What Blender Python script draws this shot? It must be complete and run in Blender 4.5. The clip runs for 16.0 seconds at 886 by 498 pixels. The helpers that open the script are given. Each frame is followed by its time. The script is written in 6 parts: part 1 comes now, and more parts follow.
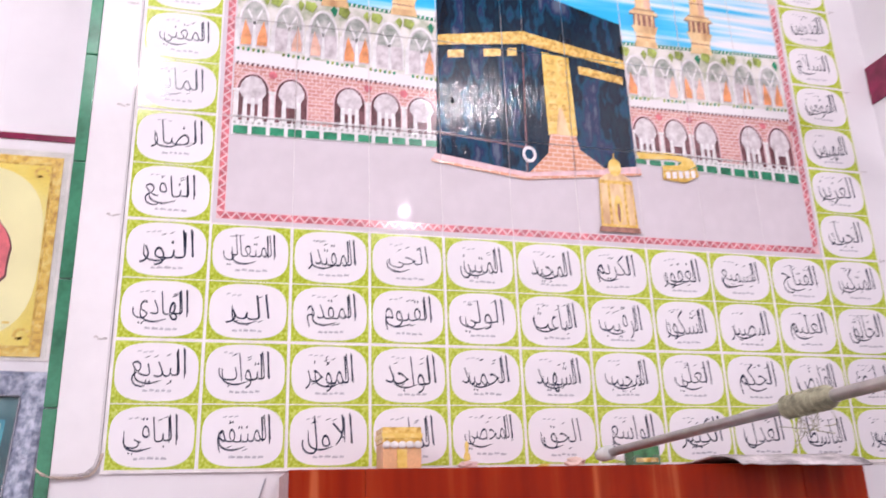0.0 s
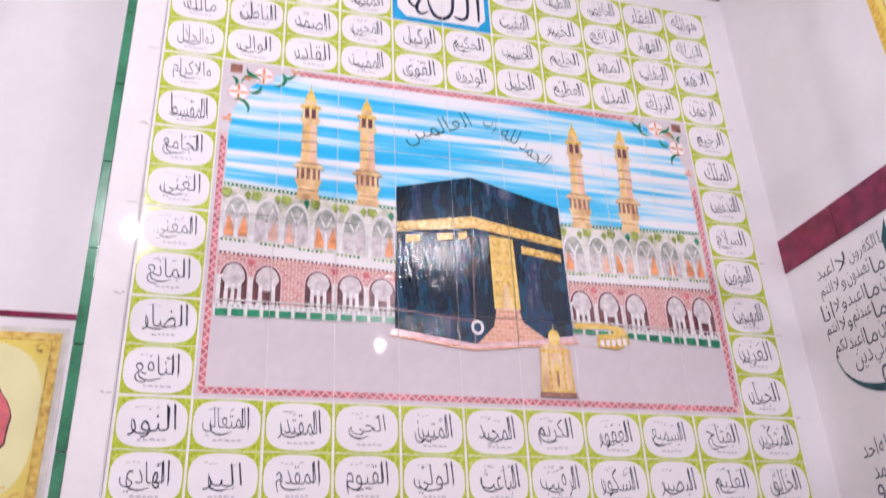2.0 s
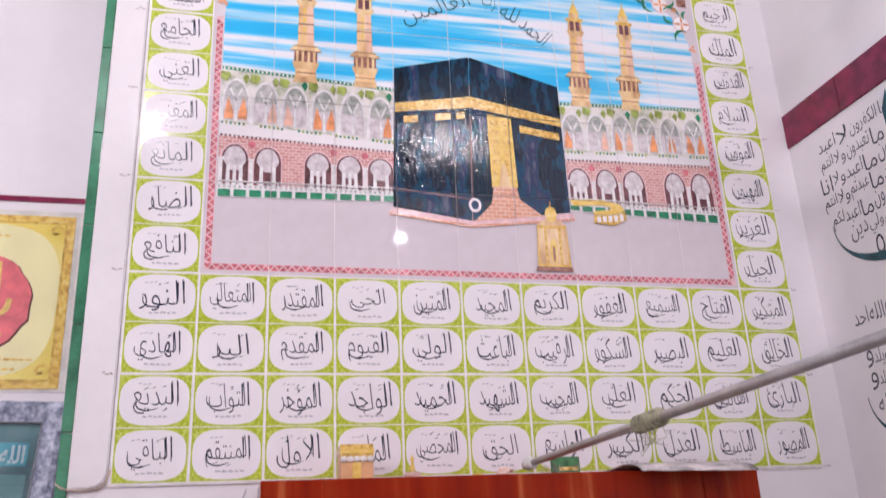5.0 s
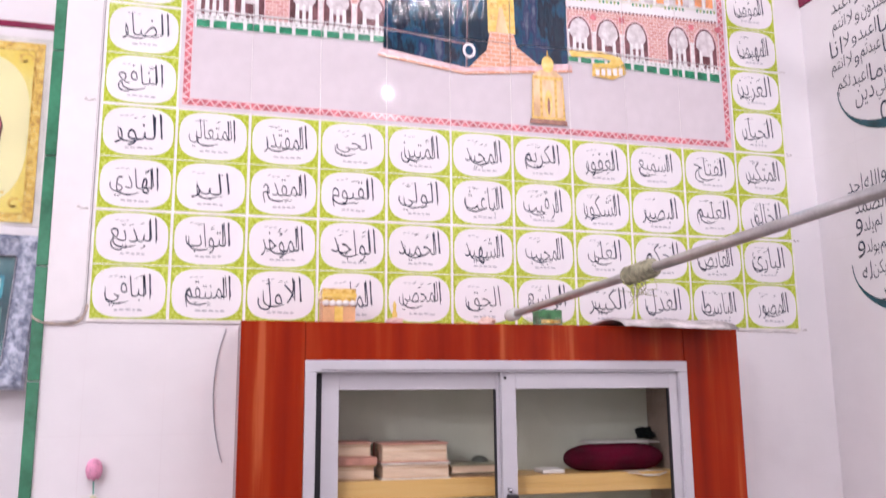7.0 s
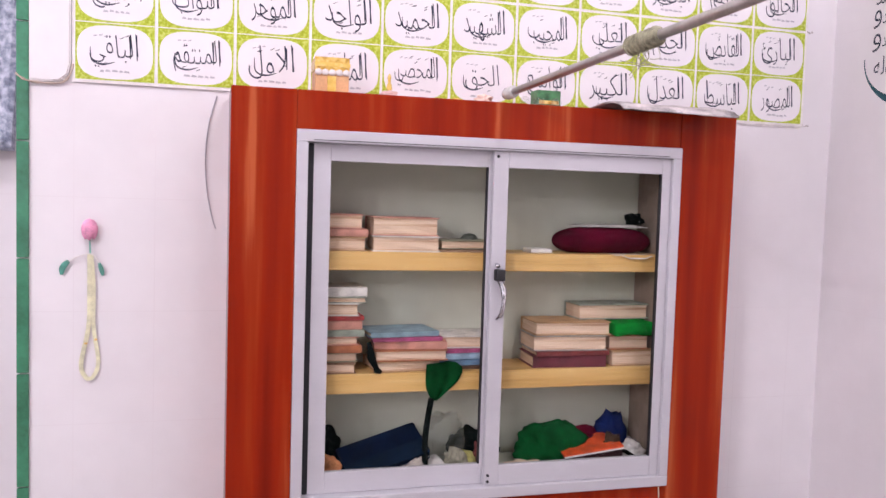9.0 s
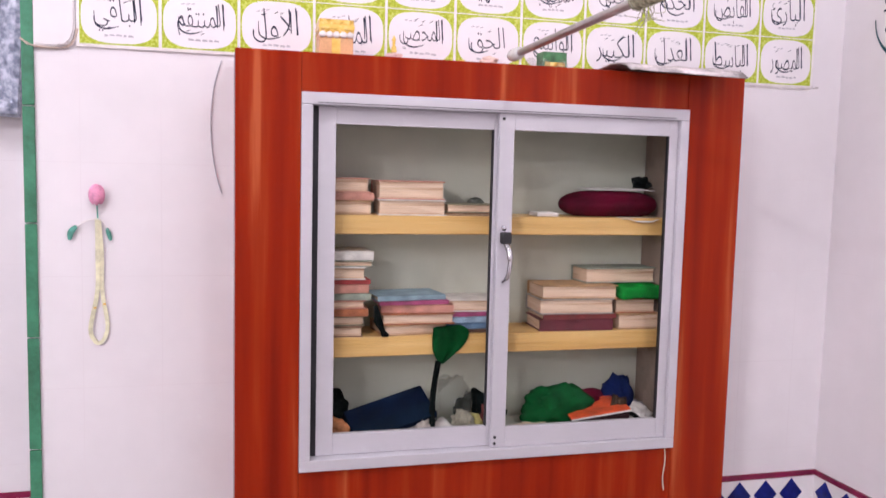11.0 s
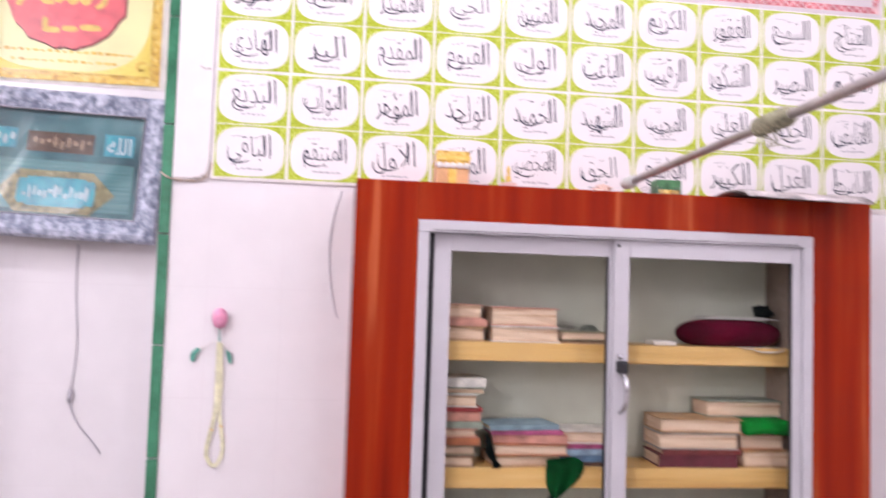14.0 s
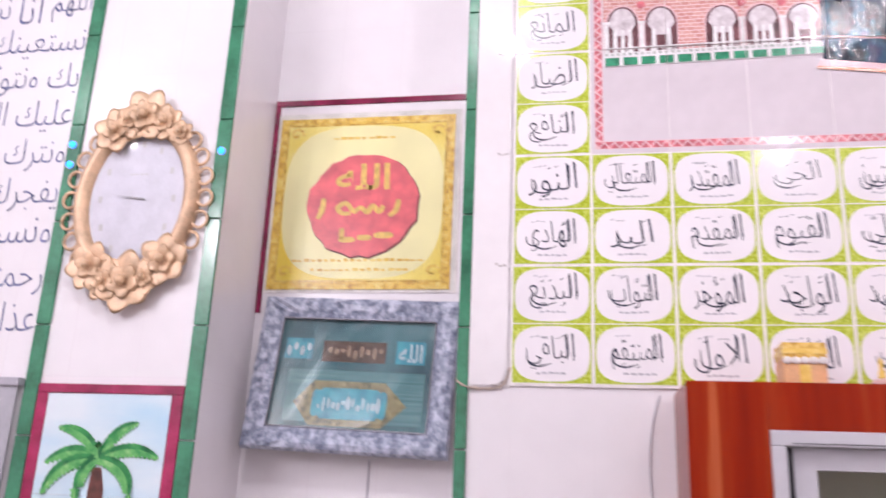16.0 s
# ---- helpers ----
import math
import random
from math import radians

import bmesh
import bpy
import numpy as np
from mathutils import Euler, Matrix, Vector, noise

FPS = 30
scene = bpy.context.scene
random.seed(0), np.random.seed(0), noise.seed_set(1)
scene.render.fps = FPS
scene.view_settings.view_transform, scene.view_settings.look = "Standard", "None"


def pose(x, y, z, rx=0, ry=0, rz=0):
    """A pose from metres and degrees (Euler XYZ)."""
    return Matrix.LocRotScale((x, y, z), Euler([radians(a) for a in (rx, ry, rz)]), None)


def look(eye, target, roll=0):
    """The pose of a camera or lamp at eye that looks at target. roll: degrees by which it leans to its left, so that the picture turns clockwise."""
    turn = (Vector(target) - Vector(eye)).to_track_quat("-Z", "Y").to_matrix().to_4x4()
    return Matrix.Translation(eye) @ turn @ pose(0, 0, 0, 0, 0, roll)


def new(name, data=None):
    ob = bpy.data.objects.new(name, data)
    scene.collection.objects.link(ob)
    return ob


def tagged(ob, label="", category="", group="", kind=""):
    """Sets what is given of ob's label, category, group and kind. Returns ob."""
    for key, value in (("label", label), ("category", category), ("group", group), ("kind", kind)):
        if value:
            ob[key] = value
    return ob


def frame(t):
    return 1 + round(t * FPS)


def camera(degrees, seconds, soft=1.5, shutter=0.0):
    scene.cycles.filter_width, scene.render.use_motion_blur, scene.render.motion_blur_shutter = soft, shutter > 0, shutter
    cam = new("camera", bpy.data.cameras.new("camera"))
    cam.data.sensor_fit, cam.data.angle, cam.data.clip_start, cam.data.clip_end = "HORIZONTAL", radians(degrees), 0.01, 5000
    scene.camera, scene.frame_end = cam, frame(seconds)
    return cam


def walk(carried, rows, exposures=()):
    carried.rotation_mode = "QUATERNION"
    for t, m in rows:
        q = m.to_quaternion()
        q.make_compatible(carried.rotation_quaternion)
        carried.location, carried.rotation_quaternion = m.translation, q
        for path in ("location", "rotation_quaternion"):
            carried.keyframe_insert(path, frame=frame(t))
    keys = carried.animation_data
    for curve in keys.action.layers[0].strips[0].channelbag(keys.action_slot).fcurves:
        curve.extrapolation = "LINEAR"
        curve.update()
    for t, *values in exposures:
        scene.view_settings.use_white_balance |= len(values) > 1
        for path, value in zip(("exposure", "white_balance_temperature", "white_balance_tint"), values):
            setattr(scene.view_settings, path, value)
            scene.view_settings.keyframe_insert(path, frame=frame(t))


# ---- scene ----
cam = camera(56.3, 16.0, soft=1.5, shutter=0.6)
PATH = [
    (0, (0.05, 0.074, 1.525), (0.556, 1.903, 2.158), -1.9),
    (0.5, (0.021, -0.025, 1.537), (0.588, 1.774, 2.204), -3.2),
    (1, (-0.03, -0.126, 1.552), (0.567, 1.647, 2.258), -3.6),
    (1.5, (-0.015, -0.21, 1.569), (0.555, 1.544, 2.343), -3.1),
    (2, (0.04, -0.288, 1.577), (0.566, 1.429, 2.457), -2.7),
    (2.5, (0.069, -0.384, 1.586), (0.546, 1.293, 2.565), -2.5),
    (3, (0.079, -0.423, 1.574), (0.532, 1.231, 2.604), -2.6),
    (3.5, (0.103, -0.411, 1.552), (0.543, 1.259, 2.561), -2.7),
    (4, (0.138, -0.365, 1.509), (0.581, 1.373, 2.393), -3.1),
    (4.5, (0.124, -0.339, 1.501), (0.593, 1.452, 2.259), -3.2),
    (4.7, (0.133, -0.343, 1.494), (0.598, 1.465, 2.21), -2.9),
    (6.8, (0.139, -0.262, 1.452), (0.656, 1.629, 1.848), -1.0),
    (7, (0.14, -0.256, 1.456), (0.66, 1.644, 1.804), -0.5),
    (7.5, (0.137, -0.253, 1.442), (0.67, 1.661, 1.667), 0.2),
    (8, (0.142, -0.238, 1.422), (0.679, 1.687, 1.487), 1.0),
    (8.5, (0.143, -0.236, 1.398), (0.69, 1.687, 1.327), 1.7),
    (8.7, (0.15, -0.23, 1.393), (0.693, 1.692, 1.289), 1.8),
    (10.8, (0.18, -0.242, 1.356), (0.685, 1.686, 1.192), 1.3),
    (11, (0.171, -0.236, 1.355), (0.683, 1.689, 1.172), 1.4),
    (11.5, (0.176, -0.23, 1.34), (0.676, 1.691, 1.103), 1.5),
    (12, (0.165, -0.227, 1.33), (0.661, 1.694, 1.079), 1.5),
    (12.5, (0.164, -0.233, 1.334), (0.636, 1.702, 1.152), 1.4),
    (13, (0.154, -0.248, 1.33), (0.601, 1.701, 1.283), 1.1),
    (13.5, (0.152, -0.25, 1.324), (0.539, 1.712, 1.378), 1.3),
    (14, (0.131, -0.223, 1.347), (0.407, 1.755, 1.468), 1.8),
    (14.5, (0.188, -0.149, 1.411), (0.225, 1.84, 1.616), 1.9),
    (15, (0.099, -0.088, 1.401), (0.022, 1.874, 1.78), 2.0),
    (15.5, (0.036, -0.047, 1.399), (-0.164, 1.884, 1.879), 2.2),
    (16, (0.002, 0.061, 1.402), (-0.345, 1.949, 1.963), 2.4),
]

EXPOSURES = [(0, 0.05), (1.5, -0.08), (2.5, -0.32), (3.5, -0.38), (4.7, -0.33), (7, 0.16), (8.5, 0.27), (11, 0.32), (12.5, 0.38), (14, 0.34), (15, 0.3), (16, 0.06)]
walk(cam, [(t, look(eye, target, roll)) for t, eye, target, roll in PATH], EXPOSURES)

# ---- plan, metres ----
WALL = 2.1          # front of the mural wall, the clock column and the text wall
RECESS = 2.4        # back of the shallow recess
EAST = 2.13         # right-hand wall
MX, MZ = -0.19, 1.66  # lower left corner of the tile mural
CW, CH = 0.2, 0.15  # one name field


def ceiling_z(x):
    return 4.105 + 0.034 * (x + 0.33)


# ---- light: LED bulbs under the ceiling ----
world = bpy.data.worlds.new("room_world")
scene.world = world
world.use_nodes = True
world.node_tree.nodes["Background"].inputs[0].default_value = (0.9, 0.92, 1.0, 1)
world.node_tree.nodes["Background"].inputs[1].default_value = 0.035
# first three follow highlights in the tiles; last three are added, unseen fill lamps
BULBS = [(1.4, -0.2), (1.43, -2.0), (-0.44, -0.1), (-3.2, -0.8), (-3.6, -3.6), (-3.6, -5.6)]
WATTS = [48, 62, 94, 90, 190, 180]
for (bx, by), watts in zip(BULBS, WATTS):
    lamp = bpy.data.lights.new("bulb_light", "POINT")
    lamp.energy, lamp.shadow_soft_size, lamp.color = watts, 0.045, (0.96, 0.895, 0.985)
    new("bulb_light", lamp).location = (bx, by, ceiling_z(bx) - 0.23)


# ---- materials ----
def material(name, color, rough=0.5, metal=0.0, vary=0.06, scale=8.0, bump=0.0, bump_scale=60.0, coat=0.0, stretch=(1, 1, 1), emit=0.0, spec=0.5):
    """A surface with variation at two scales and fine relief."""
    m = bpy.data.materials.new(name)
    m.use_nodes = True
    nt = m.node_tree
    b = nt.nodes["Principled BSDF"]
    b.inputs["Roughness"].default_value, b.inputs["Metallic"].default_value = rough, metal
    b.inputs["Coat Weight"].default_value = coat
    b.inputs["Coat Roughness"].default_value = 0.06
    b.inputs["Specular IOR Level"].default_value = spec
    tc = nt.nodes.new("ShaderNodeTexCoord")
    mp = nt.nodes.new("ShaderNodeMapping")
    mp.inputs["Scale"].default_value = stretch
    nt.links.new(tc.outputs["Object"], mp.inputs["Vector"])
    n1 = nt.nodes.new("ShaderNodeTexNoise")
    n1.inputs["Scale"].default_value, n1.inputs["Detail"].default_value = scale, 6
    nt.links.new(mp.outputs[0], n1.inputs["Vector"])
    n2 = nt.nodes.new("ShaderNodeTexNoise")
    n2.inputs["Scale"].default_value, n2.inputs["Detail"].default_value = scale * 9, 3
    nt.links.new(mp.outputs[0], n2.inputs["Vector"])
    mix = nt.nodes.new("ShaderNodeMath")
    mix.operation = "MULTIPLY_ADD"
    mix.inputs[1].default_value = 0.35
    nt.links.new(n2.outputs[0], mix.inputs[0])
    nt.links.new(n1.outputs[0], mix.inputs[2])
    ramp = nt.nodes.new("ShaderNodeValToRGB")
    lo = [max(0, c * (1 - vary * 2)) for c in color]
    hi = [min(1, c * (1 + vary)) for c in color]
    ramp.color_ramp.elements[0].position, ramp.color_ramp.elements[0].color = 0.45, (*lo, 1)
    ramp.color_ramp.elements[1].position, ramp.color_ramp.elements[1].color = 0.85, (*hi, 1)
    nt.links.new(mix.outputs[0], ramp.inputs[0])
    nt.links.new(ramp.outputs[0], b.inputs["Base Color"])
    if bump:
        n3 = nt.nodes.new("ShaderNodeTexNoise")
        n3.inputs["Scale"].default_value, n3.inputs["Detail"].default_value = bump_scale, 4
        nt.links.new(mp.outputs[0], n3.inputs["Vector"])
        bp = nt.nodes.new("ShaderNodeBump")
        bp.inputs["Strength"].default_value, bp.inputs["Distance"].default_value = bump, 0.004
        nt.links.new(n3.outputs[0], bp.inputs["Height"])
        nt.links.new(bp.outputs[0], b.inputs["Normal"])
    if emit:
        b.inputs["Emission Color"].default_value = (*color, 1)
        b.inputs["Emission Strength"].default_value = emit
    return m


def bands(name, stops, scale, stretch, rough=0.2, detail=5.0, coat=0.0, bump=0.0):
    """A surface coloured by stretched noise through the given stops."""
    m = material(name, stops[0][1], rough, coat=coat, bump=bump)
    nt = m.node_tree
    ramp = [n for n in nt.nodes if n.type == "VALTORGB"][0]
    mp = [n for n in nt.nodes if n.type == "MAPPING"][0]
    mp.inputs["Scale"].default_value = stretch
    n = nt.nodes.new("ShaderNodeTexNoise")
    n.inputs["Scale"].default_value, n.inputs["Detail"].default_value = scale, detail
    nt.links.new(mp.outputs[0], n.inputs["Vector"])
    nt.links.new(n.outputs[0], ramp.inputs[0])
    els = ramp.color_ramp.elements
    els.remove(els[1])
    els[0].position, els[0].color = stops[0][0], (*stops[0][1], 1)
    for p, c in stops[1:]:
        els.new(p).color = (*c, 1)
    return m


def wall_tile(name, color, offset=(0, 0, 0), axis="x"):
    """Glazed white wall tiles, 0.2 by 0.3 m, with faint joints."""
    m = material(name, color, 0.2, vary=0.03, scale=1.3, bump=0.03, bump_scale=7, spec=0.3)
    nt = m.node_tree
    b = nt.nodes["Principled BSDF"]
    tc = [n for n in nt.nodes if n.type == "TEX_COORD"][0]
    sep = nt.nodes.new("ShaderNodeSeparateXYZ")
    com = nt.nodes.new("ShaderNodeCombineXYZ")
    nt.links.new(tc.outputs["Object"], sep.inputs[0])
    nt.links.new(sep.outputs["X" if axis == "x" else "Y"], com.inputs[0])
    nt.links.new(sep.outputs["Z"], com.inputs[1])
    mp = nt.nodes.new("ShaderNodeMapping")
    mp.inputs["Location"].default_value = offset
    nt.links.new(com.outputs[0], mp.inputs["Vector"])
    br = nt.nodes.new("ShaderNodeTexBrick")
    br.offset, br.inputs["Scale"].default_value = 0.0, 1.0
    br.inputs["Brick Width"].default_value, br.inputs["Row Height"].default_value = 0.2, 0.3
    br.inputs["Mortar Size"].default_value, br.inputs["Mortar Smooth"].default_value = 0.0012, 0.3
    nt.links.new(mp.outputs[0], br.inputs["Vector"])
    ramp = [n for n in nt.nodes if n.type == "VALTORGB"][0]
    mix = nt.nodes.new("ShaderNodeMix")
    mix.data_type = "RGBA"
    nt.links.new(br.outputs["Fac"], mix.inputs["Factor"])
    nt.links.new(ramp.outputs[0], mix.inputs["A"])
    mix.inputs["B"].default_value = (color[0] * 0.96, color[1] * 0.95, color[2] * 0.95, 1)
    nt.links.new(mix.outputs["Result"], b.inputs["Base Color"])
    return m


def brick_print(name, c1, c2, mortar, w, h):
    m = material(name, c1, 0.1, bump=0.30, bump_scale=95)
    nt = m.node_tree
    tc = [n for n in nt.nodes if n.type == "TEX_COORD"][0]
    sep = nt.nodes.new("ShaderNodeSeparateXYZ")
    com = nt.nodes.new("ShaderNodeCombineXYZ")
    nt.links.new(tc.outputs["Object"], sep.inputs[0])
    nt.links.new(sep.outputs["X"], com.inputs[0])
    nt.links.new(sep.outputs["Z"], com.inputs[1])
    br = nt.nodes.new("ShaderNodeTexBrick")
    br.inputs["Scale"].default_value = 1.0
    br.inputs["Brick Width"].default_value, br.inputs["Row Height"].default_value = w, h
    br.inputs["Mortar Size"].default_value = h * 0.1
    br.inputs["Color1"].default_value, br.inputs["Color2"].default_value, br.inputs["Mortar"].default_value = (*c1, 1), (*c2, 1), (*mortar, 1)
    nt.links.new(com.outputs[0], br.inputs["Vector"])
    nt.links.new(br.outputs["Color"], nt.nodes["Principled BSDF"].inputs["Base Color"])
    return m


WHITE = (0.80, 0.765, 0.785)
M_WALL = wall_tile("white_wall_tile", WHITE, (0.19, 0.14, 0))
M_WALL_E = wall_tile("white_wall_tile_side", WHITE, (0.1, 0.14, 0), "y")
M_PLASTER = material("white_plaster", (0.78, 0.75, 0.77), 0.6, vary=0.04, scale=2, bump=0.1)
M_CEIL = material("bare_concrete", (0.28, 0.29, 0.29), 0.85, vary=0.34, scale=1.3, bump=0.5, bump_scale=25)
M_FLOOR = material("brown_bounce_floor", (0.30, 0.265, 0.24), 0.95, vary=0.2, scale=12, bump=0.6, bump_scale=200)
M_GLAZE = material("white_glaze", (0.80, 0.765, 0.775), 0.045, spec=0.12, vary=0.03, scale=3, bump=0.025, bump_scale=9)
M_GROUT = material("white_grout", (0.82, 0.78, 0.76), 0.7, vary=0.08, scale=30)
M_LIME = bands("speckled_lime_print", [(0.36, (0.35, 0.43, 0.03)), (0.5, (0.46, 0.55, 0.045)), (0.66, (0.62, 0.68, 0.16))], 160, (1, 1, 1), 0.12, 3)
M_OVAL = material("white_field_print", (0.82, 0.78, 0.80), 0.045, spec=0.09, vary=0.02, scale=5, bump=0.02, bump_scale=10)
M_INK = material("blue_black_ink", (0.036, 0.042, 0.072), 0.15, vary=0.3, scale=40)
M_GREYINK = material("pale_grey_ink", (0.46, 0.44, 0.48), 0.3, vary=0.1, scale=60)
M_AQUA = material("sky_blue_print", (0.03, 0.36, 0.68), 0.12, vary=0.15, scale=14)
M_SKY = bands("streaky_sky_print", [(0.36, (0.03, 0.46, 0.82)), (0.45, (0.10, 0.55, 0.85)), (0.53, (0.46, 0.72, 0.87)), (0.59, (0.80, 0.80, 0.85))], 3.2, (0.36, 1, 8.5), 0.08, 2.0, bump=0.02)
M_GROUND = material("pale_court_print", (0.64, 0.58, 0.61), 0.025, spec=0.06, vary=0.04, scale=3, bump=0.02, bump_scale=9)
M_PINK = material("rose_border_print", (0.62, 0.17, 0.20), 0.15, vary=0.2, scale=50)
M_PINKLT = material("pale_rose_print", (0.78, 0.52, 0.54), 0.15, vary=0.1, scale=50)
M_STONE = bands("ivory_arcade_print", [(0.3, (0.42, 0.46, 0.32)), (0.5, (0.72, 0.69, 0.64)), (0.7, (0.80, 0.77, 0.74))], 26, (1, 1, 1), 0.08, bump=0.26)
M_BRICKP = brick_print("rose_brick_print", (0.55, 0.24, 0.22), (0.66, 0.36, 0.33), (0.78, 0.62, 0.60), 0.022, 0.011)
M_GREYARCH = bands("grey_vault_print", [(0.3, (0.46, 0.40, 0.42)), (0.5, (0.64, 0.58, 0.60)), (0.7, (0.78, 0.74, 0.75))], 45, (1, 1, 1), 0.08, bump=0.26)
M_DARK = material("dark_brown_print", (0.17, 0.07, 0.08), 0.2, vary=0.3, scale=40)
M_ORANGE = material("orange_print", (0.84, 0.34, 0.15), 0.18, vary=0.2, scale=40)
M_SALMON = material("salmon_print", (0.84, 0.52, 0.40), 0.18, vary=0.15, scale=40)
M_VAULT = bands("grey_green_shade_print", [(0.3, (0.22, 0.26, 0.22)), (0.5, (0.42, 0.43, 0.40)), (0.7, (0.62, 0.60, 0.58))], 40, (1, 1, 1), 0.08, bump=0.26)
M_GREEN = material("green_print", (0.03, 0.25, 0.13), 0.2, vary=0.25, scale=30)
M_OLIVE = material("olive_print", (0.34, 0.42, 0.10), 0.2, vary=0.3, scale=40)
M_COLUMN = material("white_column_print", (0.80, 0.78, 0.78), 0.08, vary=0.1, scale=50, bump=0.26, bump_scale=70)
M_NAVY = bands("dark_teal_cloth_print", [(0.32, (0.002, 0.005, 0.015)), (0.42, (0.004, 0.022, 0.045)), (0.50, (0.003, 0.009, 0.026)), (0.56, (0.006, 0.060, 0.120)), (0.62, (0.016, 0.024, 0.085)), (0.70, (0.10, 0.13, 0.19))], 17, (1.3, 1, 0.45), 0.06, 10, bump=0.40)
M_GOLDP = bands("gold_print", [(0.3, (0.42, 0.22, 0.04)), (0.5, (0.72, 0.45, 0.10)), (0.7, (0.86, 0.66, 0.24))], 70, (1, 1, 1), 0.2, bump=0.35)
M_YELLOWP = bands("yellow_gold_print", [(0.3, (0.66, 0.42, 0.08)), (0.5, (0.80, 0.56, 0.14)), (0.7, (0.87, 0.68, 0.28))], 45, (1, 1, 1), 0.16)
M_TAN = bands("tan_tower_print", [(0.3, (0.50, 0.28, 0.14)), (0.5, (0.72, 0.48, 0.25)), (0.72, (0.85, 0.68, 0.38))], 30, (1, 1, 0.4), 0.16)
M_MINA = bands("sandy_tower_print", [(0.3, (0.68, 0.40, 0.19)), (0.5, (0.82, 0.56, 0.29)), (0.7, (0.87, 0.70, 0.42))], 22, (1, 1, 0.4), 0.16)
M_BROWNP = material("brown_tower_print", (0.34, 0.16, 0.12), 0.2, vary=0.3, scale=60)
M_PEACH = bands("peach_tower_print", [(0.3, (0.70, 0.40, 0.27)), (0.5, (0.80, 0.52, 0.38)), (0.7, (0.84, 0.64, 0.48))], 30, (1, 1, 0.4), 0.16)
M_STEPS = brick_print("terracotta_steps_print", (0.62, 0.27, 0.16), (0.70, 0.34, 0.22), (0.80, 0.60, 0.50), 0.03, 0.014)
M_GREENTRIM = material("green_edge_tile", (0.055, 0.235, 0.13), 0.15, vary=0.2, scale=9, bump=0.05, bump_scale=30)
M_MAROON = material("maroon_tile", (0.22, 0.012, 0.055), 0.18, vary=0.25, scale=18, bump=0.05)
M_BLUE = material("cobalt_tile", (0.005, 0.012, 0.17), 0.14, vary=0.25, scale=25, spec=0.25)
M_SHADOWLINE = material("brown_shadow_line", (0.56, 0.45, 0.38), 0.9, vary=0.3, scale=30, bump=0.5)
M_ALU = material("anodised_aluminium", (0.56, 0.545, 0.58), 0.42, 0.25, vary=0.02, scale=3, stretch=(1, 1, 3))
M_RUBBER = material("black_rubber", (0.012, 0.012, 0.016), 0.5)
M_SHELF = bands("pale_pine_shelf", [(0.3, (0.58, 0.32, 0.09)), (0.5, (0.72, 0.44, 0.15)), (0.7, (0.78, 0.52, 0.21))], 5, (0.5, 4, 14), 0.4)
M_INSIDE = material("pale_green_white_board", (0.62, 0.635, 0.54), 0.5, vary=0.08, scale=2.5)
M_CHROME = material("chrome", (0.75, 0.74, 0.78), 0.12, 1.0)
M_STEEL = material("pale_metal_tube", (0.55, 0.53, 0.54), 0.3, 0.75, vary=0.12, scale=20)
M_BRASSP = material("rose_gold_plastic", (0.70, 0.47, 0.30), 0.36, 0.12, vary=0.14, scale=25, bump=0.15)
M_FACE = material("white_clock_face", (0.66, 0.64, 0.72), 0.35, vary=0.05, scale=20, spec=0.2)
M_YSTICK = bands("yellow_poster_paper", [(0.35, (0.84, 0.62, 0.08)), (0.5, (0.87, 0.70, 0.17)), (0.65, (0.88, 0.80, 0.36))], 4, (1, 1, 1), 0.3)
M_CREAM = material("cream_poster_paper", (0.90, 0.82, 0.46), 0.3, vary=0.06, scale=5)
M_OCHRE = bands("ochre_poster_border", [(0.3, (0.55, 0.28, 0.05)), (0.5, (0.80, 0.52, 0.09)), (0.7, (0.86, 0.68, 0.22))], 60, (1, 1, 1), 0.3)
M_RED = material("rose_red_seal", (0.80, 0.15, 0.18), 0.3, vary=0.15, scale=20)
M_REDDK = material("dark_red_seal_edge", (0.12, 0.02, 0.02), 0.4)
M_GOLDINK = material("gold_ink", (0.82, 0.55, 0.16), 0.3, vary=0.15, scale=60)
M_SILVER = bands("mottled_silver_moulding", [(0.32, (0.14, 0.16, 0.23)), (0.48, (0.30, 0.33, 0.43)), (0.64, (0.56, 0.58, 0.68))], 52, (1, 1, 1), 0.28, 5, bump=0.9)
M_TEAL = bands("dark_teal_picture", [(0.3, (0.03, 0.09, 0.12)), (0.5, (0.06, 0.18, 0.22)), (0.7, (0.13, 0.28, 0.32))], 7, (1, 1, 1), 0.25)
M_TEALLT = bands("ribbed_teal_picture", [(0.3, (0.06, 0.19, 0.23)), (0.6, (0.16, 0.36, 0.38))], 3, (0.4, 1, 60), 0.25)
M_CYAN = bands("turquoise_picture", [(0.3, (0.02, 0.22, 0.34)), (0.6, (0.10, 0.48, 0.60))], 20, (1, 1, 1), 0.25)
M_OLDGOLD = bands("old_gold_picture", [(0.3, (0.10, 0.09, 0.05)), (0.5, (0.30, 0.25, 0.12)), (0.7, (0.48, 0.40, 0.22))], 60, (1, 1, 1), 0.3)
M_PALEINK = material("pale_blue_ink", (0.55, 0.70, 0.78), 0.3, vary=0.1, scale=40)
M_BRONZEINK = material("bronze_ink", (0.42, 0.26, 0.18), 0.4, vary=0.2, scale=40)
M_PALMSKY = bands("pale_blue_picture", [(0.35, (0.42, 0.66, 0.80)), (0.65, (0.72, 0.80, 0.84))], 2, (1, 1, 3), 0.14)
M_SAND = material("sand_picture", (0.78, 0.62, 0.28), 0.2, vary=0.12, scale=12)
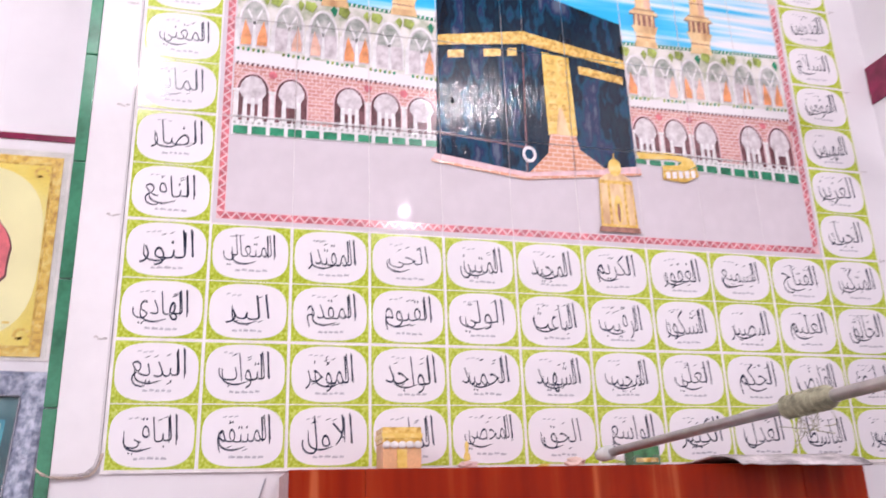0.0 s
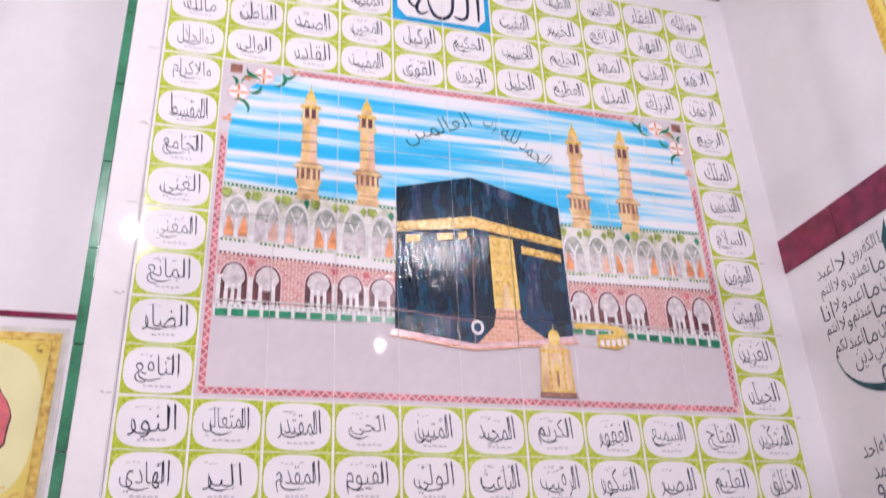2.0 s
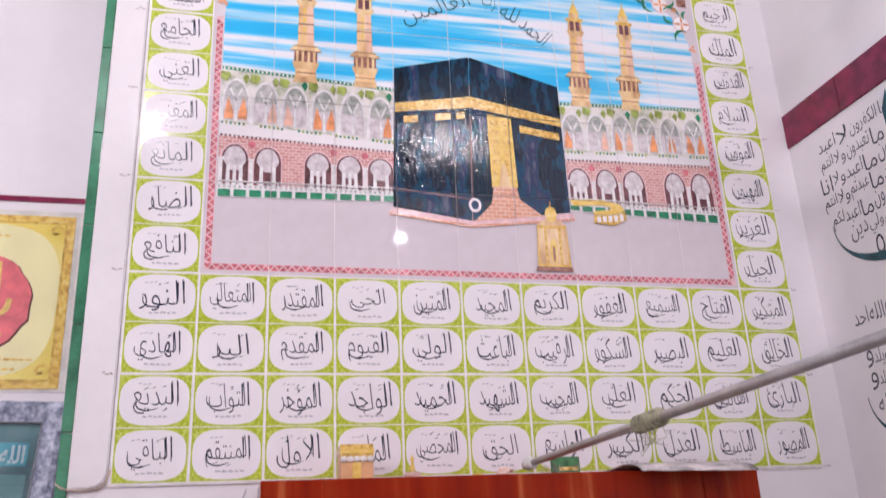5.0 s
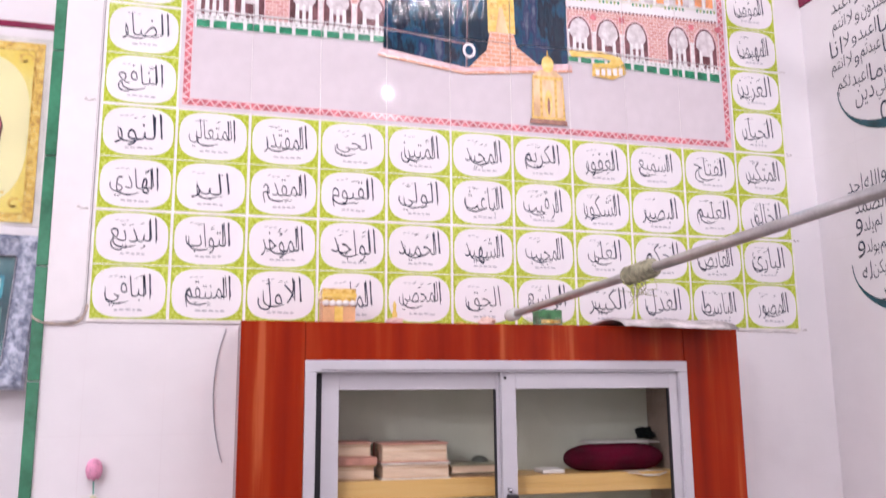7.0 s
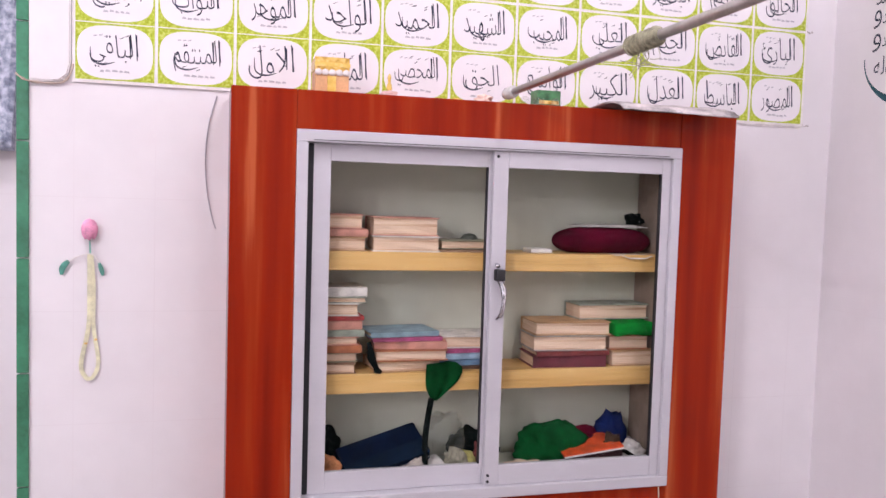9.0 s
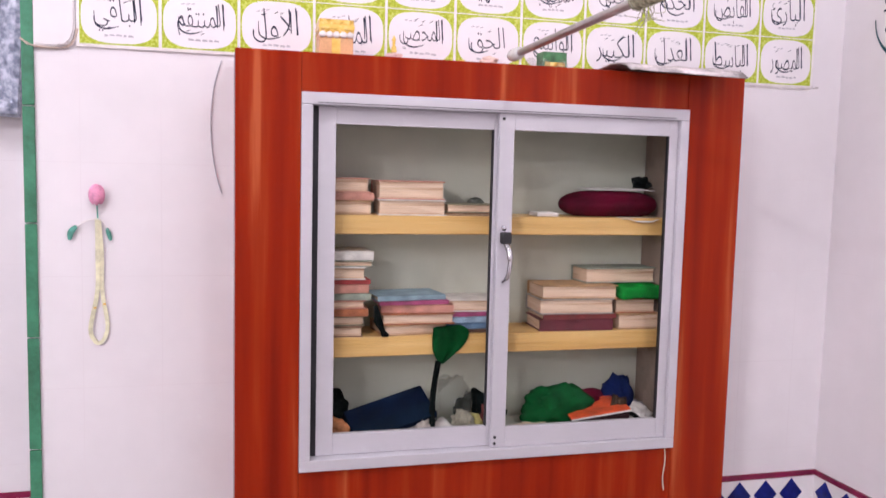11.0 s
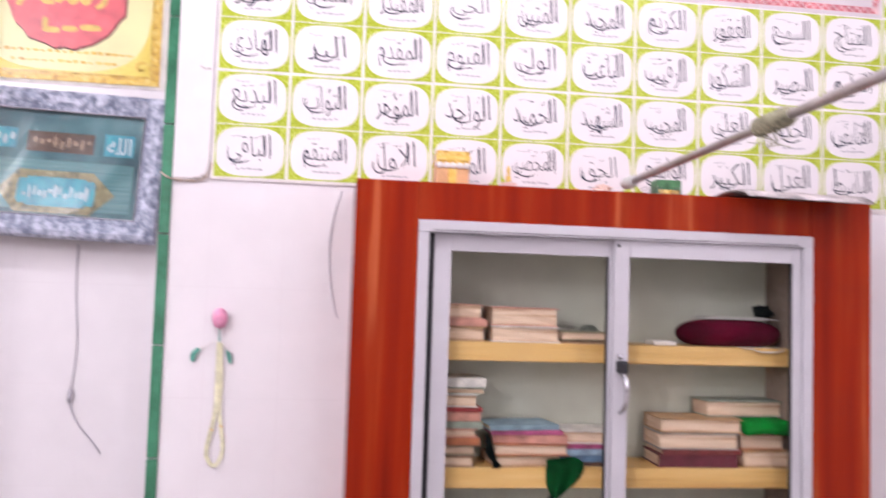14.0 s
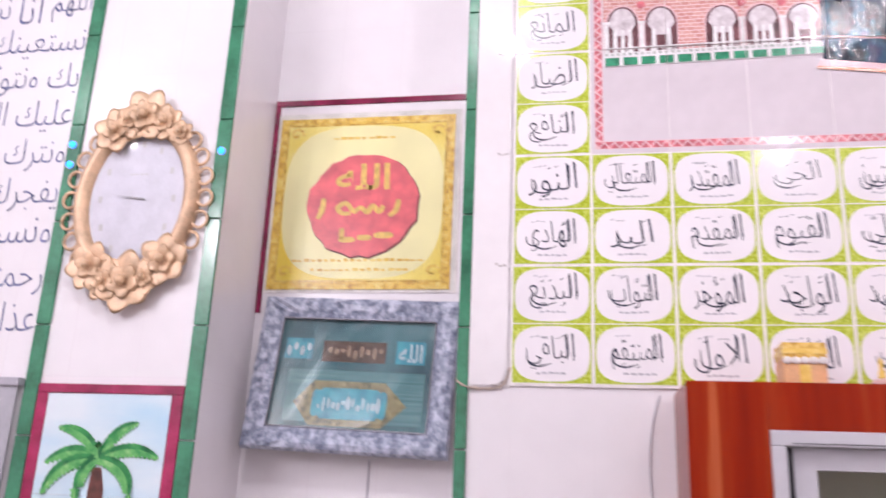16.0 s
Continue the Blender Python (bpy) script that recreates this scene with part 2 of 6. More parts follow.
M_FROND = bands("palm_frond_print", [(0.35, (0.01, 0.13, 0.04)), (0.6, (0.04, 0.30, 0.08)), (0.75, (0.18, 0.48, 0.12))], 30, (1, 1, 1), 0.2)
M_FRONDLT = bands("light_frond_print", [(0.35, (0.05, 0.30, 0.08)), (0.6, (0.16, 0.48, 0.14)), (0.75, (0.34, 0.62, 0.26))], 40, (1, 1, 1), 0.2)
M_TRUNK = material("palm_trunk_print", (0.13, 0.04, 0.03), 0.3, vary=0.3, scale=40)
M_TEALINK = material("dark_teal_ink", (0.02, 0.085, 0.11), 0.25, vary=0.2, scale=20)
M_TEXTINK = material("slate_ink", (0.05, 0.06, 0.09), 0.25, vary=0.3, scale=30)
M_LILACINK = material("lilac_slate_ink", (0.17, 0.18, 0.32), 0.2, vary=0.3, scale=30)
M_PETAL = material("pink_petal_cloth", (0.85, 0.36, 0.54), 0.7, vary=0.2, scale=30)
M_LEAFCL = material("faded_green_cloth", (0.10, 0.33, 0.26), 0.7, vary=0.3, scale=40)
M_RIBBON = material("pale_yellow_ribbon", (0.76, 0.74, 0.52), 0.6, vary=0.15, scale=40)
M_CABLE = material("grey_cable", (0.42, 0.40, 0.45), 0.5)
M_FAN = material("brown_fan_enamel", (0.22, 0.13, 0.10), 0.4, vary=0.1, scale=5)
M_PAPER = material("white_paper", (0.76, 0.72, 0.70), 0.8, vary=0.1, scale=20)
M_PAGES = bands("yellowed_pages", [(0.3, (0.38, 0.20, 0.12)), (0.44, (0.68, 0.48, 0.34)), (0.7, (0.80, 0.64, 0.50))], 6, (0.6, 0.6, 40), 0.85)
M_PLASTIC = material("clear_plastic", (0.62, 0.62, 0.60), 0.15, vary=0.1, scale=20)
film = material("crumpled_clear_film", (0.40, 0.42, 0.38), 0.12)
f_nt = film.node_tree
f_mix = f_nt.nodes.new("ShaderNodeMixShader")
f_tr = f_nt.nodes.new("ShaderNodeBsdfTransparent")
f_mix.inputs[0].default_value = 0.14
f_nt.links.new(f_tr.outputs[0], f_mix.inputs[1])
f_nt.links.new(f_nt.nodes["Principled BSDF"].outputs[0], f_mix.inputs[2])
f_nt.links.new(f_mix.outputs[0], f_nt.nodes["Material Output"].inputs[0])
M_BULB = material("led_bulb_diffuser", (1.0, 0.96, 0.98), 0.4, emit=6.0)


def cloth(name, color):
    return material(name, color, 0.95, vary=0.3, scale=14, bump=0.12, bump_scale=35, spec=0.04)


M_GREENCL = cloth("green_cloth", (0.003, 0.065, 0.016))
M_BRIGHTGR = cloth("bright_green_cloth", (0.006, 0.24, 0.03))
M_MAROONCL = cloth("maroon_velvet", (0.085, 0.002, 0.014))
M_NAVYCL = cloth("navy_cloth", (0.004, 0.010, 0.030))
M_BLUECL = cloth("blue_cloth", (0.004, 0.012, 0.075))
M_BLACKCL = cloth("black_cloth", (0.006, 0.009, 0.009))
COVERS = {}


def cover(key, color):
    if key not in COVERS:
        COVERS[key] = material(key + "_book_cover", color, 0.55, vary=0.2, scale=25)
    return COVERS[key]


def laminate():
    """Red-brown wood laminate with paler vertical streaks."""
    m = bands("red_wood_laminate", [(0.26, (0.17, 0.010, 0.003)), (0.40, (0.235, 0.015, 0.004)), (0.53, (0.27, 0.019, 0.004)), (0.63, (0.31, 0.032, 0.008)), (0.73, (0.44, 0.095, 0.032))], 5.0, (3.6, 3.6, 0.18), 0.2, 12, bump=0.03)
    m.node_tree.nodes["Principled BSDF"].inputs["Specular IOR Level"].default_value = 0.13
    return m


M_WOOD = laminate()
glass = bpy.data.materials.new("clear_glass")
glass.use_nodes = True
gn = glass.node_tree
gn.nodes.clear()
g_out = gn.nodes.new("ShaderNodeOutputMaterial")
g_mix = gn.nodes.new("ShaderNodeMixShader")
g_fr = gn.nodes.new("ShaderNodeFresnel")
g_tr = gn.nodes.new("ShaderNodeBsdfTransparent")
g_gl = gn.nodes.new("ShaderNodeBsdfGlossy")
g_fr.inputs[0].default_value = 1.14
g_tr.inputs[0].default_value = (0.965, 0.975, 0.965, 1)
g_gl.inputs["Roughness"].default_value = 0.03
gn.links.new(g_fr.outputs[0], g_mix.inputs[0])
gn.links.new(g_tr.outputs[0], g_mix.inputs[1])
gn.links.new(g_gl.outputs[0], g_mix.inputs[2])
gn.links.new(g_mix.outputs[0], g_out.inputs[0])


# glossy clear sheet for the glare streak over the framed picture
glare_clear = glass.copy()
glare_clear.name = "clear_glare_sheet"
for node in glare_clear.node_tree.nodes:
    if node.type == "FRESNEL":
        node.inputs[0].default_value = 1.6
    if node.type == "BSDF_GLOSSY":
        node.inputs["Roughness"].default_value = 0.27

# ---- helpers of this scene ----
def mesh_of(bm, name, mats):
    me = bpy.data.meshes.new(name)
    bmesh.ops.recalc_face_normals(bm, faces=bm.faces)
    bm.to_mesh(me)
    bm.free()
    for m in mats if isinstance(mats, (list, tuple)) else [mats]:
        me.materials.append(m)
    return me


def part(name, bm, mat, parent=None, label="", smooth=False):
    """One mesh object, in world coordinates, under a thing or a part."""
    ob = new(name, mesh_of(bm, name, mat))
    if smooth:
        for p in ob.data.polygons:
            p.use_smooth = True
    if parent is not None:
        ob.parent = parent
        if parent.type == "EMPTY":
            ob.matrix_parent_inverse = Matrix.Translation(-parent.location)
    if label:
        tagged(ob, label)
    return ob


def thing(name, at, label, category, group="", kind=""):
    e = new(name)
    e.location = at
    e.empty_display_size = 0.05
    return tagged(e, label, category, group, kind)


def solid(name, bm, mat, label, category, group="", kind="", smooth=False):
    return tagged(part(name, bm, mat, smooth=smooth), label, category, group, kind)


def box(bm, x0, x1, y0, y1, z0, z1, bevel=0.0):
    r = bmesh.ops.create_cube(bm, size=1.0)
    vs = r["verts"]
    for v in vs:
        v.co = Vector(((x0 + x1) / 2 + v.co.x * (x1 - x0), (y0 + y1) / 2 + v.co.y * (y1 - y0), (z0 + z1) / 2 + v.co.z * (z1 - z0)))
    if bevel:
        es = list({e for v in vs for e in v.link_edges})
        bmesh.ops.bevel(bm, geom=es, offset=bevel, segments=2, affect="EDGES", profile=0.5)
    return bm


def boxed(*a, bevel=0.0):
    return box(bmesh.new(), *a, bevel=bevel)


def tube(bm, pts, radius, sides=8, cap=True):
    """A round bar along points; radius is one number or one for each point."""
    rs = radius if isinstance(radius, (list, tuple)) else [radius] * len(pts)
    rings = []
    pts = [Vector(p) for p in pts]
    for i, p in enumerate(pts):
        d = (pts[min(i + 1, len(pts) - 1)] - pts[max(i - 1, 0)]).normalized()
        q = d.to_track_quat("Z", "Y").to_matrix()
        rings.append([bm.verts.new(p + q @ Vector((math.cos(2 * math.pi * k / sides), math.sin(2 * math.pi * k / sides), 0)) * rs[i]) for k in range(sides)])
    for a, b in zip(rings, rings[1:]):
        for k in range(sides):
            bm.faces.new((a[k], a[(k + 1) % sides], b[(k + 1) % sides], b[k]))
    if cap:
        bm.faces.new(rings[0][::-1])
        bm.faces.new(rings[-1])
    return bm


def smooth_path(pts, n=6):
    """Points on a smooth curve through the given ones."""
    pts = [Vector(p) for p in pts]
    out = []
    for i in range(len(pts) - 1):
        p0, p1, p2, p3 = pts[max(i - 1, 0)], pts[i], pts[i + 1], pts[min(i + 2, len(pts) - 1)]
        for k in range(n):
            t = k / n
            out.append(0.5 * (2 * p1 + (p2 - p0) * t + (2 * p0 - 5 * p1 + 4 * p2 - p3) * t * t + (3 * p1 - p0 - 3 * p2 + p3) * t ** 3))
    return out + [pts[-1]]


def lump(bm, at, size, seed, rough=0.25, sub=3):
    """A soft crumpled lump, flat at its base."""
    r = bmesh.ops.create_icosphere(bm, subdivisions=sub, radius=1)
    for v in r["verts"]:
        n = noise.noise(v.co * 1.7 + Vector((seed, seed * 1.3, 0))) * rough + noise.noise(v.co * 4.5 + Vector((0, seed, seed))) * rough * 0.4
        c = v.co * (1 + n)
        c.z = max(c.z, -0.75)
        v.co = Vector((at[0] + c.x * size[0], at[1] + c.y * size[1], at[2] + (c.z + 0.75) / 1.75 * size[2]))
    return bm


def flat(bm, pts, y, mi=0):
    """A flat polygon of a print on a plane of constant y, facing the room."""
    f = bm.faces.new([bm.verts.new((x, y, z)) for x, z in pts])
    f.material_index = mi
    return f


def oval(cx, cz, rx, rz, n=28, power=2.0):
    out = []
    for k in range(n):
        a = 2 * math.pi * k / n
        c, s = math.cos(a), math.sin(a)
        out.append((cx + rx * math.copysign(abs(c) ** (2 / power), c), cz + rz * math.copysign(abs(s) ** (2 / power), s)))
    return out


def rect(x0, x1, z0, z1):
    return [(x0, z0), (x1, z0), (x1, z1), (x0, z1)]


# ---- Arabic lettering with the built-in font: joined letter forms, right to left ----
FORMS = {}
code = 0xFE8D
for letters, n in (("\u0627", 2), ("\u0628", 4), ("\u0629", 2), ("\u062a\u062b\u062c\u062d\u062e", 4), ("\u062f\u0630\u0631\u0632", 2),
                   ("\u0633\u0634\u0635\u0636\u0637\u0638\u0639\u063a\u0641\u0642\u0643\u0644\u0645\u0646\u0647", 4), ("\u0648\u0649", 2), ("\u064a", 4)):
    for ch in letters:
        FORMS[ch] = (code, n)
        code += n
FORMS["\u0626"], FORMS["\u0624"], FORMS["\u0621"] = (0xFE89, 4), (0xFE85, 2), (0xFE80, 1)


def joined(text):
    out = []
    words = text.split(" ")
    for w in words:
        got, i = [], 0
        before = False
        while i < len(w):
            ch = w[i]
            if ch not in FORMS:
                got.append(ch)
                before, i = False, i + 1
                continue
            start, n = FORMS[ch]
            if ch == "\u0644" and i + 1 < len(w) and w[i + 1] == "\u0627":
                got.append(chr(0xFEFC if before else 0xFEFB))
                before, i = False, i + 2
                continue
            after = n == 4 and i + 1 < len(w) and w[i + 1] in FORMS and FORMS[w[i + 1]][1] > 1
            k = (3 if after else 1) if before else (2 if after else 0)
            got.append(chr(start + (k if n > 1 else 0)))
            before, i = n == 4, i + 1
        out.append("".join(reversed(got)))
    return " ".join(reversed(out))


LETTER_CACHE = {}


def lettering(text, weight=0.012):
    """The text as a flat triangle mesh in a unit box: vertices in 0..1, faces, and the width over the height."""
    if (text, weight) not in LETTER_CACHE:
        cu = bpy.data.curves.new("lettering", "FONT")
        cu.body, cu.resolution_u, cu.offset = joined(text), 2, weight
        ob = bpy.data.objects.new("lettering", cu)
        scene.collection.objects.link(ob)
        bpy.context.view_layer.update()
        me = bpy.data.meshes.new_from_object(ob.evaluated_get(bpy.context.evaluated_depsgraph_get()))
        vs = [(v.co.x, v.co.y) for v in me.vertices]
        fs = [tuple(p.vertices) for p in me.polygons]
        bpy.data.objects.remove(ob)
        bpy.data.meshes.remove(me)
        x0, x1 = min(v[0] for v in vs), max(v[0] for v in vs)
        y0, y1 = min(v[1] for v in vs), max(v[1] for v in vs)
        LETTER_CACHE[(text, weight)] = ([((x - x0) / (x1 - x0), (y - y0) / (y1 - y0)) for x, y in vs], fs, (x1 - x0) / (y1 - y0))
    return LETTER_CACHE[(text, weight)]


def write(bm, text, place, weight=0.012, mi=0, lean=0.0):
    """Adds lettering; place turns (0..1, 0..1) of the text's box into a point."""
    vs, fs, _ = lettering(text, weight)
    made = [bm.verts.new(place(x + lean * (y - 0.5), y)) for x, y in vs]
    for f in fs:
        try:
            bm.faces.new([made[i] for i in f]).material_index = mi
        except ValueError:
            pass
    return bm


def write_wall(bm, text, x0, x1, z0, z1, y, weight=0.012, mi=0, lean=0.0):
    return write(bm, text, lambda u, v: (x0 + u * (x1 - x0), y, z0 + v * (z1 - z0)), weight, mi, lean)


# ---- the room ----
def slab(name, label, mat, *b):
    return solid(name, boxed(*b), mat, label, "wall" if "wall" in name else name.split("_")[0], kind="structure")


slab("wall_north", "white glazed tile wall that carries the mural", M_WALL, -0.32, EAST, WALL, 2.8, 0, 4.3)
slab("wall_recess", "white tiled back of a shallow recess", M_WALL, -1.0, -0.32, RECESS, 2.8, 0, 4.3)
slab("wall_column", "white tiled column with green edge tiles", M_WALL, -1.508, -1.0, WALL, 2.8, 0, 4.3)
slab("wall_text", "white tiled wall lettered with a prayer", M_WALL, -4.2, -1.508, WALL, 2.8, 0, 4.3)
slab("wall_east", "white glazed tile side wall", M_WALL_E, EAST, 2.5, -8.2, 2.8, 0, 4.4)
# west and south walls are unseen, added to enclose the bulbs and bounce light
slab("wall_west", "unseen white wall added to close the room and bounce light", M_PLASTER, -4.4, -4.2, -8.2, 2.8, 0, 4.3)
slab("wall_south", "unseen white wall added to close the room and bounce light", M_PLASTER, -4.4, 2.5, -8.4, -8.2, 0, 4.4)
# floor is out of view; its colour only sets how much light bounces up
slab("floor", "unseen hall floor, brown tone chosen for its bounced light", M_FLOOR, -4.4, 2.5, -8.4, 2.8, -0.1, 0)
bm = bmesh.new()
box(bm, -4.4, 2.5, -8.4, 2.8, 0, 0.2)
for v in bm.verts:
    v.co.z += ceiling_z(v.co.x) - 0.02 * max(0, v.co.y - WALL)
solid("ceiling", bm, M_CEIL, "bare grey concrete ceiling with mottled stains", "ceiling", kind="structure")


# green edge tiles on the corners
def edge_strip(name, x0, x1):
    t = thing(name, ((x0 + x1) / 2, WALL, 0), "green glazed edge tiles set up a wall corner", "trim", kind="structure")
    z = 0.0
    while z < 4.0:
        h = min(0.3, 4.09 - z)
        part("edge_tile", boxed(x0, x1, WALL - 0.009, WALL + 0.001, z + 0.0015, z + h - 0.0015, bevel=0.002), M_GREENTRIM, t)
        z += 0.3


edge_strip("trim_1", -0.324, -0.295)
edge_strip("trim_2", -1.040, -0.998)
edge_strip("trim_3", -1.508, -1.466)


# the dado: maroon lines and cobalt diamonds
def dado(name, a, b, fixed, axis):
    t = thing(name, (a, fixed, 0.2) if axis == "x" else (fixed, a, 0.2), "tile border of cobalt diamonds between maroon lines", "trim", kind="structure")

    def bar(z0, z1, mat, nm, d):
        if axis == "x":
            part(nm, boxed(a, b, fixed - d, fixed + 0.001, z0, z1), mat, t)
        else:
            part(nm, boxed(fixed - d, fixed + 0.001, a, b, z0, z1), mat, t)
    bar(0.358, 0.376, M_MAROON, "line", 0.007)
    bar(0.218, 0.236, M_MAROON, "line", 0.007)
    bar(0.2365, 0.3575, M_GLAZE, "band", 0.004)
    n = int((b - a) / 0.1)
    for k in range(n + 1):
        c = b - 0.095 - k * 0.1 if axis == "x" else b - 0.06 - k * 0.1
        if c - 0.045 < a or c + 0.045 > b:
            continue
        bm = bmesh.new()
        pts = [(c - 0.044, 0.302), (c, 0.251), (c + 0.044, 0.302), (c, 0.352)]
        lo = [bm.verts.new((p, fixed - 0.0035, q) if axis == "x" else (fixed - 0.0035, p, q)) for p, q in pts]
        hi = [bm.verts.new((p, fixed - 0.0062, q) if axis == "x" else (fixed - 0.0062, p, q)) for p, q in pts]
        bm.faces.new(hi)
        for i in range(4):
            bm.faces.new((lo[i], lo[(i + 1) % 4], hi[(i + 1) % 4], hi[i]))
        part("diamond", bm, M_BLUE, t)


dado("trim_4", -0.293, EAST, WALL, "x")
dado("trim_5", -1.0, -0.323, RECESS, "x")
dado("trim_6", 0.9, WALL, EAST, "y")
# maroon tile line round the recess poster
t = thing("trim_7", (-0.65, RECESS, 2.5), "narrow maroon tile line round the recess poster", "trim", kind="structure")
part("line", boxed(-0.999, -0.323, RECESS - 0.006, RECESS + 0.001, 2.586, 2.604), M_MAROON, t)
part("line", boxed(-0.999, -0.984, RECESS - 0.006, RECESS + 0.001, 1.90, 2.585), M_MAROON, t)

# maroon band on the side wall
t = thing("trim_8", (EAST, 1.5, 2.89), "broad maroon tile band along the side wall", "trim", kind="structure")
for k in range(10):
    y1 = 2.098 - k * 0.3
    part("band_tile", boxed(EAST - 0.007, EAST + 0.001, y1 - 0.2985, y1, 2.822, 2.958, bevel=0.0015), M_MAROON, t)

# ---- the tile mural ----
mural = thing("tile_mural", (MX + 1.1, WALL, MZ), "glazed tile mural with lime-edged name fields round a holy shrine picture", "mural")
TY = WALL - 0.008     # tile faces
NAMES = {
    10: "هوالله الذي-لااله الاهو الرحمن الرحيم الملك القدوس السلام المؤمن المهيمن العزيز الجبار المتكبر الخالق البارئ المصور",
    9: "الغفار القهار الوهاب الرزاق الفتاح العليم القابض الباسط",
    8: "الخافض الرافع المعز المذل السميع البصير الحكم العدل",
    7: "اللطيف الخبير الحليم العظيم الغفور الشكور العلي الكبير",
    6: "الحفيظ المقيت الحسيب الجليل الكريم الرقيب المجيب الواسع",
    5: "الحكيم الودود المجيد الباعث الشهيد الحق",
    4: "الوكيل القوى المتين الولي الحميد المحصي",
    3: "المبدئ المعيد المحيي المميت الحي القيوم الواجد الماجد",
    2: "الواحد الاحد الصمد القادر المقتدر المقدم المؤخر الاول",
    1: "الاخر الظاهر الباطن الوالي المتعالي البر التواب المنتقم",
    0: "العفو الرؤف مالك ذوالجلال والاكرام المقسط الجامع الغني المغني المانع الضار النافع النور الهادي البديع الباقي",
}
ROWS_OF = {c: (list(range(15, -1, -1)) if c in (0, 10) else ([13, 12] if c in (4, 5) else [15, 14, 13, 12]) + [3, 2, 1, 0]) for c in range(11)}
WORD = {(c, r): w.replace("-", " ") for c in range(11) for r, w in zip(ROWS_OF[c], NAMES[c].split())}


def name_tile_mesh():
    """A glazed tile, 0.2 by 0.3, printed lime with two white fields."""
    bm = bmesh.new()
    box(bm, -0.0992, 0.0992, -0.008, 0.0, -0.1492, 0.1492, bevel=0.0018)
    for f in bm.faces:
        f.material_index = 0
    y = -0.0083
    for s in (-1, 1):
        flat(bm, rect(-0.0962, 0.0962, 0.0012 if s > 0 else -0.1462, 0.1462 if s > 0 else -0.0012), y, 1)
        flat(bm, oval(0, s * 0.0742, 0.0925, 0.0685, 32, 3.0), y - 0.0003, 2)
    return mesh_of(bm, "name_tile", [M_GLAZE, M_LIME, M_OVAL])


def plain_tile_mesh(mat):
    return mesh_of(boxed(-0.0994, 0.0994, -0.008, 0.0, -0.1494, 0.1494, bevel=0.0015), "picture_tile", [mat])


NAME_TILE, PIC_TILE = name_tile_mesh(), plain_tile_mesh(M_GROUND)
rnd = random.Random(4)
part("grout_bed", boxed(MX - 0.004, MX + 2.204, WALL - 0.0071, WALL + 0.001, MZ - 0.004, MZ + 2.404), M_GROUT, mural)


def pen(v):
    """Short bowls below, long uprights above."""
    return v * 0.86 if v < 0.5 else 0.43 + (v - 0.5) * 1.14


def brush(bm, pts, widths, y, mi=0, n=6):
    """A flat pen stroke with changing width."""
    path = smooth_path([(x, y, z) for x, z in pts], n)
    up, dn = [], []
    for i, q in enumerate(path):
        d = (path[min(i + 1, len(path) - 1)] - path[max(i - 1, 0)]).normalized()
        t = i / (len(path) - 1) * (len(widths) - 1)
        a = min(int(t), len(widths) - 2)
        w = widths[a] + (widths[a + 1] - widths[a]) * (t - a)
        s = Vector((-d.z, 0, d.x)) * w / 2
        up.append(bm.verts.new(q + s))
        dn.append(bm.verts.new(q - s))
    for i in range(len(path) - 1):
        bm.faces.new((dn[i], dn[i + 1], up[i + 1], up[i])).material_index = mi


